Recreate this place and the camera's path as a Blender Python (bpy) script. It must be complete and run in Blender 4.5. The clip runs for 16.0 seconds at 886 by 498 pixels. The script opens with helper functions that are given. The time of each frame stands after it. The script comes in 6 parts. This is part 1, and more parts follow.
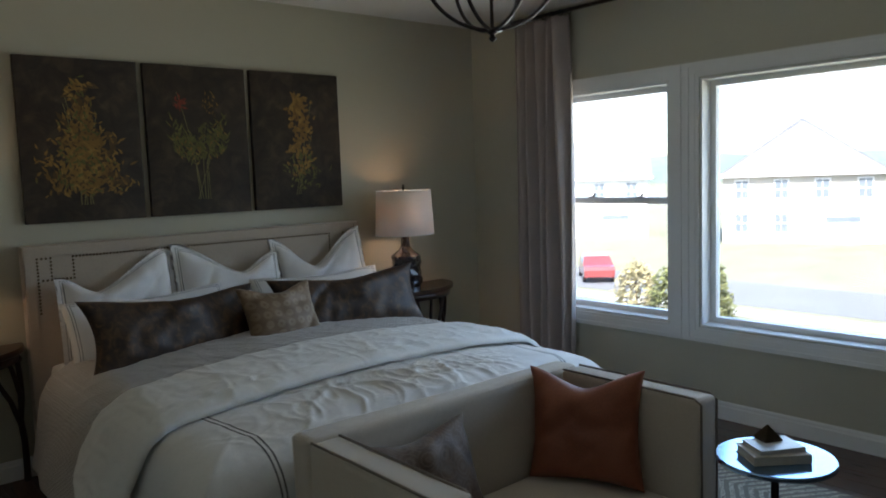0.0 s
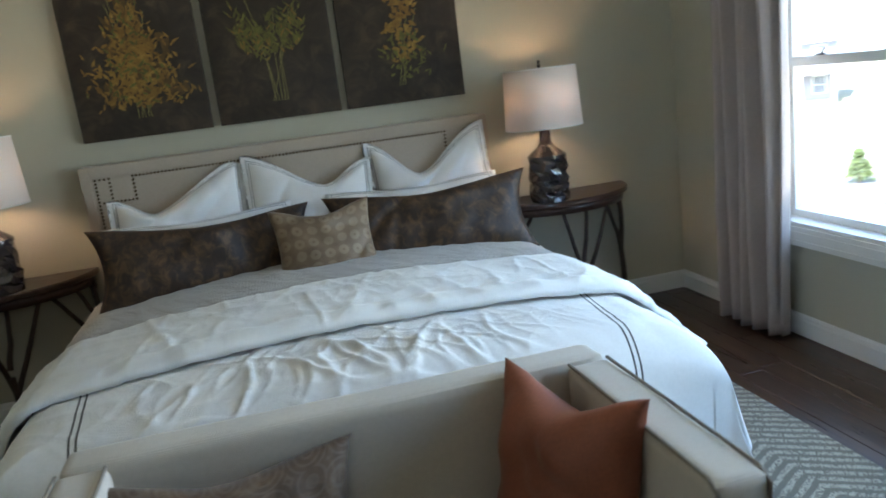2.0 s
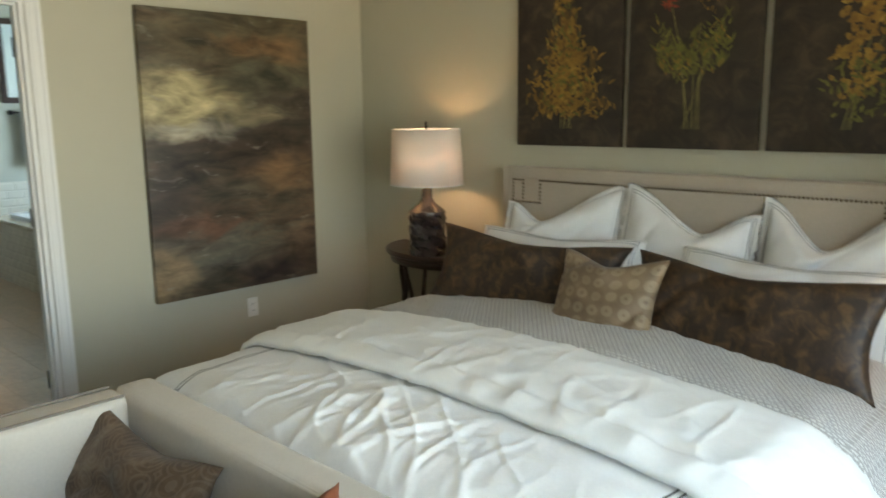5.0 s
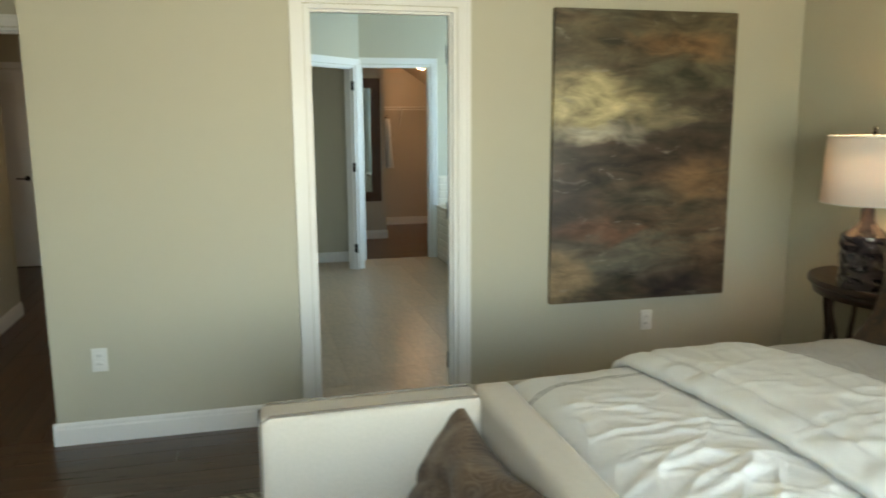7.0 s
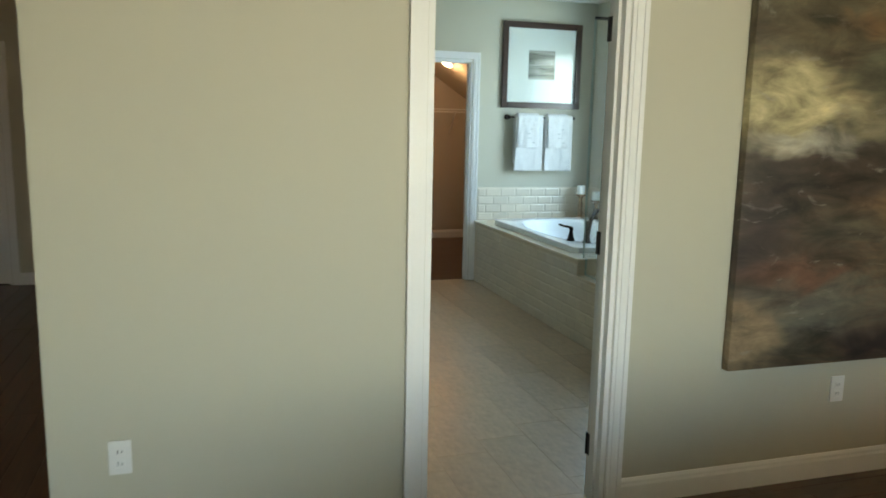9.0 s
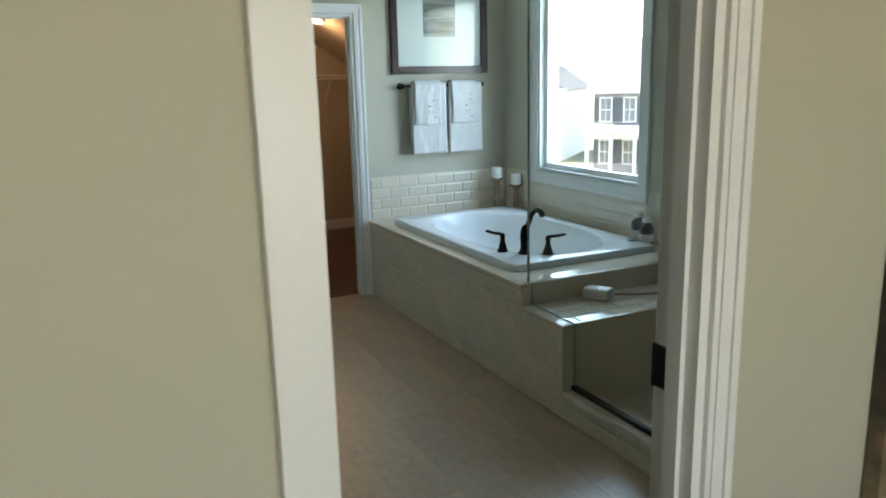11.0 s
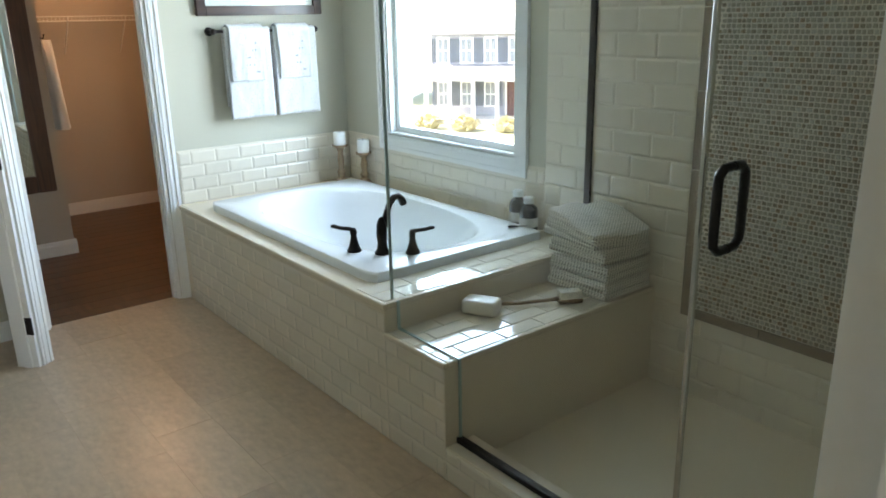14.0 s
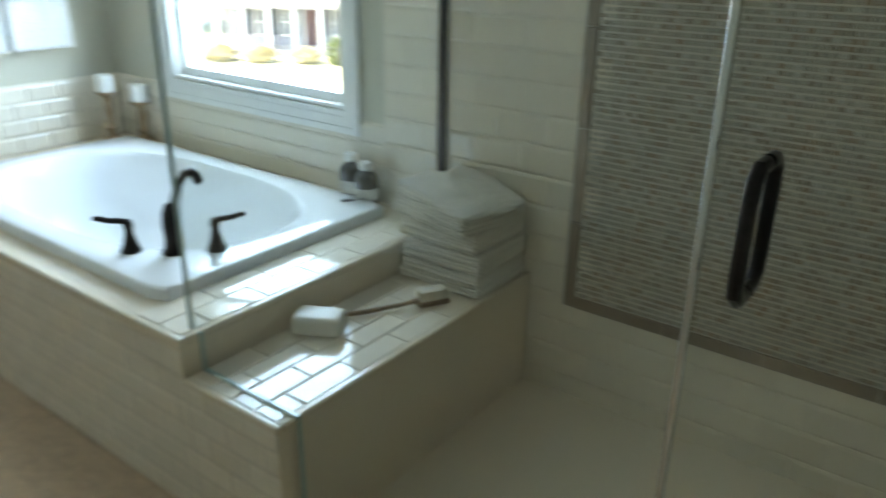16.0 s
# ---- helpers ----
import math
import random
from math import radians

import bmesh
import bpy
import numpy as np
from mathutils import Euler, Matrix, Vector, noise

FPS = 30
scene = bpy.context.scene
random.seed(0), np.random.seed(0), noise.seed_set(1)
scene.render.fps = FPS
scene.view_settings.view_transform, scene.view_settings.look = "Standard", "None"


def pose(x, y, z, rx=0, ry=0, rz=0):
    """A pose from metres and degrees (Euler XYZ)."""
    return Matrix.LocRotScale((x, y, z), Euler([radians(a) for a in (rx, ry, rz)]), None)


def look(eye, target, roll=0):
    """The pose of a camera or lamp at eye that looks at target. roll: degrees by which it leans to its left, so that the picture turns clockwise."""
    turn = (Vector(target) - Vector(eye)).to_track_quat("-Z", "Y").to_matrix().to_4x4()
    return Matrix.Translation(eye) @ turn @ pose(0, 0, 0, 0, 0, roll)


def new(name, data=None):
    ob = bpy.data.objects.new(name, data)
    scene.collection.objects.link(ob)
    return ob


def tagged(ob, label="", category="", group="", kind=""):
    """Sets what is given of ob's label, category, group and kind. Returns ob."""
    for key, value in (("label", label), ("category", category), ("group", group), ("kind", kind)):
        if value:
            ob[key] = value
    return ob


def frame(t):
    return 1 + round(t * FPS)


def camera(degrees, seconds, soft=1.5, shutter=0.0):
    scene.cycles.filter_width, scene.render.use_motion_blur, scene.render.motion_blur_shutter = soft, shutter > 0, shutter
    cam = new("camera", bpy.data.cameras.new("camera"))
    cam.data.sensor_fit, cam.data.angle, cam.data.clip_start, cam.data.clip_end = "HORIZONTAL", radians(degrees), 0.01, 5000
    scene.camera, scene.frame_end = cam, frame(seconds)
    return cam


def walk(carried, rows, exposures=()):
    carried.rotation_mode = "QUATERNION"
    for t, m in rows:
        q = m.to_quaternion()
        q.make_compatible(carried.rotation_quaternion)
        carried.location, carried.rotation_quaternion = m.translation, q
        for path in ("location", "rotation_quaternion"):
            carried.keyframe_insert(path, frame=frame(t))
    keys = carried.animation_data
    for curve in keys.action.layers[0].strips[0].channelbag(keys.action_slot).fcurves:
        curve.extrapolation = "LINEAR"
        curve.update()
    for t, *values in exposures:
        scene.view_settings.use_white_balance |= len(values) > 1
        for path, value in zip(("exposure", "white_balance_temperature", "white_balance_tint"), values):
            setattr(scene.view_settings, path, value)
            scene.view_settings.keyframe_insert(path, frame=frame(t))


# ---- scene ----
cam = camera(60.8, 16.0, soft=1.7, shutter=0.5)
PATH = [
    (0, (0.396, 0.543, 1.528), (1.688, 2.057, 1.333), -2.0),
    (0.5, (0.81, 0.568, 1.533), (1.993, 2.159, 1.259), -4.2),
    (1, (1.213, 0.699, 1.487), (2.254, 2.373, 1.148), -4.9),
    (1.5, (1.616, 0.823, 1.482), (2.386, 2.621, 1.065), -6.2),
    (2, (2.103, 0.898, 1.441), (2.537, 2.801, 1.004), -7.2),
    (2.5, (2.502, 0.931, 1.46), (2.631, 2.878, 1.02), -6.8),
    (3, (2.901, 1.015, 1.463), (2.7, 2.953, 1.011), -6.1),
    (3.5, (3.216, 1.126, 1.434), (2.67, 2.995, 0.975), -5.7),
    (6, (3.949, 1.969, 1.563), (2.236, 2.942, 1.218), 1.6),
    (6.5, (3.845, 2.0, 1.554), (2.009, 2.702, 1.185), 0.6),
    (7, (3.715, 1.952, 1.516), (1.805, 2.439, 1.176), -0.3),
    (7.5, (3.501, 1.767, 1.502), (1.567, 2.171, 1.189), -0.8),
    (8, (3.181, 1.685, 1.51), (1.236, 2.034, 1.199), 0.2),
    (8.5, (2.842, 1.554, 1.484), (0.915, 1.989, 1.17), 0.8),
    (9, (2.478, 1.536, 1.476), (0.591, 2.114, 1.153), 1.2),
    (11.5, (0.659, 2.161, 1.648), (-1.062, 3.065, 1.177), -1.5),
    (12, (0.382, 2.322, 1.667), (-1.284, 3.276, 1.152), -1.4),
    (12.5, (0.224, 2.306, 1.661), (-1.369, 3.386, 1.117), -1.2),
    (13, (0.176, 2.29, 1.683), (-1.348, 3.449, 1.107), -1.1),
    (13.5, (0.131, 2.392, 1.659), (-1.379, 3.563, 1.071), -1.3),
    (14, (0.093, 2.445, 1.636), (-1.407, 3.628, 1.044), -1.1),
    (14.5, (0.06, 2.577, 1.608), (-1.449, 3.739, 0.997), -1.3),
    (15, (-0.075, 2.682, 1.631), (-1.59, 3.807, 0.969), -1.9),
    (15.5, (-0.35, 2.882, 1.572), (-1.817, 4.058, 0.891), -1.6),
    (16, (-0.577, 2.937, 1.572), (-1.673, 4.427, 0.812), 1.0),
]
EXPOSURES = [(0.0, 2.1, 5950, 18), (1.0, 2.2, 5950, 18), (1.5, 2.75, 5950, 16), (2.0, 3.1, 5850, 14), (3.5, 3.05, 6100, 14), (6.0, 3.38, 7800, 12), (7.0, 3.47, 7550, 10), (9.0, 3.34, 7500, 11), (11.5, 2.95, 7400, 18), (12.5, 3.66, 7700, 22), (14.5, 3.88, 7700, 22), (16.0, 3.92, 7500, 17)]
walk(cam, [(t, look(eye, target, roll)) for t, eye, target, roll in PATH], EXPOSURES)

# ---------- world, sun and daylight ----------
world = bpy.data.worlds.new("world")
scene.world = world
world.use_nodes = True
sky = world.node_tree.nodes.new("ShaderNodeTexSky")
sky.sky_type, sky.sun_disc = "NISHITA", False
sky.sun_elevation, sky.sun_rotation = radians(48), radians(230)
world.node_tree.nodes["Background"].inputs["Strength"].default_value = 0.15
world.node_tree.links.new(sky.outputs[0], world.node_tree.nodes["Background"].inputs["Color"])


def lamp(name, kind, m, energy, color, **settings):
    data = bpy.data.lights.new(name, kind)
    data.energy, data.color = energy, color
    for key, value in settings.items():
        if key == "size":
            data.shape, data.size, data.size_y = "RECTANGLE", value[0], value[1]
        elif key == "radius":
            data.shadow_soft_size = value
        elif key == "angle":
            data.angle = radians(value)
        elif key == "spread":
            data.spread = radians(value)
    ob = new(name, data)
    ob.matrix_world = m
    return ob


lamp("sun", "SUN", look((-6, -5, 9), (0, 0, 0)), 3.4, (1.0, 0.95, 0.86), angle=0.5)
# Blue light of the sky falling in, and warm light thrown up by the sunlit ground, in the bedroom windows; skylight in the bath window.
for side, mid, width, sky_watts, ground_watts in (("wide", 2.17, 1.5, 2.3, 2.8), ("narrow", 3.71, 0.76, 1.2, 1.35)):
    lamp("skylight_" + side, "AREA", look((4.80, mid, 1.35), (0, mid, -0.9)), sky_watts, (0.52, 0.79, 1.0), size=(width, 1.4), spread=115)
    lamp("groundlight_" + side, "AREA", look((4.80, mid, 1.30), (0, mid, 4.0)), ground_watts, (1.0, 0.96, 0.76), size=(width, 1.4), spread=105)
lamp("daylight_bath", "AREA", look((-3.27, 5.34, 1.6), (-2.6, 0, 2.2)), 4.8, (0.42, 0.71, 1.0), size=(1.0, 1.25))
lamp("closet_bulb", "POINT", pose(-5.95, 4.09, 2.06), 1.0, (1.0, 0.62, 0.34), radius=0.07)
lamp("hall_bulb", "POINT", pose(-2.2, 0.58, 2.52), 0.6, (1.0, 0.66, 0.38), radius=0.07)

# ---------- materials ----------
def blank(name):
    m = bpy.data.materials.new(name)
    m.use_nodes = True
    return m, m.node_tree.nodes, m.node_tree.links, m.node_tree.nodes["Principled BSDF"]


def surface(name, base, rough=0.5, metal=0.0, vary=0.12, scale=3.0, fine=60.0, bump=0.05, dist=0.002, sheen=0.0, coat=0.0,
            per_piece=0.0, stretch=(1, 1, 1), rough_vary=0.12):
    """A plain surface with wide blotches, fine grain and relief."""
    m, n, k, p = blank(name)
    co = n.new("ShaderNodeTexCoord")
    mp = n.new("ShaderNodeMapping")
    mp.inputs["Scale"].default_value = stretch
    k.new(co.outputs["Object"], mp.inputs["Vector"])
    wide, grain = n.new("ShaderNodeTexNoise"), n.new("ShaderNodeTexNoise")
    wide.inputs["Scale"].default_value, wide.inputs["Detail"].default_value = scale, 5
    grain.inputs["Scale"].default_value, grain.inputs["Detail"].default_value = fine, 4
    for t in (wide, grain):
        k.new(mp.outputs[0], t.inputs["Vector"])
    both = n.new("ShaderNodeMath")
    both.operation = "ADD"
    k.new(wide.outputs["Fac"], both.inputs[0])
    k.new(grain.outputs["Fac"], both.inputs[1])
    span = n.new("ShaderNodeMapRange")
    span.inputs["From Min"].default_value, span.inputs["From Max"].default_value = 0.6, 1.4
    span.inputs["To Min"].default_value, span.inputs["To Max"].default_value = 1 - vary, 1 + vary
    k.new(both.outputs[0], span.inputs["Value"])
    value = span.outputs[0]
    if per_piece:
        info, geo = n.new("ShaderNodeObjectInfo"), n.new("ShaderNodeNewGeometry")
        add, wrap, piece, mul = (n.new("ShaderNodeMath") for _ in range(4))
        add.operation, wrap.operation, mul.operation, piece.operation = "ADD", "FRACT", "MULTIPLY", "MULTIPLY_ADD"
        k.new(info.outputs["Random"], add.inputs[0])
        k.new(geo.outputs["Random Per Island"], add.inputs[1])
        k.new(add.outputs[0], wrap.inputs[0])
        k.new(wrap.outputs[0], piece.inputs[0])
        piece.inputs[1].default_value, piece.inputs[2].default_value = 2 * per_piece, 1 - per_piece
        k.new(piece.outputs[0], mul.inputs[0])
        k.new(value, mul.inputs[1])
        value = mul.outputs[0]
    tint = n.new("ShaderNodeMixRGB")
    tint.blend_type, tint.inputs[0].default_value = "MULTIPLY", 1.0
    tint.inputs[1].default_value = (*base, 1)
    k.new(value, tint.inputs[2])
    k.new(tint.outputs[0], p.inputs["Base Color"])
    r = n.new("ShaderNodeMapRange")
    r.inputs["To Min"].default_value, r.inputs["To Max"].default_value = max(0.02, rough * (1 - rough_vary)), min(1, rough * (1 + rough_vary))
    k.new(wide.outputs["Fac"], r.inputs["Value"])
    k.new(r.outputs[0], p.inputs["Roughness"])
    p.inputs["Metallic"].default_value = metal
    p.inputs["Sheen Weight"].default_value = sheen
    p.inputs["Coat Weight"].default_value = coat
    if bump:
        b = n.new("ShaderNodeBump")
        b.inputs["Strength"].default_value, b.inputs["Distance"].default_value = min(1.0, bump * 4), dist
        k.new(grain.outputs["Fac"], b.inputs["Height"])
        k.new(b.outputs[0], p.inputs["Normal"])
    return m


def woven(name, base, rough=0.9, pitch=0.004, vary=0.12, depth=0.0012, sheen=0.15, second=None, blot=2.5):
    """Woven cloth: crossing threads as relief, blotched colour."""
    m = surface(name, base, rough, vary=vary, scale=blot, fine=90, bump=0.0, sheen=sheen)
    n, k = m.node_tree.nodes, m.node_tree.links
    p = n["Principled BSDF"]
    co = n.new("ShaderNodeTexCoord")
    out = None
    for axis in ("X", "Z"):
        w = n.new("ShaderNodeTexWave")
        w.bands_direction = axis
        w.inputs["Scale"].default_value = 1 / pitch / 6.28 * 2
        w.inputs["Distortion"].default_value, w.inputs["Detail"].default_value = 1.5, 1
        k.new(co.outputs["Object"], w.inputs["Vector"])
        if out is None:
            out = w.outputs["Fac"]
        else:
            a = n.new("ShaderNodeMath")
            k.new(out, a.inputs[0])
            k.new(w.outputs["Fac"], a.inputs[1])
            out = a.outputs[0]
    b = n.new("ShaderNodeBump")
    b.inputs["Strength"].default_value, b.inputs["Distance"].default_value = 0.5, depth
    k.new(out, b.inputs["Height"])
    k.new(b.outputs[0], p.inputs["Normal"])
    return m


def ramp_between(m, fac, stops):
    """Colours the material by a ramp over the socket fac."""
    n, k = m.node_tree.nodes, m.node_tree.links
    r = n.new("ShaderNodeValToRGB")
    while len(r.color_ramp.elements) < len(stops):
        r.color_ramp.elements.new(0.5)
    for e, (at, c) in zip(r.color_ramp.elements, stops):
        e.position, e.color = at, (*c, 1)
    k.new(fac, r.inputs[0])
    return r.outputs[0]


def mottled(name, stops, scale=4.0, stretch=(1, 1, 1), rough=0.6, detail=8, warp=1.0, bump=0.1, dist=0.002, sheen=0.0):
    """Clouded colours over a ramp, for paintings, velvets and stones."""
    m, n, k, p = blank(name)
    co, mp, t = n.new("ShaderNodeTexCoord"), n.new("ShaderNodeMapping"), n.new("ShaderNodeTexNoise")
    mp.inputs["Scale"].default_value = stretch
    k.new(co.outputs["Object"], mp.inputs["Vector"])
    k.new(mp.outputs[0], t.inputs["Vector"])
    t.inputs["Scale"].default_value, t.inputs["Detail"].default_value = scale, detail
    t.inputs["Distortion"].default_value, t.inputs["Roughness"].default_value = warp, 0.6
    k.new(ramp_between(m, t.outputs["Fac"], stops), p.inputs["Base Color"])
    p.inputs["Roughness"].default_value = rough
    p.inputs["Sheen Weight"].default_value = sheen
    b = n.new("ShaderNodeBump")
    b.inputs["Strength"].default_value, b.inputs["Distance"].default_value = bump * 4, dist
    k.new(t.outputs["Fac"], b.inputs["Height"])
    k.new(b.outputs[0], p.inputs["Normal"])
    return m


def wood(name, dark, light, rough=0.4, along="Y", coat=0.0, ring=7.0):
    m, n, k, p = blank(name)
    co, mp, t = n.new("ShaderNodeTexCoord"), n.new("ShaderNodeMapping"), n.new("ShaderNodeTexNoise")
    mp.inputs["Scale"].default_value = {"X": (0.08, 1, 1), "Y": (1, 0.08, 1), "Z": (1, 1, 0.08)}[along]
    info = n.new("ShaderNodeObjectInfo")
    off = n.new("ShaderNodeVectorMath")
    off.operation = "MULTIPLY_ADD"
    off.inputs[1].default_value = (13.7, 7.3, 3.1)
    k.new(info.outputs["Random"], off.inputs[0])
    k.new(co.outputs["Object"], off.inputs[2])
    k.new(off.outputs[0], mp.inputs["Vector"])
    k.new(mp.outputs[0], t.inputs["Vector"])
    t.inputs["Scale"].default_value, t.inputs["Detail"].default_value, t.inputs["Distortion"].default_value = ring * 6, 7, 0.8
    c = ramp_between(m, t.outputs["Fac"], [(0.3, dark), (0.72, light)])
    mix, piece = n.new("ShaderNodeMixRGB"), n.new("ShaderNodeMapRange")
    piece.inputs["To Min"].default_value, piece.inputs["To Max"].default_value = 0.86, 1.14
    k.new(info.outputs["Random"], piece.inputs["Value"])
    mix.blend_type, mix.inputs[0].default_value = "MULTIPLY", 1
    k.new(c, mix.inputs[1])
    k.new(piece.outputs[0], mix.inputs[2])
    k.new(mix.outputs[0], p.inputs["Base Color"])
    r = n.new("ShaderNodeMapRange")
    r.inputs["To Min"].default_value, r.inputs["To Max"].default_value = rough * 0.8, rough * 1.3
    k.new(t.outputs["Fac"], r.inputs["Value"])
    k.new(r.outputs[0], p.inputs["Roughness"])
    p.inputs["Coat Weight"].default_value = coat
    b = n.new("ShaderNodeBump")
    b.inputs["Strength"].default_value, b.inputs["Distance"].default_value = 0.25, 0.0008
    k.new(t.outputs["Fac"], b.inputs["Height"])
    k.new(b.outputs[0], p.inputs["Normal"])
    return m


def glassy(name, color=(1, 1, 1), rough=0.0):
    """Clear pane: light passes straight, with a thin mirror of its own."""
    m, n, k, p = blank(name)
    out = n["Material Output"]
    clear, gloss, mix, rim = n.new("ShaderNodeBsdfTransparent"), n.new("ShaderNodeBsdfGlossy"), n.new("ShaderNodeMixShader"), n.new("ShaderNodeLayerWeight")
    clear.inputs[0].default_value = (*color, 1)
    gloss.inputs["Roughness"].default_value = rough
    rim.inputs["Blend"].default_value = 0.5
    steep, share = n.new("ShaderNodeMath"), n.new("ShaderNodeMath")
    steep.operation, steep.inputs[1].default_value = "POWER", 5.0
    share.operation, share.inputs[1].default_value, share.inputs[2].default_value = "MULTIPLY_ADD", 0.9, 0.035
    k.new(rim.outputs["Facing"], steep.inputs[0])
    k.new(steep.outputs[0], share.inputs[0])
    k.new(share.outputs[0], mix.inputs[0])
    k.new(clear.outputs[0], mix.inputs[1])
    k.new(gloss.outputs[0], mix.inputs[2])
    k.new(mix.outputs[0], out.inputs["Surface"])
    n.remove(p)
    return m


def glow(name, color, strength):
    m, n, k, p = blank(name)
    p.inputs["Base Color"].default_value = (*color, 1)
    p.inputs["Emission Color"].default_value = (*color, 1)
    p.inputs["Emission Strength"].default_value = strength
    return m


def shade_cloth(name, color):
    """Lampshade linen that lets the bulb shine through."""
    m, n, k, p = blank(name)
    out, tr, mix = n["Material Output"], n.new("ShaderNodeBsdfTranslucent"), n.new("ShaderNodeMixShader")
    co, w, b = n.new("ShaderNodeTexCoord"), n.new("ShaderNodeTexNoise"), n.new("ShaderNodeBump")
    w.inputs["Scale"].default_value = 220
    k.new(co.outputs["Object"], w.inputs["Vector"])
    k.new(w.outputs["Fac"], b.inputs["Height"])
    b.inputs["Strength"].default_value, b.inputs["Distance"].default_value = 0.3, 0.001
    k.new(b.outputs[0], p.inputs["Normal"])
    p.inputs["Base Color"].default_value = (*color, 1)
    p.inputs["Roughness"].default_value = 0.95
    tr.inputs["Color"].default_value = (0.95, 0.82, 0.68, 1)
    mix.inputs[0].default_value = 0.17
    k.new(p.outputs[0], mix.inputs[1])
    k.new(tr.outputs[0], mix.inputs[2])
    k.new(mix.outputs[0], out.inputs["Surface"])
    return m


def uv_axis(m, axis):
    n, k = m.node_tree.nodes, m.node_tree.links
    uv, sep = n.new("ShaderNodeUVMap"), n.new("ShaderNodeSeparateXYZ")
    k.new(uv.outputs[0], sep.inputs[0])
    return sep.outputs[axis]


def band(m, value, at, half):
    """1 where the socket value lies within half of at."""
    n, k = m.node_tree.nodes, m.node_tree.links
    c = n.new("ShaderNodeMath")
    c.operation = "COMPARE"
    k.new(value, c.inputs[0])
    c.inputs[1].default_value, c.inputs[2].default_value = at, half
    return c.outputs[0]


def math2(m, op, a, b):
    n, k = m.node_tree.nodes, m.node_tree.links
    c = n.new("ShaderNodeMath")
    c.operation = op
    for i, v in enumerate((a, b)):
        if isinstance(v, (int, float)):
            c.inputs[i].default_value = v
        else:
            k.new(v, c.inputs[i])
    return c.outputs[0]


def overlay(m, mask, color):
    """Lays a colour over the base colour where mask is 1 (stitched lines, borders)."""
    n, k = m.node_tree.nodes, m.node_tree.links
    p = n["Principled BSDF"]
    src = p.inputs["Base Color"].links[0].from_socket
    mix = n.new("ShaderNodeMixRGB")
    k.new(mask, mix.inputs[0])
    k.new(src, mix.inputs[1])
    mix.inputs[2].default_value = (*color, 1)
    k.new(mix.outputs[0], p.inputs["Base Color"])


def stitched(name, base, at_u, at_v):
    """White cotton with pairs of dark stitched lines at +-at_u across and at at_v along the cloth."""
    m = woven(name, base, 0.75, 0.0025, 0.05, 0.0004, 0.1)
    u, v = math2(m, "ABSOLUTE", uv_axis(m, 0), 0), uv_axis(m, 1)
    inside_u = math2(m, "LESS_THAN", u, at_u + 0.03)
    inside_v = math2(m, "LESS_THAN", v, at_v + 0.03)
    across = math2(m, "ADD", band(m, u, at_u, 0.0034), band(m, u, at_u + 0.019, 0.0034))
    along = math2(m, "ADD", band(m, v, at_v, 0.0034), band(m, v, at_v + 0.019, 0.0034))
    mask = math2(m, "MAXIMUM", math2(m, "MULTIPLY", across, inside_v), math2(m, "MULTIPLY", along, inside_u))
    overlay(m, mask, (0.07, 0.065, 0.06))
    return m


WALL = surface("sage_greige_paint", (0.50, 0.47, 0.365), 0.62, vary=0.025, scale=0.9, fine=240, bump=0.06, dist=0.0006)
CLOSET_WALL = surface("closet_tan_paint", (0.50, 0.44, 0.36), 0.7, vary=0.03, scale=0.9, fine=240, bump=0.06, dist=0.0006)
CEIL = surface("ceiling_paint", (0.74, 0.73, 0.69), 0.85, vary=0.03, scale=1.2, fine=180, bump=0.08, dist=0.001)
TRIM = surface("white_trim_paint", (0.80, 0.79, 0.76), 0.35, vary=0.02, scale=2, fine=80, bump=0.02, dist=0.0004)
PLANK = wood("dark_oak_floor", (0.030, 0.014, 0.008), (0.085, 0.042, 0.023), 0.28, "Y", 0.25)
PLANK_X = wood("brown_oak_floor", (0.070, 0.032, 0.016), (0.16, 0.078, 0.040), 0.32, "X", 0.15)
DARK_X = wood("dark_oak_hall_floor", (0.032, 0.015, 0.009), (0.090, 0.045, 0.025), 0.30, "X", 0.2)
SUB = surface("dark_floor_joint", (0.03, 0.017, 0.011), 0.7)
DARKWOOD = wood("dark_walnut", (0.022, 0.010, 0.007), (0.062, 0.028, 0.017), 0.32, "X", 0.2, 9)
BRANCH = wood("dark_branch", (0.020, 0.011, 0.008), (0.060, 0.030, 0.020), 0.5, "Z", 0.0, 9)
FLOORTILE = surface("beige_stone_tile", (0.52, 0.375, 0.255), 0.30, vary=0.20, scale=2.6, fine=40, bump=0.02, dist=0.0008, per_piece=0.06, stretch=(0.5, 1, 1))
GROUT = surface("beige_grout", (0.50, 0.37, 0.26), 0.85, vary=0.1, scale=8, fine=150, bump=0.1)
SUBWAY = surface("ivory_glazed_tile", (0.75, 0.665, 0.535), 0.08, vary=0.03, scale=5, fine=20, bump=0.01, dist=0.0006, per_piece=0.035)
SUBGROUT = surface("ivory_grout", (0.72, 0.64, 0.515), 0.8, vary=0.06, scale=8, fine=150, bump=0.1)
SLAB = surface("ivory_slab", (0.73, 0.625, 0.475), 0.12, vary=0.05, scale=4, fine=40, bump=0.01, dist=0.0005)
ACRYLIC = surface("white_acrylic", (0.80, 0.81, 0.80), 0.07, vary=0.01, scale=3, fine=30, bump=0.0)
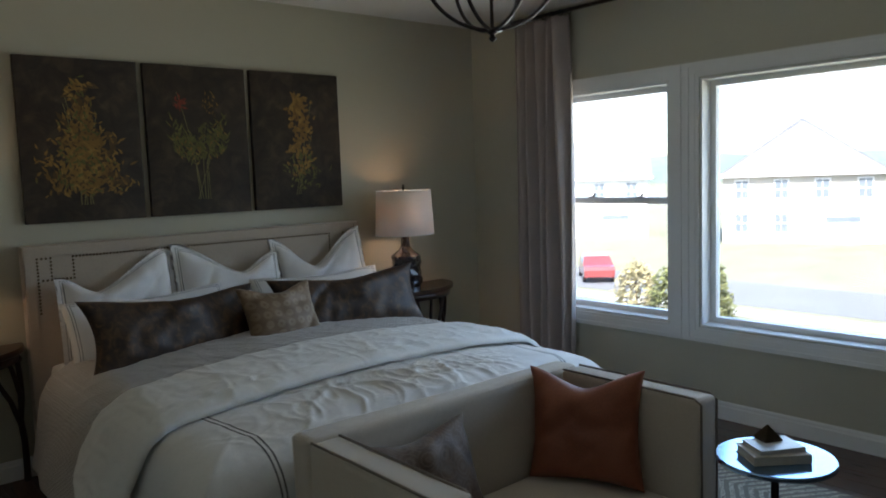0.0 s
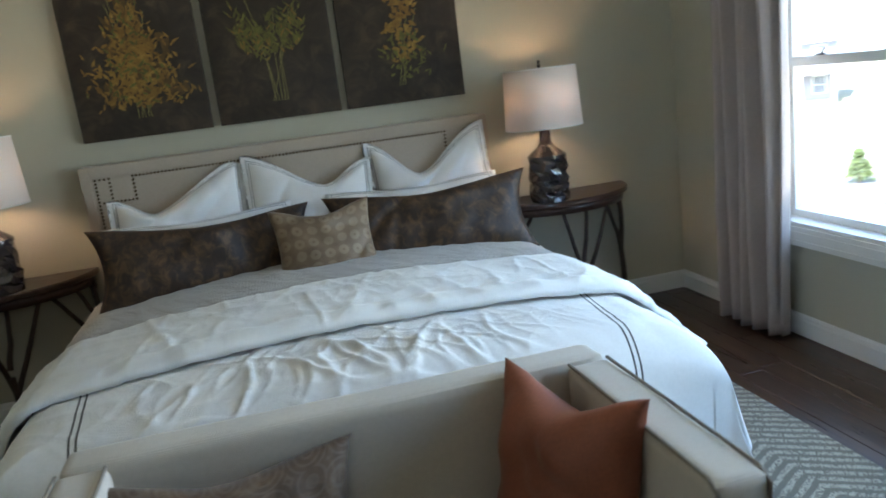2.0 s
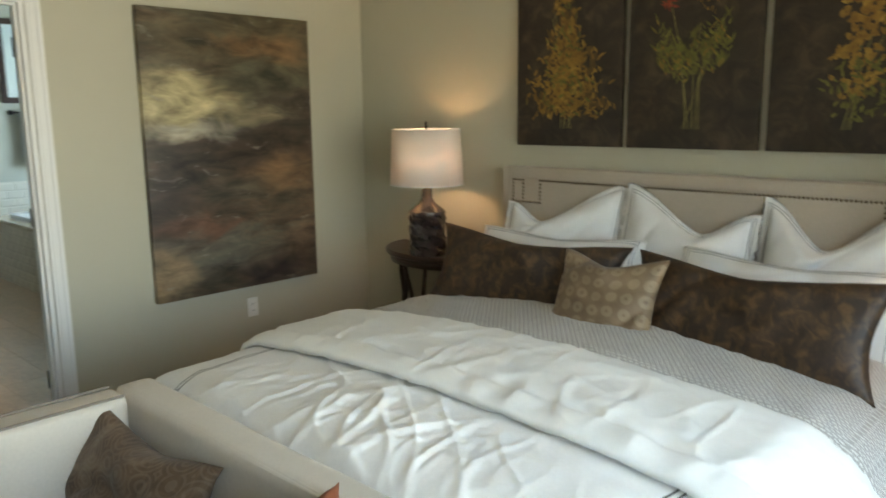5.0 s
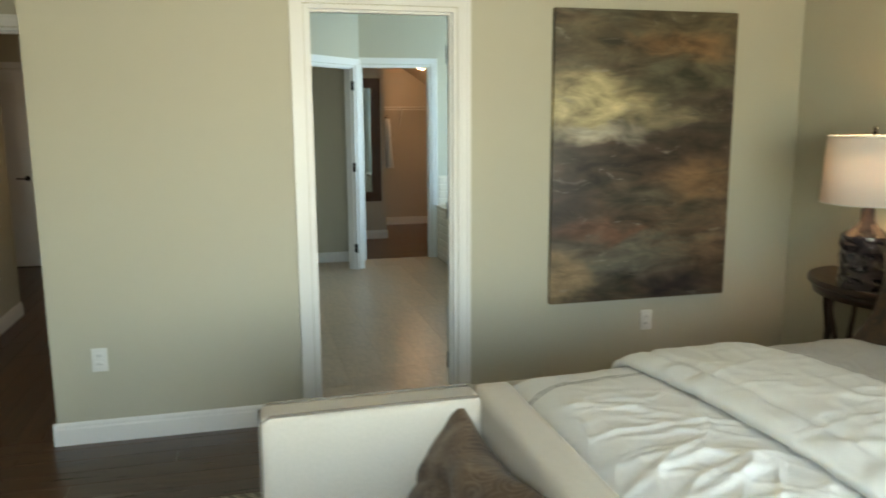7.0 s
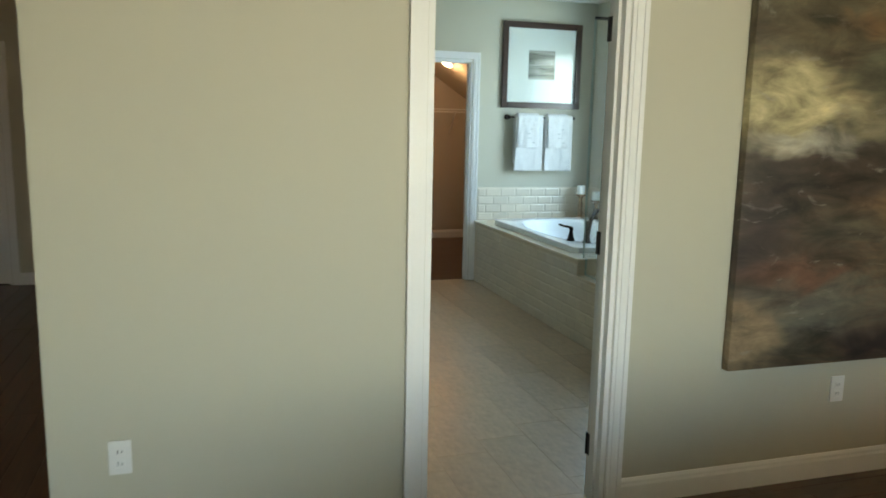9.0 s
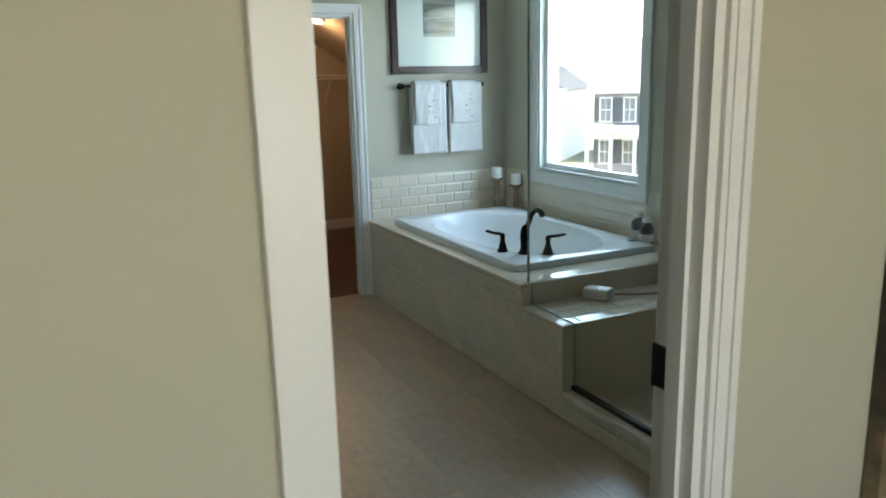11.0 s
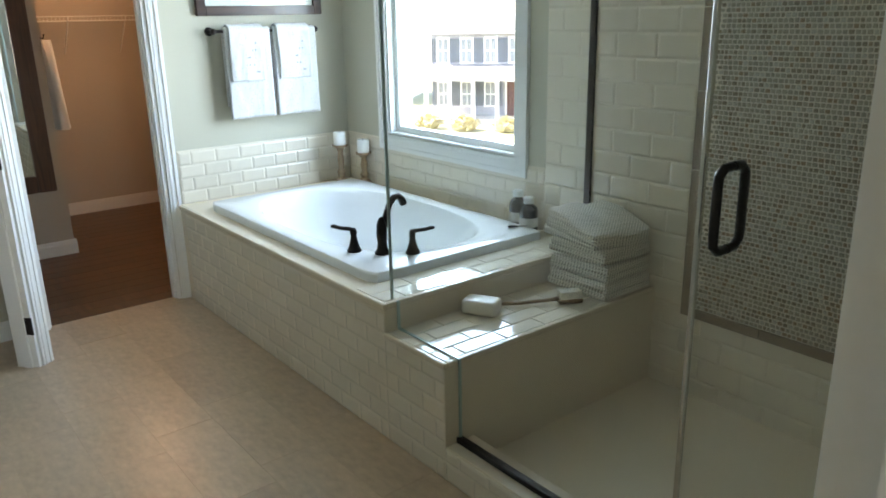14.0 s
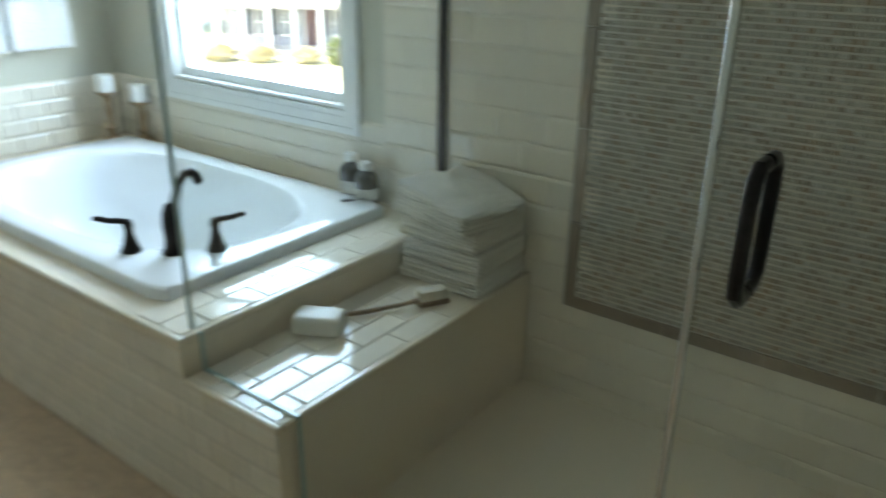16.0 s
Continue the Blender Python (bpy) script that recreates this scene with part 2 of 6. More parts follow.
BRONZE = surface("oil_rubbed_bronze", (0.028, 0.022, 0.020), 0.30, metal=0.8, vary=0.25, scale=14, fine=90, bump=0.03, dist=0.0005)
CHROME = surface("brushed_steel", (0.60, 0.60, 0.58), 0.22, metal=1.0, vary=0.05, scale=9, fine=90, bump=0.0)
LINEN = woven("oatmeal_linen", (0.56, 0.50, 0.42), 0.92, 0.0035, 0.06, 0.0008, 0.2)
HEADLINEN = woven("greige_headboard_linen", (0.47, 0.395, 0.315), 0.92, 0.0035, 0.06, 0.0008, 0.2)
COTTON = woven("white_cotton", (0.80, 0.79, 0.76), 0.8, 0.0025, 0.03, 0.0004, 0.1)
CURTAIN = woven("taupe_drapery", (0.42, 0.35, 0.315), 0.85, 0.004, 0.08, 0.0006, 0.2)
RUST = surface("rust_leather", (0.25, 0.075, 0.036), 0.52, vary=0.2, scale=6, fine=130, bump=0.08, dist=0.0008)
NAIL = surface("brass_nailhead", (0.11, 0.075, 0.04), 0.35, metal=0.9, vary=0.2, scale=50, fine=200, bump=0.0)
BLACK = surface("black_metal", (0.02, 0.019, 0.019), 0.35, metal=0.6, vary=0.2, scale=10, fine=90, bump=0.02)
CERAMIC = surface("dark_glazed_ceramic", (0.030, 0.024, 0.026), 0.10, vary=0.5, scale=9, fine=40, bump=0.05, dist=0.002, coat=0.6)
SHADE = shade_cloth("white_lampshade_linen", (0.80, 0.72, 0.66))
PANE = glassy("window_glass", (0.97, 0.99, 0.98))
SHOWERGLASS = glassy("shower_glass", (0.982, 0.99, 0.98))
GLASSEDGE = surface("green_glass_edge", (0.42, 0.52, 0.47), 0.1, vary=0.1, scale=10, fine=60, bump=0.0)
MIRROR = surface("mirror", (0.86, 0.88, 0.87), 0.02, metal=1.0, vary=0.0, scale=1, fine=2, bump=0.0, rough_vary=0)
PLASTIC = surface("white_plastic", (0.76, 0.75, 0.71), 0.35, vary=0.02, scale=6, fine=60, bump=0.0)
CANDLE = surface("candle_wax", (0.85, 0.84, 0.78), 0.45, vary=0.04, scale=14, fine=60, bump=0.02)
OAKTURN = wood("turned_oak", (0.17, 0.10, 0.055), (0.34, 0.23, 0.13), 0.6, "Z")
PAPER = surface("book_paper", (0.66, 0.63, 0.57), 0.8, vary=0.05, scale=8, fine=200, bump=0.05)

# ---------- building blocks ----------
def box(bm, x0, x1, y0, y1, z0, z1):
    v = [bm.verts.new(c) for c in ((x0, y0, z0), (x1, y0, z0), (x1, y1, z0), (x0, y1, z0), (x0, y0, z1), (x1, y0, z1), (x1, y1, z1), (x0, y1, z1))]
    for f in ((0, 3, 2, 1), (4, 5, 6, 7), (0, 1, 5, 4), (1, 2, 6, 5), (2, 3, 7, 6), (3, 0, 4, 7)):
        bm.faces.new([v[i] for i in f])
    return bm


def boxed(x0, x1, y0, y1, z0, z1, bevel=0.0, seg=2):
    bm = box(bmesh.new(), x0, x1, y0, y1, z0, z1)
    if bevel:
        bmesh.ops.bevel(bm, geom=bm.edges[:], offset=bevel, segments=seg, affect="EDGES", profile=0.6)
    return bm


def lathe(rings, seg=24, x=0.0, y=0.0, caps=True):
    """A turned body from rings of (radius, height)."""
    bm = bmesh.new()
    loops = [[bm.verts.new((x + r * math.cos(a), y + r * math.sin(a), z)) for a in (2 * math.pi * i / seg for i in range(seg))] for r, z in rings]
    for a, b in zip(loops, loops[1:]):
        for i in range(seg):
            bm.faces.new((a[i], a[(i + 1) % seg], b[(i + 1) % seg], b[i]))
    if caps:
        bm.faces.new(loops[0][::-1])
        bm.faces.new(loops[-1])
    return bm


def tube(points, radius, seg=10, closed=False, taper=None):
    """A round bar along points; taper gives a radius for each point."""
    bm = bmesh.new()
    pts = [Vector(p) for p in points]
    loops = []
    side = None
    for i, p in enumerate(pts):
        a = pts[i - 1] if (i or closed) else pts[i]
        b = pts[(i + 1) % len(pts)] if (i + 1 < len(pts) or closed) else pts[i]
        d = (b - a).normalized()
        if side is None:
            side = d.orthogonal().normalized()
        side = (side - d * side.dot(d)).normalized()
        up = d.cross(side)
        r = taper[i] if taper else radius
        loops.append([bm.verts.new(p + r * (math.cos(t) * side + math.sin(t) * up)) for t in (2 * math.pi * j / seg for j in range(seg))])
    pairs = list(zip(loops, loops[1:])) + ([(loops[-1], loops[0])] if closed else [])
    for a, b in pairs:
        for j in range(seg):
            bm.faces.new((a[j], a[(j + 1) % seg], b[(j + 1) % seg], b[j]))
    if not closed:
        bm.faces.new(loops[0][::-1])
        bm.faces.new(loops[-1])
    return bm


def sheet(nu, nv, at, closed_u=False, uv=None):
    """A grid of nu by nv quads over (0..1, 0..1) by the function at."""
    bm = bmesh.new()
    g = [[bm.verts.new(at(i / nu, j / nv)) for i in range(nu + (0 if closed_u else 1))] for j in range(nv + 1)]
    layer = bm.loops.layers.uv.new("UVMap") if uv else None
    w = len(g[0])
    for j in range(nv):
        for i in range(nu):
            f = bm.faces.new((g[j][i], g[j][(i + 1) % w], g[j + 1][(i + 1) % w], g[j + 1][i]))
            if layer:
                for loop, (a, b) in zip(f.loops, ((i, j), (i + 1, j), (i + 1, j + 1), (i, j + 1))):
                    loop[layer].uv = uv(a / nu, b / nv)
    return bm


def join(*bms):
    out = bmesh.new()
    for b in bms:
        me = bpy.data.meshes.new("tmp")
        b.to_mesh(me)
        out.from_mesh(me)
        bpy.data.meshes.remove(me)
        b.free()
    return out


def mesh_of(name, bm, material, smooth=None):
    me = bpy.data.meshes.new(name)
    bmesh.ops.recalc_face_normals(bm, faces=bm.faces[:]) if smooth != "keep" else None
    bm.to_mesh(me)
    bm.free()
    me.materials.append(material)
    if smooth:
        me.shade_smooth()
        if smooth == "auto":
            me.set_sharp_from_angle(angle=radians(35))
    return me


def part(name, bm, material, parent, label="", smooth="auto"):
    ob = new(name, mesh_of(name, bm, material, smooth))
    ob.parent = parent
    return tagged(ob, label)


def thing(name, m, label, category, group=""):
    ob = new(name)
    ob.matrix_world = m
    ob.empty_display_size = 0.1
    return tagged(ob, label, category, group)


def solo(name, bm, material, m, label, category, group="", smooth="auto"):
    """A thing of one mesh."""
    ob = new(name, mesh_of(name, bm, material, smooth))
    ob.matrix_world = m
    return tagged(ob, label, category, group)


def setting(name, bm, material, label="", smooth=None):
    ob = new(name, mesh_of(name, bm, material, smooth))
    return tagged(ob, label, kind="structure")


def thick(ob, depth, offset=-1.0):
    s = ob.modifiers.new("thickness", "SOLIDIFY")
    s.thickness, s.offset = depth, offset
    return ob


def wall_y(name, x0, x1, y0, y1, z1, holes=(), material=None, z0=0.0):
    """A wall along y between x0 and x1; holes are (y0, y1, z0, z1)."""
    bm, at = bmesh.new(), y0
    for a, b, c, d in sorted(holes):
        box(bm, x0, x1, at, a, z0, z1)
        if c > z0:
            box(bm, x0, x1, a, b, z0, c)
        if d < z1:
            box(bm, x0, x1, a, b, d, z1)
        at = b
    box(bm, x0, x1, at, y1, z0, z1)
    return setting(name, bm, material or WALL)


def wall_x(name, y0, y1, x0, x1, z1, holes=(), material=None, z0=0.0):
    bm, at = bmesh.new(), x0
    for a, b, c, d in sorted(holes):
        box(bm, at, a, y0, y1, z0, z1)
        if c > z0:
            box(bm, a, b, y0, y1, z0, c)
        if d < z1:
            box(bm, a, b, y0, y1, d, z1)
        at = b
    box(bm, at, x1, y0, y1, z0, z1)
    return setting(name, bm, material or WALL)


def board(name, a, b, height, depth, material=None, z=0.0):
    """A moulded skirting from a to b on the floor; it stands out to the left of the way from a to b."""
    a, b = Vector((*a, 0)), Vector((*b, 0))
    d = (b - a).normalized()
    n = Vector((-d.y, d.x, 0))
    profile = [(0, 0), (depth, 0), (depth, height * 0.72), (depth * 0.75, height * 0.80), (depth * 0.72, height * 0.9), (depth * 0.35, height), (0, height)]
    bm = bmesh.new()
    loops = [[bm.verts.new(p + n * o + Vector((0, 0, z + h))) for o, h in profile] for p in (a, b)]
    k = len(profile)
    for i in range(k):
        bm.faces.new((loops[0][i], loops[0][(i + 1) % k], loops[1][(i + 1) % k], loops[1][i]))
    bm.faces.new(loops[0])
    bm.faces.new(loops[1][::-1])
    return setting(name, bm, material or TRIM)


def casing_bm(width, w0, w1, z0, z1, sill=None):
    """Moulded casing round an opening from w0 to w1 (local x) and z0 to z1, standing out along local -y; three stepped boards on each side."""
    bm = bmesh.new()
    for inner, outer, depth in ((0.006, width * 0.30, 0.011), (width * 0.30, width * 0.72, 0.015), (width * 0.72, width, 0.021)):
        low = z0 - outer if sill is not None else z0
        box(bm, w0 - outer, w0 - inner, -depth, 0, low, z1 + outer)
        box(bm, w1 + inner, w1 + outer, -depth, 0, low, z1 + outer)
        box(bm, w0 - inner, w1 + inner, -depth, 0, z1 + inner, z1 + outer)
        if sill is not None:
            box(bm, w0 - inner, w1 + inner, -depth, 0, z0 - outer, z0 - inner)
    return bm


def placed(ob, m):
    ob.matrix_world = m
    return ob


def noise3(x, y, z, s=1.0):
    return noise.noise(Vector((x * s, y * s, z * s)))

# ---------- the large structure ----------
H = 2.66          # ceilings
EX, NY = 4.55, 4.98   # inner faces of the bedroom's east and north walls
BX, BY = -4.33, 5.135  # inner faces of the bath's west and north walls
WIN1 = (3.215, 4.13, 0.55, 2.05)
WIN2 = (1.30, 3.00, 0.55, 2.05)
BWIN = (-3.83, -2.70, 0.93, 2.30)
DOOR = (2.232, 2.975, 2.05)
CW = 0.068        # width of the door casings

wall_y("wall_west", -0.115, 0.0, 1.017, NY, H, [(DOOR[0], DOOR[1], 0.0, DOOR[2])])
wall_x("wall_north", NY, NY + 0.17, -0.115, EX + 0.17, H)
wall_y("wall_east", EX, EX + 0.17, -1.52, NY, H, [WIN2, WIN1])
wall_x("wall_south", -1.52, -1.4, 0.0, EX, H)
wall_y("wall_west_south", -0.115, 0.0, -1.52, 0.15, H)
# vestibule, entry door and hall
wall_x("wall_vestibule_south", 0.03, 0.15, -2.75, -0.115, H)
wall_x("wall_vestibule_north", 1.017, 1.132, -5.28, -0.115, H)
wall_y("wall_entry", -1.215, -1.10, 0.15, 1.017, H, [(0.20, 0.967, 0.0, 2.03)])
wall_y("wall_hall_end", -5.02, -4.90, -2.0, 1.017, H, [(-0.96, -0.19, 0.0, 2.03)])
# Unseen backing added behind the hall door to keep sky light from leaking under it.
wall_y("wall_skyblock_hall", -5.4, -5.28, -2.12, 1.132, H)
wall_y("wall_hall_side", -2.75, -2.63, -2.0, 0.03, H)
wall_x("wall_hall_back", -2.12, -2.0, -5.28, -2.63, H)
# bath, toilet room and closet
wall_y("wall_bath_west", BX - 0.115, BX, 1.132, BY, H, [(3.12, 3.875, 0.0, 2.08)])
wall_x("wall_bath_north", BY, BY + 0.17, BX - 0.115, -0.115, H, [BWIN])
wall_y("wall_toilet_side", -2.9, -2.79, 1.132, 2.0, H)
wall_x("wall_return", 2.96, 3.05, BX, -3.925, H)
wall_y("wall_closet_back", -7.17, -7.05, 1.132, BY + 0.17, H, material=CLOSET_WALL)
wall_x("wall_closet_north", BY, BY + 0.17, -7.05, BX - 0.115, H, material=CLOSET_WALL)
setting("wall_closet_block", box(bmesh.new(), -7.05, -5.81, 1.25, 3.63, 0, H), CLOSET_WALL)
wall_x("wall_closet_south", 1.132, 1.25, -7.17, BX - 0.115, H, material=CLOSET_WALL)
setting("wall_closet_lining", box(box(bmesh.new(), BX - 0.135, BX - 0.115, 3.895, BY, 0, H), BX - 0.135, BX - 0.115, 3.12, 3.895, 2.10, H), CLOSET_WALL)

# slanted toilet door wall: from the outer corner it runs at 45 degrees
CORNER = Vector((-3.91, 3.05, 0))
SLANT = Matrix.Translation(CORNER) @ pose(0, 0, 0, 0, 0, -45)   # local x runs along the wall, local -y into the toilet room
SL0, SL1, SLZ = 0.078, 0.845, 2.03
bm = bmesh.new()
box(bm, 0.0, SL0, -0.115, 0, 0, H)
box(bm, SL1, 1.52, -0.115, 0, 0, H)
box(bm, SL0, SL1, -0.115, 0, SLZ, H)
placed(setting("wall_slanted", bm, WALL), SLANT)

# floors under their boards and tiles, and ceilings
setting("floor_bedroom", box(bmesh.new(), -0.06, EX + 0.17, -1.52, NY + 0.1, -0.12, -0.012), SUB)
setting("floor_hall", box(bmesh.new(), -5.4, -0.062, -2.12, 1.074, -0.12, -0.012), SUB)
setting("floor_bath", box(bmesh.new(), BX - 0.06, -0.062, 1.076, BY + 0.1, -0.12, -0.0009), GROUT)
setting("floor_closet", box(bmesh.new(), -7.17, BX - 0.062, 1.132, BY + 0.17, -0.12, -0.012), SUB)
setting("ceiling_bedroom", box(bmesh.new(), -0.06, EX + 0.17, -1.52, NY + 0.17, H, H + 0.12), CEIL)
setting("ceiling_hall", box(bmesh.new(), -5.4, -0.062, -2.12, 1.074, H, H + 0.12), CEIL)
setting("ceiling_bath", box(bmesh.new(), BX - 0.06, -0.062, 1.076, BY + 0.17, H, H + 0.12), CEIL)
setting("ceiling_closet", box(bmesh.new(), -7.17, BX - 0.062, 1.132, BY + 0.17, H, H + 0.12), CLOSET_WALL)
# the roof slope that comes down over the far side of the closet
bm = bmesh.new()
corner = [(3.46, H), (BY, H), (BY, 1.54)]
a, b = ([bm.verts.new((x, y, z)) for y, z in corner] for x in (-7.05, BX - 0.135))
bm.faces.new(a)
bm.faces.new(b[::-1])
for i in range(3):
    bm.faces.new((a[i], b[i], b[(i + 1) % 3], a[(i + 1) % 3]))
setting("closet_slope", bm, CLOSET_WALL)

# skirtings
BH, BD = 0.108, 0.016
for name, a, b in (("baseboard_north", (EX, NY), (0, NY)), ("baseboard_east", (EX, -1.4), (EX, NY)),
                   ("baseboard_west_a", (0, NY), (0, DOOR[1] + CW + 0.002)), ("baseboard_west_b", (0, DOOR[0] - CW - 0.002), (0, 1.017 - BD)),
                   ("baseboard_west_end", (0, 1.017), (-1.10, 1.017)), ("baseboard_south", (0, -1.4), (EX, -1.4)),
                   ("baseboard_vestibule", (-1.10, 0.15), (0.0, 0.15)), ("baseboard_hall_south", (-2.75, 0.15), (-1.215, 0.15)),
                   ("baseboard_hall_end", (-4.9, 1.017), (-4.9, -0.122)), ("baseboard_hall_north", (-1.215, 1.017), (-4.9, 1.017)),
                   ("baseboard_hall_corner", (-2.75, -2.0), (-2.75, 0.15)),
                   ("baseboard_return", (-3.91, 3.05), (BX, 3.05)), ("baseboard_toilet", (BX, 2.96), (BX, 1.132)),
                   ("baseboard_closet_back", (-7.05, BY), (-7.05, 3.63)), ("baseboard_closet_block", (-5.81, 3.63 + BD), (-5.81, 1.25)),
                   ("baseboard_closet_side", (-7.05, 3.63), (-5.81, 3.63)), ("baseboard_bath_side", (-0.115, 1.132), (-0.115, 2.16))):
    board(name, a, b, BH, BD)
placed(board("baseboard_slanted", (SL1 + CW + 0.002, 0), (1.52, 0), BH, BD), SLANT)


def door_frame(name, m, w0, w1, z1, depth, both=True):
    """Jamb and casings of a doorway whose wall is depth thick; local x along the wall, local -y its front."""
    bm = casing_bm(CW, w0, w1, 0, z1)
    j = bmesh.new()
    box(j, w0 - 0.004, w0 + 0.018, 0.0, depth, 0, z1)
    box(j, w1 - 0.018, w1 + 0.004, 0.0, depth, 0, z1)
    box(j, w0 + 0.018, w1 - 0.018, 0.0, depth, z1 - 0.018, z1 + 0.004)
    box(j, w0 + 0.018, w0 + 0.030, depth * 0.28, depth * 0.62, 0, z1 - 0.018)
    box(j, w1 - 0.030, w1 - 0.018, depth * 0.28, depth * 0.62, 0, z1 - 0.018)
    box(j, w0 + 0.030, w1 - 0.030, depth * 0.28, depth * 0.62, z1 - 0.030, z1 - 0.018)
    back = casing_bm(CW, w0, w1, 0, z1)
    for v in back.verts:
        v.co.y = depth - v.co.y
    if not both:
        back.free()
        back = bmesh.new()
    ob = setting(name, join(bm, j, back), TRIM, "white painted moulded door casing round an open doorway")
    return placed(ob, m)


# local x along +y for walls whose front looks to +x
FACE_E = pose(0, 0, 0, 0, 0, 90)
d1 = door_frame("door_1", FACE_E, DOOR[0], DOOR[1], DOOR[2], 0.115)
d2 = door_frame("door_2", pose(-1.10, 0, 0, 0, 0, 90), 0.20, 0.967, 2.03, 0.115)
d3 = door_frame("door_3", pose(BX, 0, 0, 0, 0, 90), 3.12, 3.875, 2.08, 0.115, both=False)
d4 = door_frame("door_4", SLANT @ pose(0, 0, 0, 0, 0, 180), -SL1, -SL0, SLZ, 0.115)
d5 = door_frame("door_5", pose(-4.9, 0, 0, 0, 0, 90), -0.96, -0.19, 2.03, 0.115, both=False)


def hinge(parent, x, y, z, rz=0):
    bm = join(boxed(-0.0015, 0.0015, -0.016, 0.016, -0.045, 0.045, 0.001, 1), tube([(0, -0.019, -0.045), (0, -0.019, 0.045)], 0.006, 8))
    ob = part("hinge", bm, BRONZE, parent, "dark bronze butt hinge")
    ob.matrix_local = pose(x, y, z, 0, 0, rz)
    return ob


for z in (0.22, 1.04, 1.84):
    hinge(d1, DOOR[1] - 0.020, 0.094, z, 180)
    hinge(d4, -SL0 - 0.020, 0.020, z)
    hinge(d2, 0.222, 0.020, z)

# hall door leaf with its panels and lever
leaf = part("door_leaf", boxed(-0.94, -0.21, 0.02, 0.055, 0.01, 2.01, 0.002), TRIM, d5, "closed white panelled door")
for x0, x1 in ((-0.85, -0.60), (-0.55, -0.30)):
    for z0, z1 in ((0.22, 0.85), (1.02, 1.62), (1.70, 1.90)):
        ring = bmesh.new()
        for k, (o, dep) in enumerate(((0.0, 0.018), (0.02, 0.013))):
            box(ring, x0 + o, x1 - o, dep, 0.0205, z0 + o, z1 - o)
        part("panel", ring, TRIM, leaf)
part("lever", join(lathe([(0.028, 0), (0.028, 0.006)], 16), boxed(-0.10, 0.01, -0.008, 0.008, 0.035, 0.05, 0.004)), BRONZE, leaf, "dark bronze lever handle").matrix_local = pose(-0.27, 0.02, 0.93, 90, 0, 0)

# ---------- windows ----------
def window(name, m, w0, w1, z0, z1, depth, rail=None, label="", inset=0.095):
    """A window in a wall: local x along the wall, local -y into the room. The sash sits inset behind the wall's face."""
    win = placed(setting(name, casing_bm(0.095, w0, w1, z0, z1, sill=0), TRIM, label), m)
    j = bmesh.new()
    for a in ((w0 - 0.004, w0 + 0.012, z0, z1), (w1 - 0.012, w1 + 0.004, z0, z1), (w0 + 0.012, w1 - 0.012, z1 - 0.012, z1 + 0.004), (w0 + 0.012, w1 - 0.012, z0 - 0.004, z0 + 0.012)):
        box(j, a[0], a[1], 0.0, depth, a[2], a[3])
    part("window_jamb", j, TRIM, win)
    f = bmesh.new()
    s, y0, y1 = 0.036, inset, inset + 0.045
    a0, a1, b0, b1 = w0 + 0.012, w1 - 0.012, z0 + 0.012, z1 - 0.012
    for a in ((a0, a0 + s, b0, b1), (a1 - s, a1, b0, b1), (a0 + s, a1 - s, b0, b0 + s), (a0 + s, a1 - s, b1 - s, b1)):
        box(f, a[0], a[1], y0, y1, a[2], a[3])
    part("window_frame", f, TRIM, win, "white vinyl sash frame")
    panes = [(b0 + s, b1 - s)]
    if rail:
        part("meeting_rail", boxed(a0 + s, a1 - s, y0 - 0.012, y1, rail - 0.022, rail + 0.022, 0.003), TRIM, win)
        for q in (0.28, 0.72):
            x = a0 + (a1 - a0) * q
            part("sash_lock", join(boxed(x - 0.03, x + 0.03, y0 - 0.03, y0 - 0.012, rail + 0.022, rail + 0.03, 0.002), tube([(x, y0 - 0.02, rail + 0.026), (x + 0.025, y0 - 0.026, rail + 0.05)], 0.006, 8)), BRONZE, win, "small sash lock")
        panes = [(b0 + s, rail - 0.022), (rail + 0.022, b1 - s)]
    for c, d in panes:
        ob = part("pane", boxed(a0 + s, a1 - s, inset + 0.019, inset + 0.025, c, d), PANE, win, "clear window pane")
        ob.visible_shadow = False
    return win


WALL_E = pose(EX, 0, 0, 0, 0, -90)   # local x = -y of the world
window("window_1", WALL_E, -WIN1[1], -WIN1[0], WIN1[2], WIN1[3], 0.17, 1.315, "white double-hung sash window with painted casing")
window("window_2", WALL_E, -WIN2[1], -WIN2[0], WIN2[2], WIN2[3], 0.17, None, "wide white picture window with painted casing")
setting("trim_mullion", boxed(EX - 0.017, EX - 0.001, WIN2[1] + 0.095, WIN1[0] - 0.095, WIN1[2] - 0.093, WIN1[3] + 0.093, 0.002, 1), TRIM)
window("window_3", pose(0, BY, 0), BWIN[0], BWIN[1], BWIN[2], BWIN[3], 0.17, None, "white picture window above the bathtub", inset=0.045)

# ---------- bedroom: bed and bedding ----------
BEDX, BEDTOP, FOOT = 2.30, 0.645, 2.80
bed = thing("bed", pose(BEDX, NY, 0), "king bed with a greige upholstered nailhead headboard", "bed")


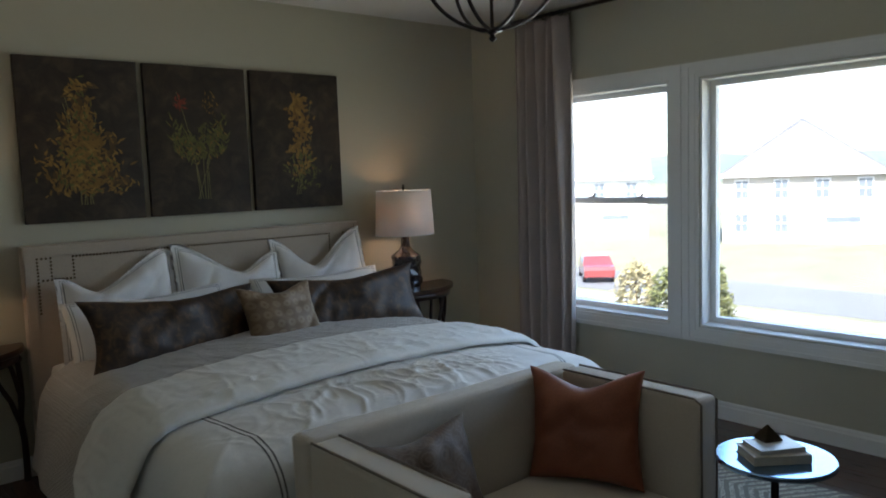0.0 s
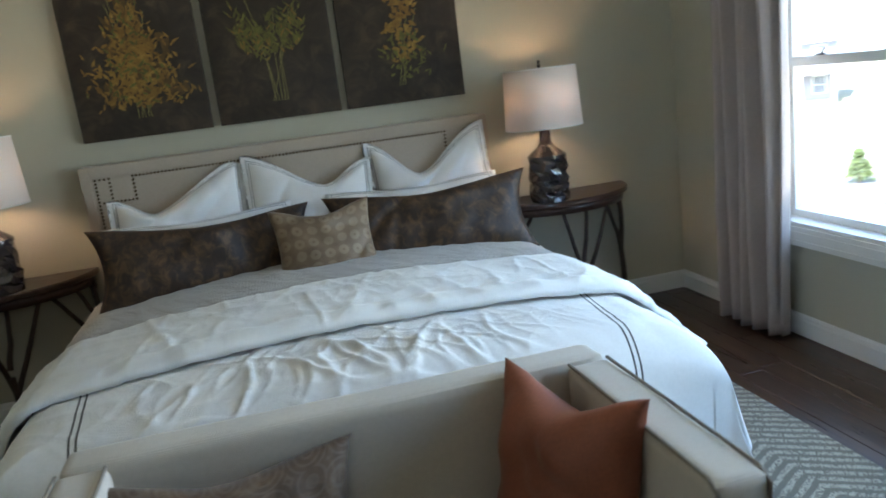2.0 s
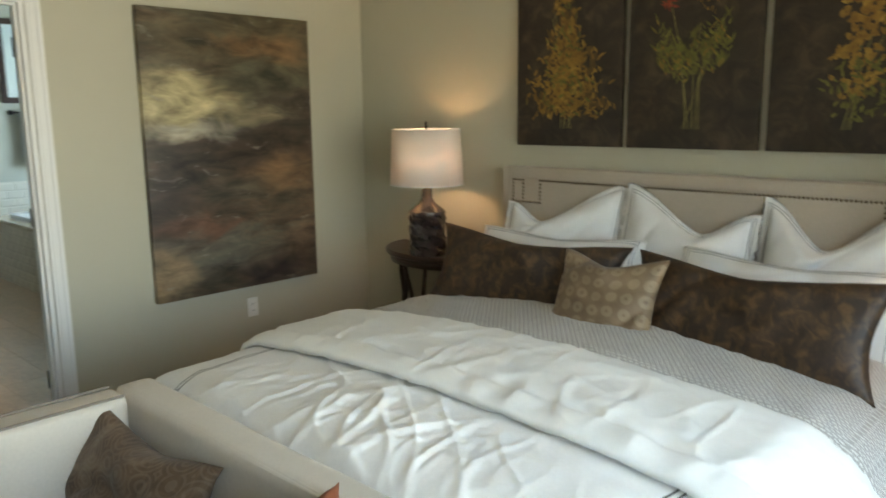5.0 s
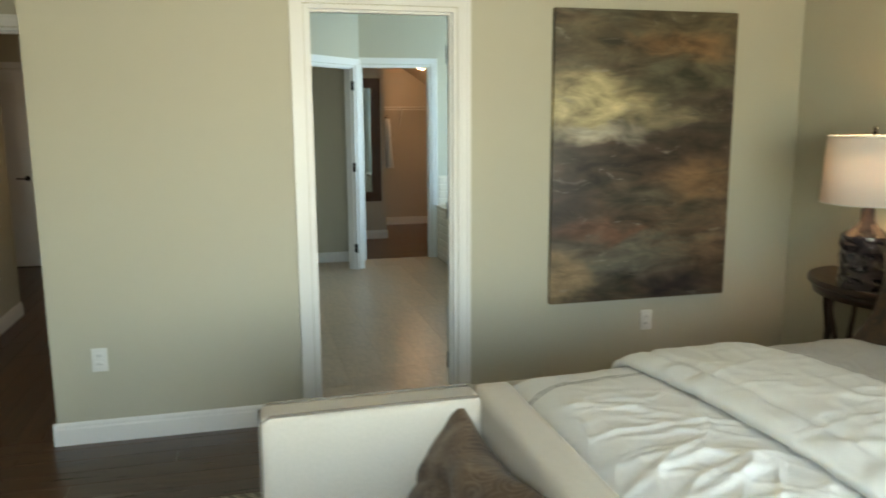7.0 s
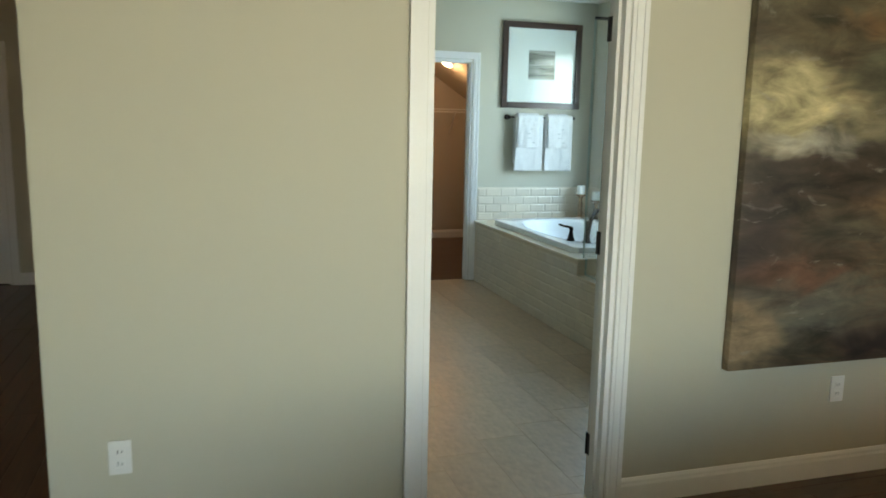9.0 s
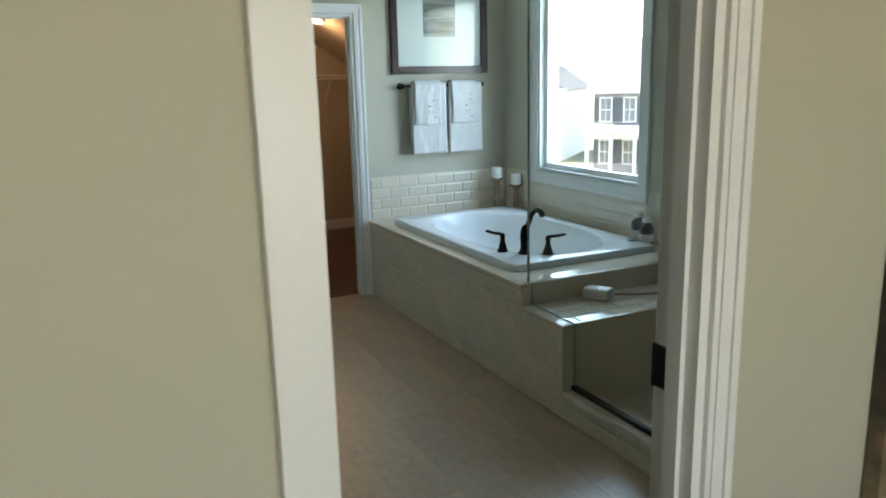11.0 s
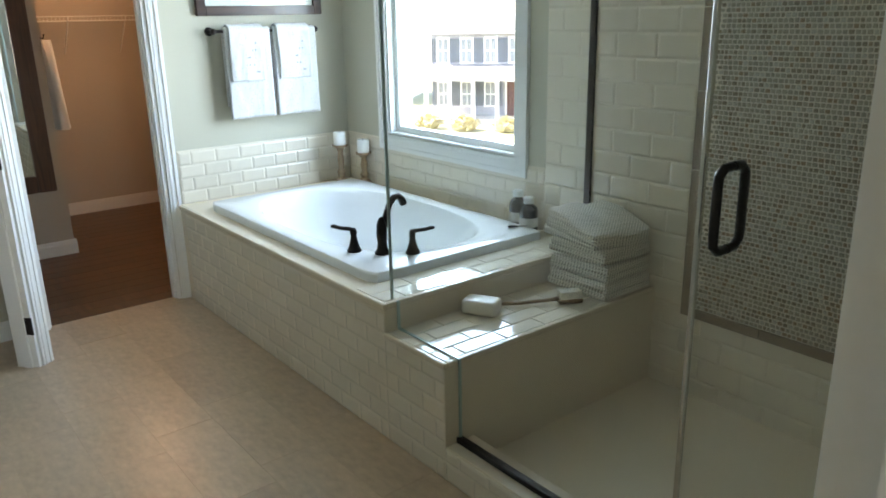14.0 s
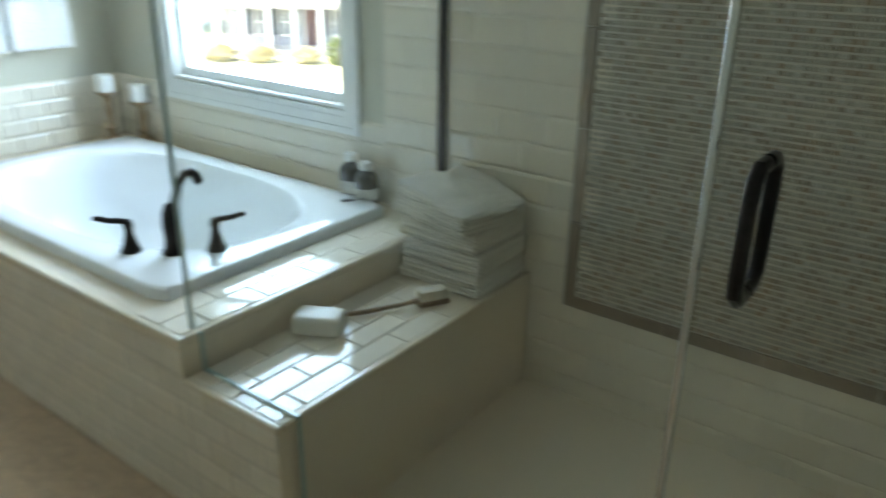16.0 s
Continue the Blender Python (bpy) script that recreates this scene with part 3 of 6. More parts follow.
def headboard():
    w, z0, z1 = 1.045, 0.05, 1.235
    hb = part("headboard", boxed(-w, w, -0.095, -0.02, z0, z1, 0.018, 3), HEADLINEN, bed, "greige linen headboard with nailhead trim")
    rim = bmesh.new()
    for a in ((-w + 0.004, -w + 0.055, z0 + 0.01, z1 - 0.006), (w - 0.055, w - 0.004, z0 + 0.01, z1 - 0.006), (-w + 0.055, w - 0.055, z1 - 0.057, z1 - 0.006)):
        box(rim, a[0], a[1], -0.106, -0.09, a[2], a[3])
    bmesh.ops.bevel(rim, geom=rim.edges[:], offset=0.006, segments=2, affect="EDGES")
    part("padded_border", rim, HEADLINEN, hb)
    one = bmesh.new()
    bmesh.ops.create_icosphere(one, subdivisions=1, radius=0.0070)
    for v in one.verts:
        v.co.y *= 0.55
    nail_mesh = mesh_of("nail", one, NAIL, "auto")
    # Greek-key line: along the top, stepping in a square at either corner
    zt = 1.165
    lines = [((-0.80, zt), (0.80, zt)), ((-0.80, zt), (-0.80, zt - 0.115)), ((0.80, zt), (0.80, zt - 0.115)), ((-0.80, zt - 0.115), (-0.91, zt - 0.115)), ((0.80, zt - 0.115), (0.91, zt - 0.115)),
             ((-0.91, zt - 0.115), (-0.91, zt)), ((0.91, zt - 0.115), (0.91, zt)), ((-0.91, zt), (-0.975, zt)), ((0.91, zt), (0.975, zt)), ((-0.975, zt), (-0.975, 0.86)), ((0.975, zt), (0.975, 0.86)),
             ((-0.91, zt - 0.115), (-0.975, zt - 0.115)), ((0.91, zt - 0.115), (0.975, zt - 0.115))]
    for (xa, za), (xb, zb) in lines:
        count = max(2, int(math.hypot(xb - xa, zb - za) / 0.0175))
        for i in range(count):
            ob = new("nail", nail_mesh)
            ob.parent = hb
            ob.location = (xa + (xb - xa) * i / count, -0.0965, za + (zb - za) * i / count)


headboard()
part("bed_base", boxed(-0.97, 0.97, -2.12, -0.10, 0.10, 0.30, 0.02), HEADLINEN, bed)
for x in (-0.90, 0.90):
    for y in (-2.05, -0.2):
        part("leg", boxed(x - 0.035, x + 0.035, y - 0.035, y + 0.035, 0, 0.10, 0.004), DARKWOOD, bed)
part("mattress", boxed(-0.965, 0.965, -2.12, -0.10, 0.30, 0.61, 0.06, 4), COTTON, bed, "white mattress")


def overhang(o, r, flare):
    """How far out and how far down cloth lies that runs o past a rounded edge."""
    if o <= 0:
        return 0.0, 0.0
    steep = math.acos(flare)
    q = min(o / r, steep)
    rest = max(0.0, o - r * steep)
    return r * math.sin(q) + rest * flare, r * (1 - math.cos(q)) + rest * math.sin(steep)


def bed_point(s, t, lift=0.0, half=0.86, foot=FOOT + 0.12, flare=0.24, seed=0.0):
    """The place on the made bed at s metres across from the middle and t metres from the headboard wall towards the foot."""
    y_edge = NY - foot
    os_, ot = abs(s) - half, t - y_edge
    ox, dx = overhang(os_, 0.20, flare)
    oy, dy = overhang(ot, 0.17, 0.05)
    down = max(dx, dy) + 0.35 * min(dx, dy)
    x = math.copysign(min(abs(s), half) + ox, s)
    y = NY - (min(t, y_edge) + oy)
    crown = 0.052 * (1 - (min(abs(s), half) / half) ** 2)
    folds = 0.0
    if down > 0.15:
        folds = 0.022 * math.sin(9 * (t if dx > dy else s) + seed) * min(1, (down - 0.15) * 4)
    n = Vector((math.copysign(1, s) if dx > 0.05 else 0, -1 if dy > 0.05 else 0, 1 if down < 0.1 else 0.2)).normalized()
    p = Vector((BEDX + x, y, BEDTOP + crown - down)) + n * (lift + folds)
    p.z = max(p.z, 0.012)
    return p


def crease(x, y, amount):
    """Sharp diagonal pulls of cotton: ridged noise stretched along one way."""
    u, v = 0.80 * x + 0.60 * y, -0.60 * x + 0.80 * y
    bend = 0.25 * noise3(u * 1.1, v * 1.4, 3.0)
    a = 1 - abs(noise3((u + bend) * 1.5, (v + bend) * 6.5, 0.7))
    b = 1 - abs(noise3((v - bend) * 3.2 + 5, (u * 0.6 + bend) * 6.0, 9.1))
    return amount * (max(0, a - 0.62) ** 1.4 * 2.3 + max(0, b - 0.7) ** 1.3 * 1.5)


def fold(n, width):
    """A narrow ridge where the noise value n passes zero."""
    return max(0.0, 1 - abs(n) / width) ** 1.4


def pulled(s, t):
    """Long thin folds that fan out over the cloth from the middle of the turned-back band, with short ones across."""
    bend = 0.16 * noise3(s * 2.3, t * 2.3, 6.0)
    angle, far = math.atan2(s - 0.12 + bend, t - 1.20), math.hypot(s - 0.12, t - 1.20)
    long = fold(noise3(angle * 5.5, far * 2.2, 0.4), 0.13) + 0.6 * fold(noise3(angle * 11 + 4, far * 3.5, 2.2), 0.16)
    u, v = 0.75 * s + 0.66 * t + bend, -0.66 * s + 0.75 * t + bend
    return 0.011 * long + 0.009 * fold(noise3(u * 2.4, v * 8.5, 5.1), 0.15) + 0.005 * fold(noise3(u * 10, v * 3.4, 1.7), 0.12)


DUVETCLOTH = stitched("white_duvet_cotton", (0.80, 0.79, 0.77), 0.785, 2.37)
S, T0, T1 = 1.42, 0.9, 2.75


def duvet_at(a, b):
    s, t = (2 * a - 1) * S, T0 + (T1 - T0) * b
    p = bed_point(s * (1.03 - 0.085 * min(1.0, max(0.0, (t - 1.70) / 0.63))), t, seed=1.3)
    near = math.exp(-((s + 0.10) / 0.66) ** 2) * math.exp(-((t - 2.0) / 0.30) ** 2)
    p.z += pulled(s, t) * near + 0.007 * noise3(s, t, 0.2, 2.6) + 0.004 * noise3(s, t, 4.2, 9) + 0.003 * fold(noise3(s * 1.6, t * 5.0, 3.3), 0.2)
    return p


duvet = thing("duvet", pose(0, 0, 0), "rumpled white cotton duvet with double dark stitched lines", "duvet")
thick(part("duvet_cover", sheet(330, 230, duvet_at, uv=lambda a, b: ((2 * a - 1) * S, T0 + (T1 - T0) * b)), DUVETCLOTH, duvet, smooth=True), 0.02)


def flap_at(a, b):
    """Closed section: top of the turned-back band, its front roll, and its underside."""
    s = -1.34 + 2.68 * a
    t0, t1 = 1.20, 1.77
    if abs(s) > 1.0:
        t0, t1 = t0 + 0.12 * (abs(s) - 1) + 0.30 * max(0.0, (abs(s) - 1.16) / 0.18) ** 2, t1 - 0.04 * (abs(s) - 1)
    q = b * 2
    if q <= 1.0:
        t, lift = t0 + (t1 - t0) * q, 0.046 * (1 - (2 * q - 1) ** 6) ** 0.5
        u = abs(q - 0.80)
        lift -= 0.009 * math.exp(-(u / 0.03) ** 2)
        lift += 0.004 * noise3(s * 3, t * 5, 1.7) + 0.005 * fold(noise3(s * 2.4, t * 9.0, 4.4), 0.18) + 0.005 * fold(noise3(s * 8.0, t * 2.6, 9.4), 0.16) + 0.003 * fold(noise3(s * 13, t * 11, 2.4), 0.2)
        tuck = math.cos(2 * math.pi * (s + 0.05 * noise3(s * 4, 0.3, 2.0)) / 0.165)
        near_tuft = min(math.hypot(s - c, (t - 1.65) * 1.2) for c in (-1.02, -0.78, -0.53, -0.28, -0.03, 0.22, 0.47, 0.72, 0.97))
        lift -= 0.007 * math.exp(-(near_tuft / 0.032) ** 2)
        lift += 0.003 * tuck * math.exp(-((q - 0.9) / 0.10) ** 2)
    else:
        t, lift = t1 - (t1 - t0) * (q - 1), 0.004
    return bed_point(s, t, lift + 0.012, flare=0.74 if s > 0 else 0.5, seed=2.1)


part("turned_back_band", sheet(300, 80, flap_at), COTTON, duvet, "pin-tucked turned-back top edge of the duvet", smooth=True)

COVER = woven("matelasse_coverlet", (0.62, 0.60, 0.57), 0.85, 0.006, 0.06, 0.002, 0.15)
w = COVER.node_tree.nodes.new("ShaderNodeTexBrick")
w.inputs["Scale"].default_value, w.inputs["Mortar Size"].default_value = 1.0, 0.0034
w.inputs["Brick Width"].default_value, w.inputs["Row Height"].default_value = 0.021, 0.0135
w.inputs["Color1"].default_value, w.inputs["Color2"].default_value = (0, 0, 0, 1), (0, 0, 0, 1)
w.inputs["Mortar"].default_value = (0.8, 0.8, 0.8, 1)
cm = COVER.node_tree.nodes.new("ShaderNodeUVMap")
COVER.node_tree.links.new(cm.outputs[0], w.inputs["Vector"])
overlay(COVER, w.outputs["Color"], (0.30, 0.28, 0.26))


def cover_at(a, b):
    s, t = (2 * a - 1) * 1.45, 0.42 + 1.16 * b
    free = min(1.0, max(0.0, (1.30 - t) / 0.14))
    p = bed_point(s, t, 0.004 + 0.030 * free, seed=0.4)
    p.z += free * (crease(s * 1.9 + 2, t * 1.6, 0.006) + crease(s * 3.6, t * 3.0 + 5, 0.005)) + 0.003 * noise3(s, t, 8.2, 3.5) + 0.003 * noise3(s, t, 2.2, 11)
    return p


thick(solo("coverlet", sheet(240, 130, cover_at, uv=lambda a, b: ((2 * a - 1) * 1.45, 1.16 * b)), COVER, pose(0, 0, 0), "pale grey quilted coverlet folded across the bed", "coverlet", smooth=True), 0.012)


def pillow_bm(w, h, d, chop=0.0, seed=0.0, pinch=0.05, flange=0.0, crumple=0.006, nu=40, nv=36, skew=0.0, fall=0.0):
    """A stuffed cushion, standing on its lower edge at the origin, facing -y. chop: how deep its top edge is dented."""
    bm = bmesh.new()
    layer = bm.loops.layers.uv.new("UVMap")

    def at(u, v, side):
        iu, iv = max(0.0, 1 - (abs(u) / (1 - flange)) ** 3.2), max(0.0, 1 - (abs(v) / (1 - flange)) ** 3.2)
        puff = (iu * iv) ** 0.55
        x = w / 2 * u * (1 - pinch * (1 - v * v))
        z = h / 2 * v * (1 - pinch * (1 - u * u))
        arm = (1 + skew) if u < skew else (1 - skew)
        dent = (chop * (0.5 + 0.5 * math.cos(math.pi * min(1.0, abs(u - skew) / arm) ** 0.85)) + fall * (1 - u) / 2 * (1 if fall > 0 else 0) - fall * (1 + u) / 2 * (1 if fall < 0 else 0)) * max(0.0, (v + 0.7) / 1.7) ** 1.5
        z -= dent
        y = side * d / 2 * puff
        y += crumple * (noise3(x * 5 + seed, z * 5, seed) + 0.5 * noise3(x * 14, z * 14 + seed, 2)) * (0.3 + puff)
        if chop:
            y += side * 0.05 * math.exp(-((u - skew) / 0.30) ** 2) * max(0, v) * puff - 0.9 * crease(x + seed, z, 0.045) * side * puff
        return Vector((x, y, z + h / 2))

    grid = {}
    for side in (-1, 1):
        for j in range(nv + 1):
            for i in range(nu + 1):
                rim = i in (0, nu) or j in (0, nv)
                key = (i, j, 0 if rim else side)
                if key not in grid:
                    grid[key] = bm.verts.new(at(2 * i / nu - 1, 2 * j / nv - 1, side))
        for j in range(nv):
            for i in range(nu):
                q = [(i, j), (i + 1, j), (i + 1, j + 1), (i, j + 1)]
                vs = [grid[(a, b, 0 if a in (0, nu) or b in (0, nv) else side)] for a, b in q]
                f = bm.faces.new(vs if side < 0 else vs[::-1])
                for loop in f.loops:
                    a, b = next((a, b) for (a, b), v in zip(q, vs) if v is loop.vert)
                    loop[layer].uv = ((2 * a / nu - 1) * w / 2, (2 * b / nv - 1) * h / 2)
    return bm


def lined(name, base, half_w, half_h):
    """White cotton with a pair of dark lines round the border."""
    m = woven(name, base, 0.78, 0.0025, 0.03, 0.0004, 0.1)
    u, v = math2(m, "ABSOLUTE", uv_axis(m, 0), 0), math2(m, "ABSOLUTE", uv_axis(m, 1), 0)
    mask = None
    for inset in (0.026, 0.038):
        a = math2(m, "MULTIPLY", band(m, u, half_w - inset, 0.0015), math2(m, "LESS_THAN", v, half_h - inset + 0.003))
        b = math2(m, "MULTIPLY", band(m, v, half_h - inset, 0.0015), math2(m, "LESS_THAN", u, half_w - inset + 0.003))
        c = math2(m, "MAXIMUM", a, b)
        mask = c if mask is None else math2(m, "MAXIMUM", mask, c)
    overlay(m, mask, (0.22, 0.22, 0.23))
    return m


SHAM = lined("white_sham_cotton", (0.80, 0.79, 0.78), 0.33, 0.31)
for x, y, z, lean, turn, roll, chop, skew, fall, seed in ((1.69, 4.70, 0.61, -15, 6, 3, 0.13, -0.34, 0.17, 1.0), (2.33, 4.70, 0.585, -15, -3, 1, 0.14, 0.22, -0.09, 2.0), (2.98, 4.70, 0.595, -15, -5, -2, 0.21, -0.16, 0.02, 3.5)):
    solo("pillow_sham", pillow_bm(0.66, 0.62, 0.20, chop, seed, 0.02, 0.11, crumple=0.010, nu=56, nv=48, skew=skew, fall=fall), SHAM, pose(x, y, z, lean, roll, turn),
         "white euro sham with dark double border, dented on top", "pillow", "white shams at the headboard", smooth=True)
SLEEP = lined("white_pillowcase_cotton", (0.78, 0.77, 0.75), 0.44, 0.2)
for x, turn, seed in ((1.80, 4, 5.0), (2.83, -4, 6.0)):
    solo("sleeping_pillow", pillow_bm(0.88, 0.37, 0.17, 0.03, seed, 0.03), SLEEP, pose(x, 4.50, 0.615, -24, 0, turn), "white bed pillow half hidden behind dark cushions", "pillow", "white bed pillows", smooth=True)

BROCADE = mottled("dark_brown_brocade", [(0.28, (0.013, 0.007, 0.004)), (0.46, (0.032, 0.016, 0.008)), (0.56, (0.060, 0.030, 0.012)), (0.66, (0.105, 0.055, 0.022)), (0.80, (0.030, 0.016, 0.008))], 24, (1, 1, 0.8), 0.55, 12, 0.9, 0.1, 0.002, 0.0)
for x, y, turn, roll, seed in ((1.83, 4.225, 7, 2, 7.0), (2.82, 4.17, -7, -1, 8.0)):
    solo("lumbar_pillow", pillow_bm(0.96, 0.385, 0.18, 0.035, seed, 0.11, crumple=0.012), BROCADE, pose(x, y, 0.630, -24, roll, turn), "long dark brown brocade bolster cushion", "cushion", "dark brown bed cushions", smooth=True)
HEXTAN = mottled("tan_hexagon_jacquard", [(0.3, (0.115, 0.070, 0.036)), (0.6, (0.19, 0.122, 0.066)), (0.8, (0.25, 0.175, 0.105))], 9, (1, 1, 1), 0.6, 5, 0.6, 0.06, 0.001, 0.15)
v = HEXTAN.node_tree.nodes.new("ShaderNodeTexVoronoi")
v.inputs["Scale"].default_value, v.inputs["Randomness"].default_value = 15, 0.12
hm = HEXTAN.node_tree.nodes.new("ShaderNodeUVMap")
HEXTAN.node_tree.links.new(hm.outputs[0], v.inputs["Vector"])
petal = math2(HEXTAN, "LESS_THAN", math2(HEXTAN, "ABSOLUTE", math2(HEXTAN, "SUBTRACT", v.outputs["Distance"], 0.24), 0), 0.13)
overlay(HEXTAN, math2(HEXTAN, "MULTIPLY", petal, 0.30), (0.36, 0.28, 0.18))
solo("square_cushion", pillow_bm(0.45, 0.37, 0.16, 0.045, 9.0, 0.10, crumple=0.012), HEXTAN, pose(2.335, 4.085, 0.640, -26, 0, 2), "small tan cushion with a woven hexagon pattern", "cushion", smooth=True)

# ---------- bedroom: settee ----------
PIPING = woven("taupe_piping_cord", (0.20, 0.165, 0.13), 0.9, 0.003, 0.06, 0.0006, 0.1)
settee = thing("settee", pose(2.22, 2.33, 0), "oatmeal linen settee with straight arms at the foot of the bed", "settee")


def padded(x0, x1, y0, y1, z0, z1, r=0.03, seg=4, seed=0.0):
    bm = boxed(x0, x1, y0, y1, z0, z1, r, seg)
    bmesh.ops.subdivide_edges(bm, edges=[e for e in bm.edges if e.calc_length() > 0.12], cuts=7, use_grid_fill=True)
    cx, cy, cz = (x0 + x1) / 2, (y0 + y1) / 2, (z0 + z1) / 2
    for v in bm.verts:
        v.co += 0.004 * Vector((noise3(v.co.y * 4, v.co.z * 4, seed), noise3(v.co.x * 4, v.co.z * 4, seed + 3), noise3(v.co.x * 4, v.co.y * 4, seed + 7)))
    return bm


part("seat_base", padded(-0.543, 0.543, -0.36, 0.26, 0.10, 0.19, 0.02, 3), LINEN, settee)
part("seat_cushion", padded(-0.543, 0.543, -0.375, 0.25, 0.19, 0.318, 0.045, 5, 2.0), LINEN, settee)
back = part("backrest", padded(-0.662, 0.662, 0.26, 0.385, 0.11, 0.705, 0.035, 4, 4.0), LINEN, settee)
for side in (-1, 1):
    x0, x1 = sorted((side * 0.545, side * 0.665))
    arm = part("armrest", padded(x0, x1, -0.385, 0.262, 0.11, 0.70, 0.03, 4, 5.0 + side), LINEN, settee)
    for x in (x0 + 0.008, x1 - 0.008):
        part("piping", tube([(x, -0.383, 0.13), (x, -0.386, 0.40), (x, -0.383, 0.682), (x, -0.355, 0.700), (x, 0.0, 0.702), (x, 0.25, 0.702)], 0.0045, 8), PIPING, arm)
for x in (-0.58, 0.58):
    for y in (-0.32, 0.32):
        part("leg", lathe([(0.016, 0), (0.024, 0.11)], 4, x, y), DARKWOOD, settee, "short dark tapered leg")
solo("rust_cushion", pillow_bm(0.47, 0.45, 0.19, 0.055, 11.0, 0.11, crumple=0.016), RUST, pose(2.615, 2.35, 0.315, -13, -3, -70), "rust leather square cushion leaning on the settee arm", "cushion", smooth=True)
MEDAL = mottled("brown_medallion_cloth", [(0.32, (0.048, 0.026, 0.013)), (0.52, (0.105, 0.060, 0.031)), (0.66, (0.17, 0.11, 0.065)), (0.8, (0.075, 0.044, 0.024))], 11, (1, 1, 1), 0.7, 6, 1.0, 0.08, 0.001, 0.1)
v = MEDAL.node_tree.nodes.new("ShaderNodeTexVoronoi")
v.feature = "F1"
v.inputs["Scale"].default_value, v.inputs["Randomness"].default_value = 11, 0.35
hm = MEDAL.node_tree.nodes.new("ShaderNodeUVMap")
MEDAL.node_tree.links.new(hm.outputs[0], v.inputs["Vector"])
ringed = math2(MEDAL, "LESS_THAN", math2(MEDAL, "FRACT", math2(MEDAL, "MULTIPLY", v.outputs["Distance"], 6.0), 0), 0.38)
overlay(MEDAL, math2(MEDAL, "MULTIPLY", ringed, 0.28), (0.20, 0.15, 0.11))
solo("patterned_cushion", pillow_bm(0.62, 0.39, 0.16, 0.035, 12.0, 0.11, crumple=0.012), MEDAL, pose(1.89, 2.40, 0.315, -24, 4, 5), "brown lumbar cushion with a medallion pattern", "cushion", smooth=True)

# ---------- nightstands and lamps ----------
def nightstand(x):
    t = thing("nightstand", pose(x, NY - 0.022, 0), "dark half-round side table on branching twig legs", "nightstand", "pair of nightstands")
    a, d, n = 0.43, 0.37, 28
    bm = bmesh.new()
    rings = [(0.985, 0.0), (1.0, 0.006), (1.0, 0.026), (0.985, 0.032)]
    loops = [[bm.verts.new((k * a * math.cos(math.pi * i / n), -k * d * math.sin(math.pi * i / n), 0.70 + h)) for i in range(n + 1)] for k, h in rings]
    for p, q in zip(loops, loops[1:]):
        for i in range(n):
            bm.faces.new((p[i], p[i + 1], q[i + 1], q[i]))
        bm.faces.new((p[n], p[0], q[0], q[n]))
    bm.faces.new(loops[0])
    bm.faces.new(loops[-1])
    part("tabletop", bm, DARKWOOD, t, "dark walnut half-round top")
    rail = bmesh.new()
    lo, hi = ([rail.verts.new((k * a * math.cos(math.pi * i / n), -k * d * math.sin(math.pi * i / n), z)) for i in range(n + 1)] for k, z in ((0.93, 0.655), (0.95, 0.70)))
    for i in range(n):
        rail.faces.new((lo[i], lo[i + 1], hi[i + 1], hi[i]))
    thick(part("apron", rail, DARKWOOD, t), 0.02)
    rnd = random.Random(5)

    def leg(fx, fy, branches):
        """A twig leg that forks under the top."""
        pts, k = [], 7
        for i in range(k):
            pts.append((fx + 0.008 * rnd.uniform(-1, 1), fy + 0.008 * rnd.uniform(-1, 1), 0.66 * i / (k - 1)))
        stem_to = branches[0][0]
        stem = part("leg", tube(pts[: max(3, int(k * stem_to / 0.66) + 2)], 0, 9, taper=[0.017 - 0.0006 * i for i in range(k)][: max(3, int(k * stem_to / 0.66) + 2)]), BRANCH, t)
        for z, bx, by in branches:
            q = []
            for i in range(6):
                f = i / 5
                q.append((fx + (bx - fx) * f + 0.010 * math.sin(3 * f) + 0.004 * rnd.uniform(-1, 1), fy + (by - fy) * f + 0.004 * rnd.uniform(-1, 1), z + (0.675 - z) * f))
            part("branch", tube(q, 0, 8, taper=[0.014 - 0.0008 * i for i in range(6)]), BRANCH, stem)

    leg(0.39, -0.035, [(0.62, 0.39, -0.05), (0.30, 0.22, -0.20), (0.42, 0.33, -0.14)])
    leg(-0.39, -0.035, [(0.62, -0.39, -0.05), (0.28, -0.20, -0.20), (0.36, -0.33, -0.14)])
    leg(0.02, -0.31, [(0.24, -0.09, -0.32), (0.24, 0.20, -0.28), (0.37, 0.06, -0.30)])
    return t


nightstand(3.72)
nightstand(0.81)


def table_lamp(x, y):
    t = thing("table_lamp", pose(x, y, 0.732), "lit table lamp with dark faceted ceramic base and white drum shade", "lamp", "pair of bedside lamps")
    rnd = random.Random(3)
    seg, rings = 14, 8
    bm = bmesh.new()
    loops = []
    for j in range(rings + 1):
        z = 0.235 * j / rings
        loops.append([bm.verts.new(((0.102 + (0.012 * rnd.uniform(-1, 1) if 0 < j < rings else 0)) * math.cos(q), (0.102 + (0.012 * rnd.uniform(-1, 1) if 0 < j < rings else 0)) * math.sin(q), z)) for q in (2 * math.pi * (i + 0.5 * (j % 2)) / seg for i in range(seg))])
    for p, q in zip(loops, loops[1:]):
        for i in range(seg):
            bm.faces.new((p[i], p[(i + 1) % seg], q[i]))
            bm.faces.new((p[(i + 1) % seg], q[(i + 1) % seg], q[i]))
    bm.faces.new(loops[0][::-1])
    bm.faces.new(loops[-1])
    part("base", bm, CERAMIC, t, "dark faceted glazed ceramic base", smooth=None)
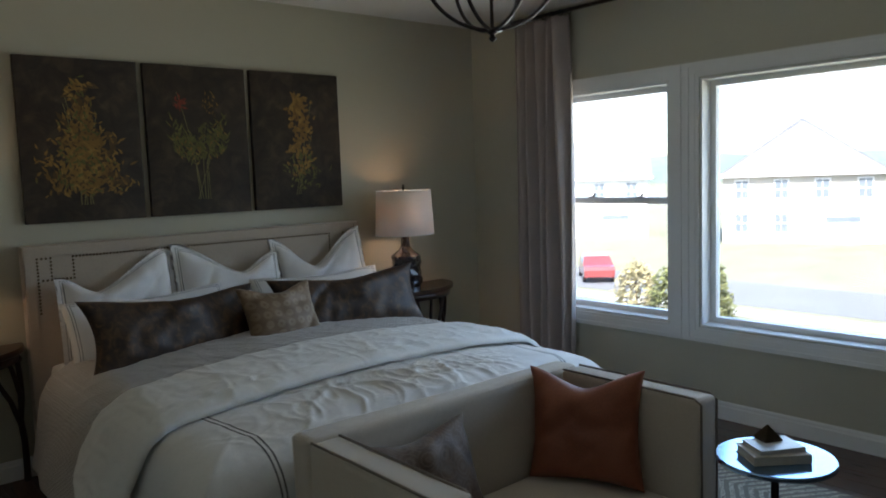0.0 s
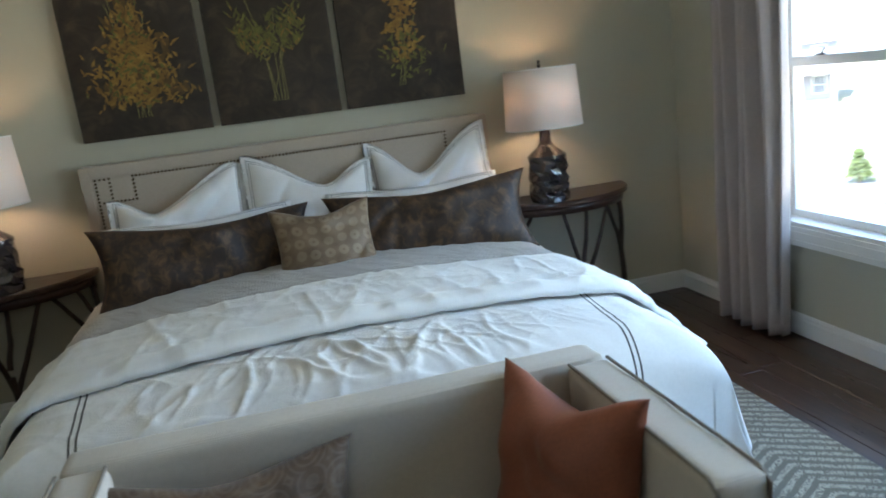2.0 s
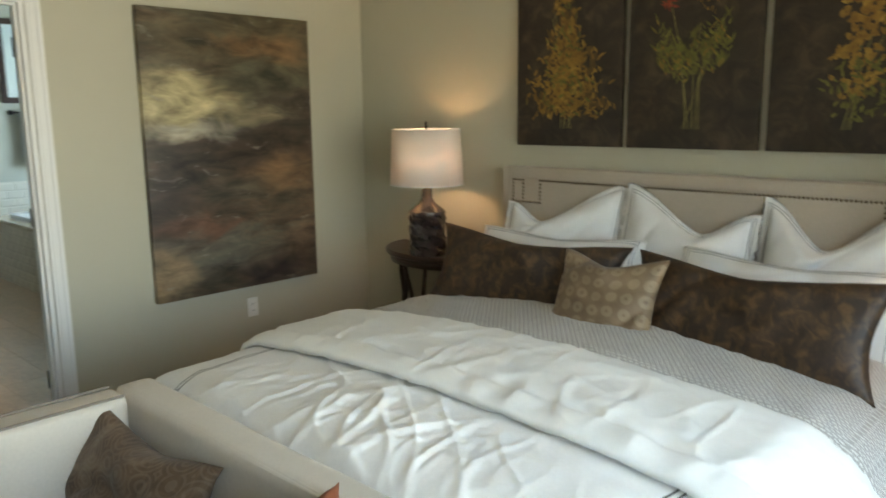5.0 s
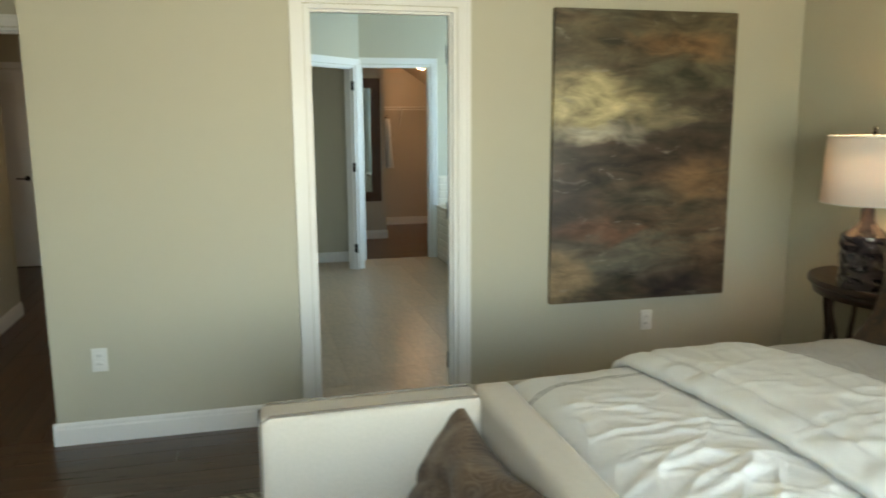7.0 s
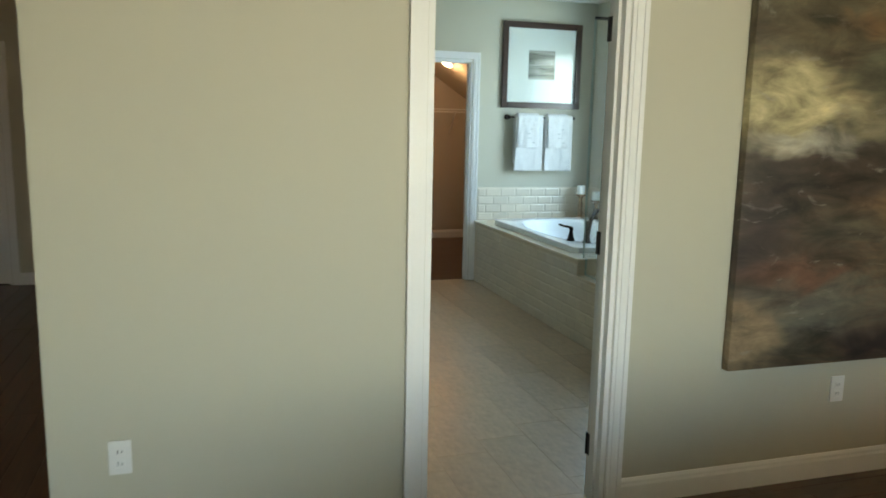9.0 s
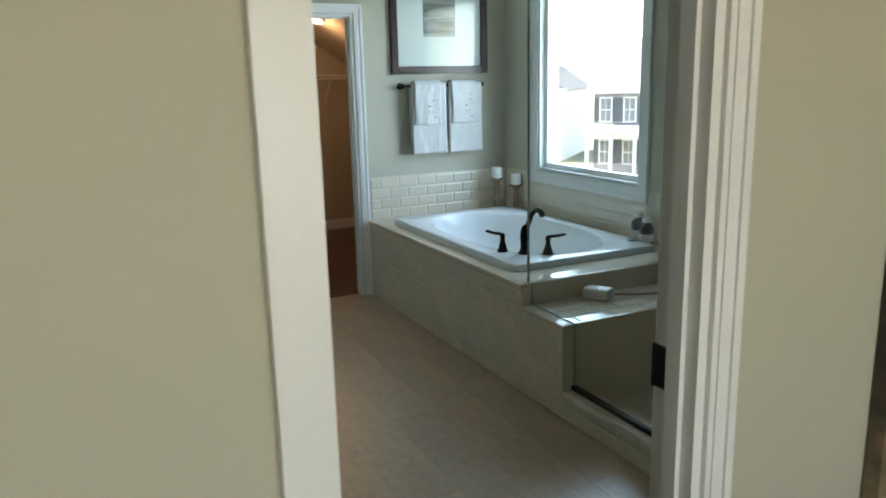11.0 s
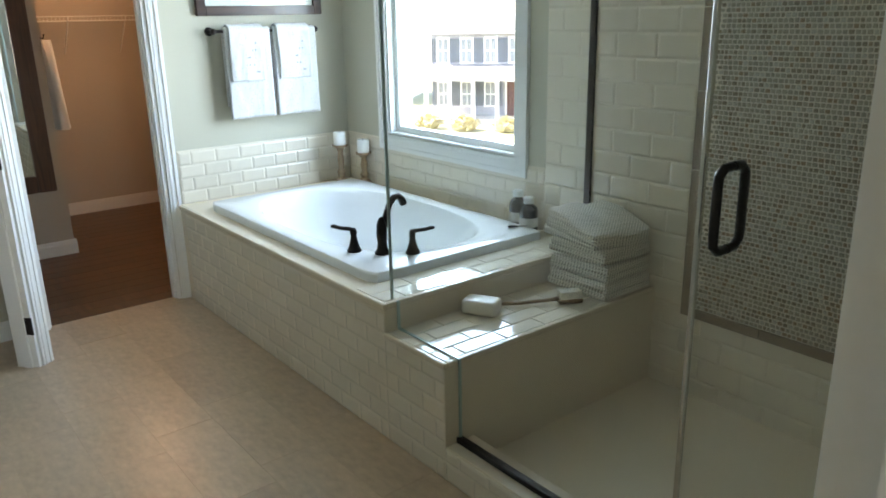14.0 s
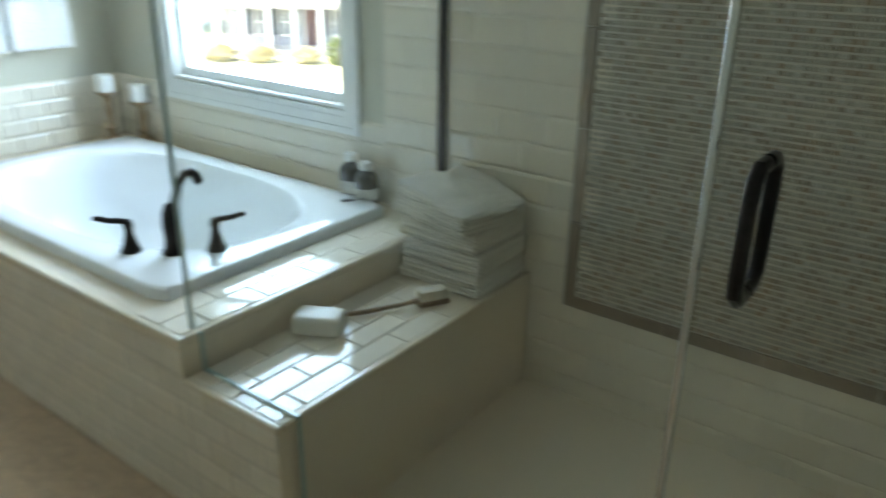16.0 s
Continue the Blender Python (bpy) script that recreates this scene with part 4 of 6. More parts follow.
    part("neck", lathe([(0.105, 0.232), (0.104, 0.246), (0.085, 0.262), (0.05, 0.288), (0.032, 0.315), (0.027, 0.40)], 28), CERAMIC, t)
    part("stem", lathe([(0.008, 0.40), (0.008, 0.70)], 10), BRONZE, t)
    sh = lathe([(0.205, 0.395), (0.190, 0.70)], 56, caps=False)
    thick(part("shade", sh, SHADE, t, "white linen drum shade", smooth=True), 0.002)
    for r, z in ((0.2045, 0.396), (0.1895, 0.698)):
        part("shade_ring", tube([(r * math.cos(q), r * math.sin(q), z) for q in (2 * math.pi * i / 48 for i in range(48))], 0.003, 6, True), PLASTIC, t)
    part("spider", join(*[tube([(0, 0, 0.685), (0.187 * math.cos(q), 0.187 * math.sin(q), 0.695)], 0.0018, 6) for q in (0.5, 2.6, 4.7)]), BRONZE, t)
    part("finial", lathe([(0.004, 0.70), (0.011, 0.712), (0.006, 0.724), (0.009, 0.733), (0.002, 0.742)], 12), BRONZE, t, "small bronze finial")
    bulb = part("bulb", lathe([(0.012, 0.49), (0.028, 0.53), (0.030, 0.55), (0.018, 0.58), (0.002, 0.588)], 14), glow("lamp_bulb", (1.0, 0.66, 0.36), 12.0), t, "glowing warm bulb")
    return t


table_lamp(3.60, 4.70)
table_lamp(0.865, 4.69)

# ---------- paintings ----------
def leaf_spray(parent, name, mat, spots, y, w, h, rnd, lean=0.0):
    """Flat painted leaf strokes just over the canvas."""
    bm = bmesh.new()
    for i, (cx, cz, ang) in enumerate(spots):
        ln, wd = rnd.uniform(0.5, 1) * h, rnd.uniform(0.5, 1) * w
        c, s_ = math.cos(ang), math.sin(ang)
        pts = [(0, 0), (0.3, 0.5), (0.65, 0.42), (1, 0), (0.6, -0.4), (0.25, -0.5)]
        vs = [bm.verts.new((cx + p * ln * c - q * wd * s_, y - 0.000003 * i, cz + p * ln * s_ + q * wd * c)) for p, q in pts]
        bm.faces.new(vs)
    tagged(part(name, bm, mat, parent, smooth=None), kind="stuff")


CANVAS = mottled("dark_umber_canvas", [(0.30, (0.018, 0.012, 0.008)), (0.52, (0.038, 0.026, 0.017)), (0.66, (0.068, 0.045, 0.028)), (0.80, (0.12, 0.085, 0.055))], 9, (1, 1, 1), 0.75, 10, 0.7, 0.08, 0.001)
GOLD = mottled("ochre_brush", [(0.3, (0.12, 0.060, 0.012)), (0.55, (0.27, 0.150, 0.028)), (0.75, (0.44, 0.27, 0.06))], 20, rough=0.7)
OLIVE = mottled("olive_brush", [(0.3, (0.065, 0.060, 0.013)), (0.55, (0.125, 0.118, 0.026)), (0.75, (0.24, 0.22, 0.05))], 20, rough=0.7)
WASH = mottled("umber_wash", [(0.3, (0.060, 0.034, 0.012)), (0.55, (0.105, 0.060, 0.018)), (0.75, (0.16, 0.095, 0.028))], 14, rough=0.75)
REDB = mottled("red_brush", [(0.3, (0.12, 0.02, 0.01)), (0.7, (0.35, 0.06, 0.03))], 25, rough=0.7)
STEM = mottled("stem_brush", [(0.3, (0.10, 0.09, 0.03)), (0.7, (0.26, 0.23, 0.08))], 25, rough=0.7)


def botanical(x0, x1, kind, seed):
    w, h = x1 - x0, 0.875
    t = thing("botanical_painting", pose((x0 + x1) / 2, NY - 0.003, 1.345), f"dark unframed canvas with a painted {kind} plant", "painting", "three botanical canvases over the bed")
    bm = boxed(-w / 2, w / 2, -0.036, 0, 0, h, 0.003, 2)
    part("canvas", bm, CANVAS, t)
    rnd = random.Random(seed)
    y = -0.0372
    stems = bmesh.new()
    for k in range({"golden": 5, "leafy": 6, "flowering": 3}[kind]):
        top = (rnd.uniform(-0.13, 0.13), rnd.uniform(0.45, 0.72))
        pts = [(0.0 + 0.015 * (k - 2), y, 0.09), (top[0] * 0.35, y, 0.09 + (top[1] - 0.09) * 0.5), (top[0], y, top[1])]
        for (xa, _, za), (xb, _, zb) in zip(pts, pts[1:]):
            vs = [stems.verts.new(c) for c in ((xa - 0.0025, y, za), (xa + 0.0025, y, za), (xb + 0.002, y, zb), (xb - 0.002, y, zb))]
            stems.faces.new(vs)
    tagged(part("painted_stem", stems, STEM, t, smooth=None), kind="stuff")
    if kind == "golden":
        spots = []
        for i in range(620):
            z = 0.13 + 0.50 * rnd.betavariate(1.3, 1.9)
            half = 0.24 * (1 - (z - 0.13) / 0.58) ** 0.8
            spots.append((rnd.gauss(0, 0.5) * half, z, rnd.uniform(0.3, 2.8)))
        spots += [(rnd.gauss(-0.005, 0.035), rnd.gauss(0.71, 0.035), rnd.uniform(0, 6.3)) for _ in range(40)]
        leaf_spray(t, "painted_wash", WASH, [(0.8 * q, z, g) for q, z, g in spots[::5]], y - 0.0001, 0.050, 0.10, rnd)
        leaf_spray(t, "painted_leaf", GOLD, spots, y - 0.0006, 0.017, 0.050, rnd)
        leaf_spray(t, "painted_shade", OLIVE, spots[::9], y - 0.0030, 0.016, 0.05, rnd)
    elif kind == "leafy":
        spots = []
        for bx, bz in ((-0.13, 0.40), (-0.07, 0.34), (0.0, 0.36), (0.07, 0.40), (0.14, 0.44), (-0.15, 0.33), (0.16, 0.35)):
            for i in range(40):
                f = rnd.random()
                spots.append((bx * f * 1.15 + rnd.gauss(0, 0.016), 0.16 + (bz - 0.02) * f + rnd.gauss(0, 0.012), math.pi / 2 + rnd.choice((-1, 1)) * rnd.uniform(0.3, 0.9)) if f > 0.45 else (bx * (0.8 + 0.4 * f), bz + 0.1 * f, math.pi / 2 + rnd.uniform(-0.8, 0.8)))
        leaf_spray(t, "painted_leaf", OLIVE, spots, y - 0.0006, 0.014, 0.066, rnd)
        leaf_spray(t, "painted_shade", GOLD, spots[::6], y - 0.0030, 0.008, 0.04, rnd)
        leaf_spray(t, "painted_flower", REDB, [(rnd.gauss(-0.115, 0.018), rnd.gauss(0.65, 0.018), rnd.uniform(0, 6.3)) for _ in range(26)], y - 0.0040, 0.016, 0.035, rnd)
        leaf_spray(t, "painted_bud", GOLD, [(rnd.gauss(0.075, 0.03), rnd.gauss(0.63, 0.035), rnd.uniform(0.6, 2.4)) for _ in range(26)], y - 0.0040, 0.008, 0.035, rnd)
    else:
        spots = [(rnd.gauss(0.015, 0.03 + 0.02 * (1 - f)), 0.22 + 0.52 * f, rnd.uniform(0, 6.3)) for f in (rnd.random() for _ in range(230))]
        leaf_spray(t, "painted_flower", GOLD, spots, y - 0.0006, 0.028, 0.042, rnd)
        leaf_spray(t, "painted_leaf", OLIVE, [(rnd.gauss(0.03, 0.07), rnd.uniform(0.12, 0.34), rnd.uniform(0.3, 2.8)) for _ in range(60)], y - 0.0030, 0.016, 0.055, rnd)
    return t


botanical(1.303, 1.923, "golden", 21)
botanical(1.960, 2.579, "leafy", 22)
botanical(2.615, 3.257, "flowering", 23)

abstract = thing("abstract_painting", pose(0.003, 4.005, 0.53, 0, 0, 90), "large unframed abstract canvas in umber, slate and gold", "painting")
ABSTRACT, n, k, p = blank("abstract_oil")
co = n.new("ShaderNodeTexCoord")


def oil_noise(scale, detail, warp, stretch, turn=0.0):
    mp, t = n.new("ShaderNodeMapping"), n.new("ShaderNodeTexNoise")
    mp.inputs["Scale"].default_value, mp.inputs["Rotation"].default_value = stretch, (0, radians(turn), 0)
    k.new(co.outputs["Object"], mp.inputs["Vector"])
    k.new(mp.outputs[0], t.inputs["Vector"])
    t.inputs["Scale"].default_value, t.inputs["Detail"].default_value, t.inputs["Distortion"].default_value = scale, detail, warp
    t.inputs["Roughness"].default_value = 0.62
    return t


swirl = oil_noise(2.6, 3, 0.5, (0.9, 1, 1.3))
shift = n.new("ShaderNodeVectorMath")
shift.operation, shift.inputs[1].default_value = "MULTIPLY_ADD", (0.56, 0.0, 0.38)
k.new(swirl.outputs["Color"], shift.inputs[0])
k.new(co.outputs["Object"], shift.inputs[2])
hue = oil_noise(3.4, 6, 0.5, (0.45, 1, 2.4), 8)
paint = ramp_between(ABSTRACT, hue.outputs["Fac"], [(0.30, (0.030, 0.024, 0.018)), (0.44, (0.072, 0.058, 0.038)), (0.54, (0.105, 0.068, 0.042)), (0.64, (0.10, 0.092, 0.066)), (0.78, (0.19, 0.14, 0.085))])
# Passages of the picture: middle, reach, colour, weight.
for cx, cz_, rx_, rz_, col, much in ((0.0, 1.42, 0.9, 0.30, (0.085, 0.068, 0.036), 0.7), (0.20, 1.36, 0.34, 0.07, (0.21, 0.105, 0.045), 0.65), (0.25, 1.20, 0.45, 0.16, (0.085, 0.080, 0.050), 0.75),
                                    (0.10, 0.78, 1.0, 0.20, (0.040, 0.027, 0.020), 0.85), (-0.42, 0.52, 0.32, 0.26, (0.030, 0.020, 0.018), 0.9), (0.42, 1.02, 0.40, 0.13, (0.038, 0.028, 0.022), 0.8),
                                    (-0.30, 1.04, 0.42, 0.17, (0.44, 0.37, 0.20), 0.9), (-0.22, 0.90, 0.28, 0.06, (0.34, 0.31, 0.25), 0.75), (0.12, 0.99, 0.34, 0.07, (0.25, 0.21, 0.13), 0.6),
                                    (0.34, 0.66, 0.30, 0.13, (0.19, 0.105, 0.052), 0.75), (-0.12, 0.22, 0.40, 0.17, (0.10, 0.095, 0.075), 0.7), (-0.48, 0.12, 0.18, 0.16, (0.24, 0.165, 0.095), 0.8),
                                    (-0.22, 0.40, 0.30, 0.07, (0.13, 0.055, 0.032), 0.6), (0.22, 0.08, 0.40, 0.12, (0.018, 0.011, 0.012), 0.95), (0.46, 0.30, 0.18, 0.20, (0.15, 0.085, 0.05), 0.6)):
    off, size, far = (n.new("ShaderNodeVectorMath") for _ in range(3))
    off.operation, size.operation, far.operation = "SUBTRACT", "MULTIPLY", "LENGTH"
    off.inputs[1].default_value = (cx + 0.28, 0.0, cz_ + 0.19)
    size.inputs[1].default_value = (1 / rx_, 0, 1 / rz_)
    k.new(shift.outputs[0], off.inputs[0])
    k.new(off.outputs[0], size.inputs[0])
    k.new(size.outputs[0], far.inputs[0])
    fade = n.new("ShaderNodeMapRange")
    fade.interpolation_type = "SMOOTHSTEP"
    for key, val in (("From Min", 1.25), ("From Max", 0.15), ("To Min", 0.0), ("To Max", much)):
        fade.inputs[key].default_value = val
    k.new(far.outputs["Value"], fade.inputs["Value"])
    mix = n.new("ShaderNodeMixRGB")
    k.new(fade.outputs[0], mix.inputs[0])
    k.new(paint, mix.inputs[1])
    mix.inputs[2].default_value = (*col, 1)
    paint = mix.outputs[0]
# Drags of a dry brush, and crumbs of pale paint.
drag = oil_noise(5.5, 7, 0.5, (0.65, 1, 1.8), 12)
tone = n.new("ShaderNodeMapRange")
for key, val in (("From Min", 0.32), ("From Max", 0.68), ("To Min", 0.42), ("To Max", 1.95)):
    tone.inputs[key].default_value = val
k.new(drag.outputs["Fac"], tone.inputs["Value"])
mul = n.new("ShaderNodeMixRGB")
mul.blend_type, mul.inputs[0].default_value = "MULTIPLY", 1.0
k.new(paint, mul.inputs[1])
k.new(tone.outputs[0], mul.inputs[2])
crumbs = math2(ABSTRACT, "MULTIPLY", math2(ABSTRACT, "SUBTRACT", oil_noise(8.0, 12, 1.0, (0.6, 1, 1.8), -10).outputs["Fac"], 0.615), 7.0)
crumbs.node.use_clamp = True
mix2 = n.new("ShaderNodeMixRGB")
k.new(math2(ABSTRACT, "MULTIPLY", crumbs, 0.7), mix2.inputs[0])
k.new(mul.outputs[0], mix2.inputs[1])
mix2.inputs[2].default_value = (0.33, 0.30, 0.25, 1)
k.new(mix2.outputs[0], p.inputs["Base Color"])
p.inputs["Roughness"].default_value = 0.45
b = n.new("ShaderNodeBump")
b.inputs["Strength"].default_value, b.inputs["Distance"].default_value = 0.4, 0.002
k.new(drag.outputs["Fac"], b.inputs["Height"])
k.new(b.outputs[0], p.inputs["Normal"])
part("canvas", boxed(-0.525, 0.525, -0.04, 0, 0, 1.535, 0.003, 2), ABSTRACT, abstract)

# ---------- curtain, rod, chandelier ----------
curtain = thing("curtain", pose(4.43, 4.155, 0), "taupe pleated curtain drawn to the side of the window", "curtain")


def drape(a, b):
    z = 2.565 - 2.545 * b
    spread = 0.24 + 0.015 * b
    q = a * 2 * math.pi * 5.5
    y = spread * (1 - 2 * a) + 0.012 * math.sin(q * 0.5 + 3 * b)
    x = (0.045 + 0.012 * b) * math.sin(q) + 0.014 * math.sin(q * 0.37 + 4 * b) + 0.008 * noise3(a * 9, b * 3, 1.0)
    return (x, y, z)


thick(part("panel", sheet(150, 40, drape), CURTAIN, curtain, smooth=True), 0.003)
rod = thing("curtain_rod", pose(4.44, 0, 2.60), "dark bronze curtain rod with ball finials", "curtain rod")
part("pole", tube([(0, 0.85, 0), (0, 4.43, 0)], 0.014, 12), BRONZE, rod)
for y in (0.82, 4.46):
    part("finial", lathe([(0.006, -0.03), (0.02, -0.02), (0.028, 0), (0.02, 0.02), (0.004, 0.03)], 14), BRONZE, rod).location = (0, y, 0)
for y in (1.0, 4.40):
    part("bracket", join(tube([(0, y, 0), (0.07, y, 0), (0.105, y, -0.02)], 0.007, 8), boxed(0.10, 0.108, y - 0.02, y + 0.02, -0.05, 0.02, 0.002)), BRONZE, rod)
for i in range(7):
    y = 3.90 + i * 0.075
    part("ring", tube([(0.021 * math.cos(q), y, -0.007 + 0.021 * math.sin(q)) for q in (2 * math.pi * j / 18 for j in range(18))], 0.003, 6, True), BRONZE, rod)

orb = thing("chandelier", pose(2.45, 2.62, 0), "dark bronze orb chandelier hanging from the ceiling", "chandelier")
cz, R = 2.33, 0.265
for rx, rz in ((90, 20), (90, 80), (90, 140), (22, 0)):
    m = pose(0, 0, cz, rx, 0, rz)
    part("orb_ring", tube([m @ Vector((R * math.cos(q), R * math.sin(q), 0)) for q in (2 * math.pi * i / 64 for i in range(64))], 0.0075, 8, True), BRONZE, orb)
part("finial", lathe([(0.003, cz - R - 0.045), (0.016, cz - R - 0.032), (0.008, cz - R - 0.02), (0.022, cz - R - 0.008), (0.012, cz - R + 0.012)], 16), BRONZE, orb)
part("stem", lathe([(0.007, cz - R), (0.007, H - 0.02)], 10), BRONZE, orb)
part("canopy", lathe([(0.055, H - 0.022), (0.06, H - 0.002)], 24), BRONZE, orb)
for i in range(4):
    q = math.pi / 2 * i + 0.4
    x, y = 0.09 * math.cos(q), 0.09 * math.sin(q)
    arm = part("arm", tube([(0, 0, cz - 0.10), (x * 0.6, y * 0.6, cz - 0.13), (x, y, cz - 0.09)], 0.005, 8), BRONZE, orb)
    part("candle_sleeve", lathe([(0.011, cz - 0.09), (0.011, cz + 0.0)], 12, x, y), PLASTIC, arm)

# ---------- side table with books ----------
st = thing("side_table", pose(2.65, 1.62, 0), "small round drinks table with a glossy top tinted like reflected sky", "side table")
# The blue base colour stands in for sky mirrored in the tabletop.
TOPGLASS = surface("sky_tinted_mirror_top", (0.30, 0.47, 0.70), 0.10, metal=1.0, vary=0.1, scale=3, fine=20, bump=0.0)
part("tabletop", lathe([(0.172, 0.600), (0.178, 0.604), (0.178, 0.614), (0.174, 0.618)], 56), TOPGLASS, st)
part("stem", lathe([(0.012, 0.02), (0.012, 0.60)], 14), BLACK, st)
part("foot", lathe([(0.13, 0.0), (0.13, 0.012), (0.03, 0.022)], 36), BLACK, st)


def book(x, y, z, w, d, h, rz, cover, label):
    t = thing("book", pose(x, y, z, 0, 0, rz), label, "book", "books on the side table")
    part("cover", join(boxed(-w / 2, w / 2, -d / 2, d / 2, 0, 0.003, 0.001, 1), boxed(-w / 2, w / 2, -d / 2, d / 2, h - 0.003, h, 0.001, 1), boxed(-w / 2, -w / 2 + 0.003, -d / 2, d / 2, 0.003, h - 0.003)), cover, t)
    part("pages", boxed(-w / 2 + 0.003, w / 2 - 0.004, -d / 2 + 0.004, d / 2 - 0.004, 0.003, h - 0.003), PAPER, t)
    return t


book(2.635, 1.62, 0.618, 0.13, 0.18, 0.028, 52, surface("cream_cover", (0.55, 0.52, 0.46), 0.5), "thick cream book lying on the side table")
book(2.645, 1.625, 0.646, 0.11, 0.15, 0.014, 58, surface("grey_cover", (0.50, 0.51, 0.52), 0.35), "smaller pale grey book on top of another")
solo("pyramid_ornament", lathe([(0.044, 0), (0.044, 0.004), (0.002, 0.046)], 4), surface("dark_bronze_ornament", (0.09, 0.07, 0.05), 0.3, metal=0.8, vary=0.25, scale=20), pose(2.67, 1.655, 0.66, 0, 0, 20), "small dark pyramid ornament on the books", "ornament", smooth=None)

# ---------- rug ----------
RUG, n, k, p = blank("chevron_wool_rug")
co = n.new("ShaderNodeTexCoord")
sp = n.new("ShaderNodeSeparateXYZ")
k.new(co.outputs["Object"], sp.inputs[0])
wob = n.new("ShaderNodeTexNoise")
wob.inputs["Scale"].default_value, wob.inputs["Detail"].default_value = 14, 4
k.new(co.outputs["Object"], wob.inputs["Vector"])
zig = math2(RUG, "PINGPONG", sp.outputs[0], 0.34)
row = math2(RUG, "ADD", math2(RUG, "ADD", sp.outputs[1], math2(RUG, "MULTIPLY", zig, 0.62)), math2(RUG, "MULTIPLY", wob.outputs["Fac"], 0.018))
band1 = math2(RUG, "LESS_THAN", math2(RUG, "FRACT", math2(RUG, "MULTIPLY", row, 1 / 0.050), 0), 0.52)
grit = n.new("ShaderNodeTexNoise")
grit.inputs["Scale"].default_value, grit.inputs["Detail"].default_value = 120, 5
k.new(co.outputs["Object"], grit.inputs["Vector"])
worn = math2(RUG, "MULTIPLY", band1, math2(RUG, "GREATER_THAN", grit.outputs["Fac"], 0.47))
mix = n.new("ShaderNodeMixRGB")
k.new(worn, mix.inputs[0])
mix.inputs[1].default_value, mix.inputs[2].default_value = (0.155, 0.135, 0.105, 1), (0.38, 0.345, 0.265, 1)
k.new(mix.outputs[0], p.inputs["Base Color"])
p.inputs["Roughness"].default_value = 0.95
b = n.new("ShaderNodeBump")
b.inputs["Strength"].default_value, b.inputs["Distance"].default_value = 0.7, 0.004
k.new(math2(RUG, "ADD", worn, grit.outputs["Fac"]), b.inputs["Height"])
k.new(b.outputs[0], p.inputs["Normal"])
solo("rug", boxed(-1.60, 1.60, -1.23, 1.23, 0.0, 0.011, 0.004, 2), RUG, pose(2.33, 2.73, 0.0), "greige wool rug with broken chevron lines on dark floor", "rug")


def outlet(m, label="white double wall outlet plate"):
    t = thing("wall_outlet", m, label, "outlet", "wall outlets")
    part("plate", boxed(-0.035, 0.035, -0.006, 0, -0.057, 0.057, 0.003, 2), PLASTIC, t)
    for z in (-0.02, 0.02):
        s = part("socket", boxed(-0.016, 0.016, -0.008, -0.005, z - 0.014, z + 0.014, 0.003, 2), PLASTIC, t)
        part("slot", join(boxed(-0.007, -0.005, -0.0085, -0.0075, z - 0.005, z + 0.006), boxed(0.005, 0.007, -0.0085, -0.0075, z - 0.004, z + 0.005)), BLACK, s)


outlet(pose(0, 1.227, 0.405, 0, 0, 90))
outlet(pose(0, 4.076, 0.395, 0, 0, 90))
sw = thing("light_switch", pose(-2.2, 0.15, 1.47, 0, 0, 180), "white wall switch plate in the hall", "switch")
part("plate", boxed(-0.036, 0.036, -0.006, 0, -0.058, 0.058, 0.003, 2), PLASTIC, sw)
part("rocker", boxed(-0.016, 0.016, -0.010, -0.005, -0.033, 0.033, 0.002, 1), PLASTIC, sw)

# ---------- bath: tub surround, tub, bench, shower ----------
DX, SX, FY = -2.165, -1.797, 3.925    # deck's end, bench's end, common front
DZ, SZ, CZ = 0.58, 0.469, 0.138
bm = bmesh.new()
for a in ((BX, DX, FY + 0.008, 4.09, DZ), (BX, DX, 4.97, BY, DZ), (BX, -4.04, 4.09, 4.97, DZ), (-2.46, DX, 4.09, 4.97, DZ)):
    box(bm, a[0], a[1], a[2], a[3], 0, a[4])
deck = tagged(new("tub_deck", mesh_of("tub_deck", bm, SLAB)), kind="structure", label="ivory tiled tub surround with a slab top")
bench = tagged(new("shower_bench", mesh_of("shower_bench", box(bmesh.new(), DX, SX, FY + 0.008, BY, 0, SZ - 0.007), SLAB)), kind="structure", label="ivory tiled shower bench at the end of the tub")
curb = tagged(new("shower_curb", mesh_of("shower_curb", boxed(SX, -0.115, FY + 0.008, 4.065, 0, CZ, 0.004, 2), SLAB)), kind="structure", label="low ivory shower curb")
setting("shower_floor", box(bmesh.new(), SX, -0.115, 4.065, BY, -0.005, 0.03), SLAB, "pale shower floor")
part("edge_trim", boxed(BX, DX + 0.004, FY, FY + 0.022, DZ - 0.022, DZ + 0.004, 0.006, 3), SLAB, deck)
part("edge_trim", boxed(DX - 0.02, DX + 0.004, FY + 0.022, BY, DZ - 0.02, DZ + 0.004, 0.006, 3), SLAB, deck)
part("edge_trim", boxed(DX + 0.004, SX + 0.004, FY, FY + 0.02, SZ - 0.022, SZ, 0.006, 3), SLAB, bench)
part("edge_trim", boxed(SX - 0.02, SX + 0.004, FY + 0.02, BY, SZ - 0.022, SZ, 0.006, 3), SLAB, bench)

tub = thing("bathtub", pose(-3.246, 4.53, DZ), "white acrylic drop-in bathtub with an oval basin", "bathtub")
A, B = 0.861, 0.50


def rounded(a, b, n, q):
    c, s_ = math.cos(q), math.sin(q)
    r = (abs(c / a) ** n + abs(s_ / b) ** n) ** (-1 / n)
    return r * c, r * s_


rings = []
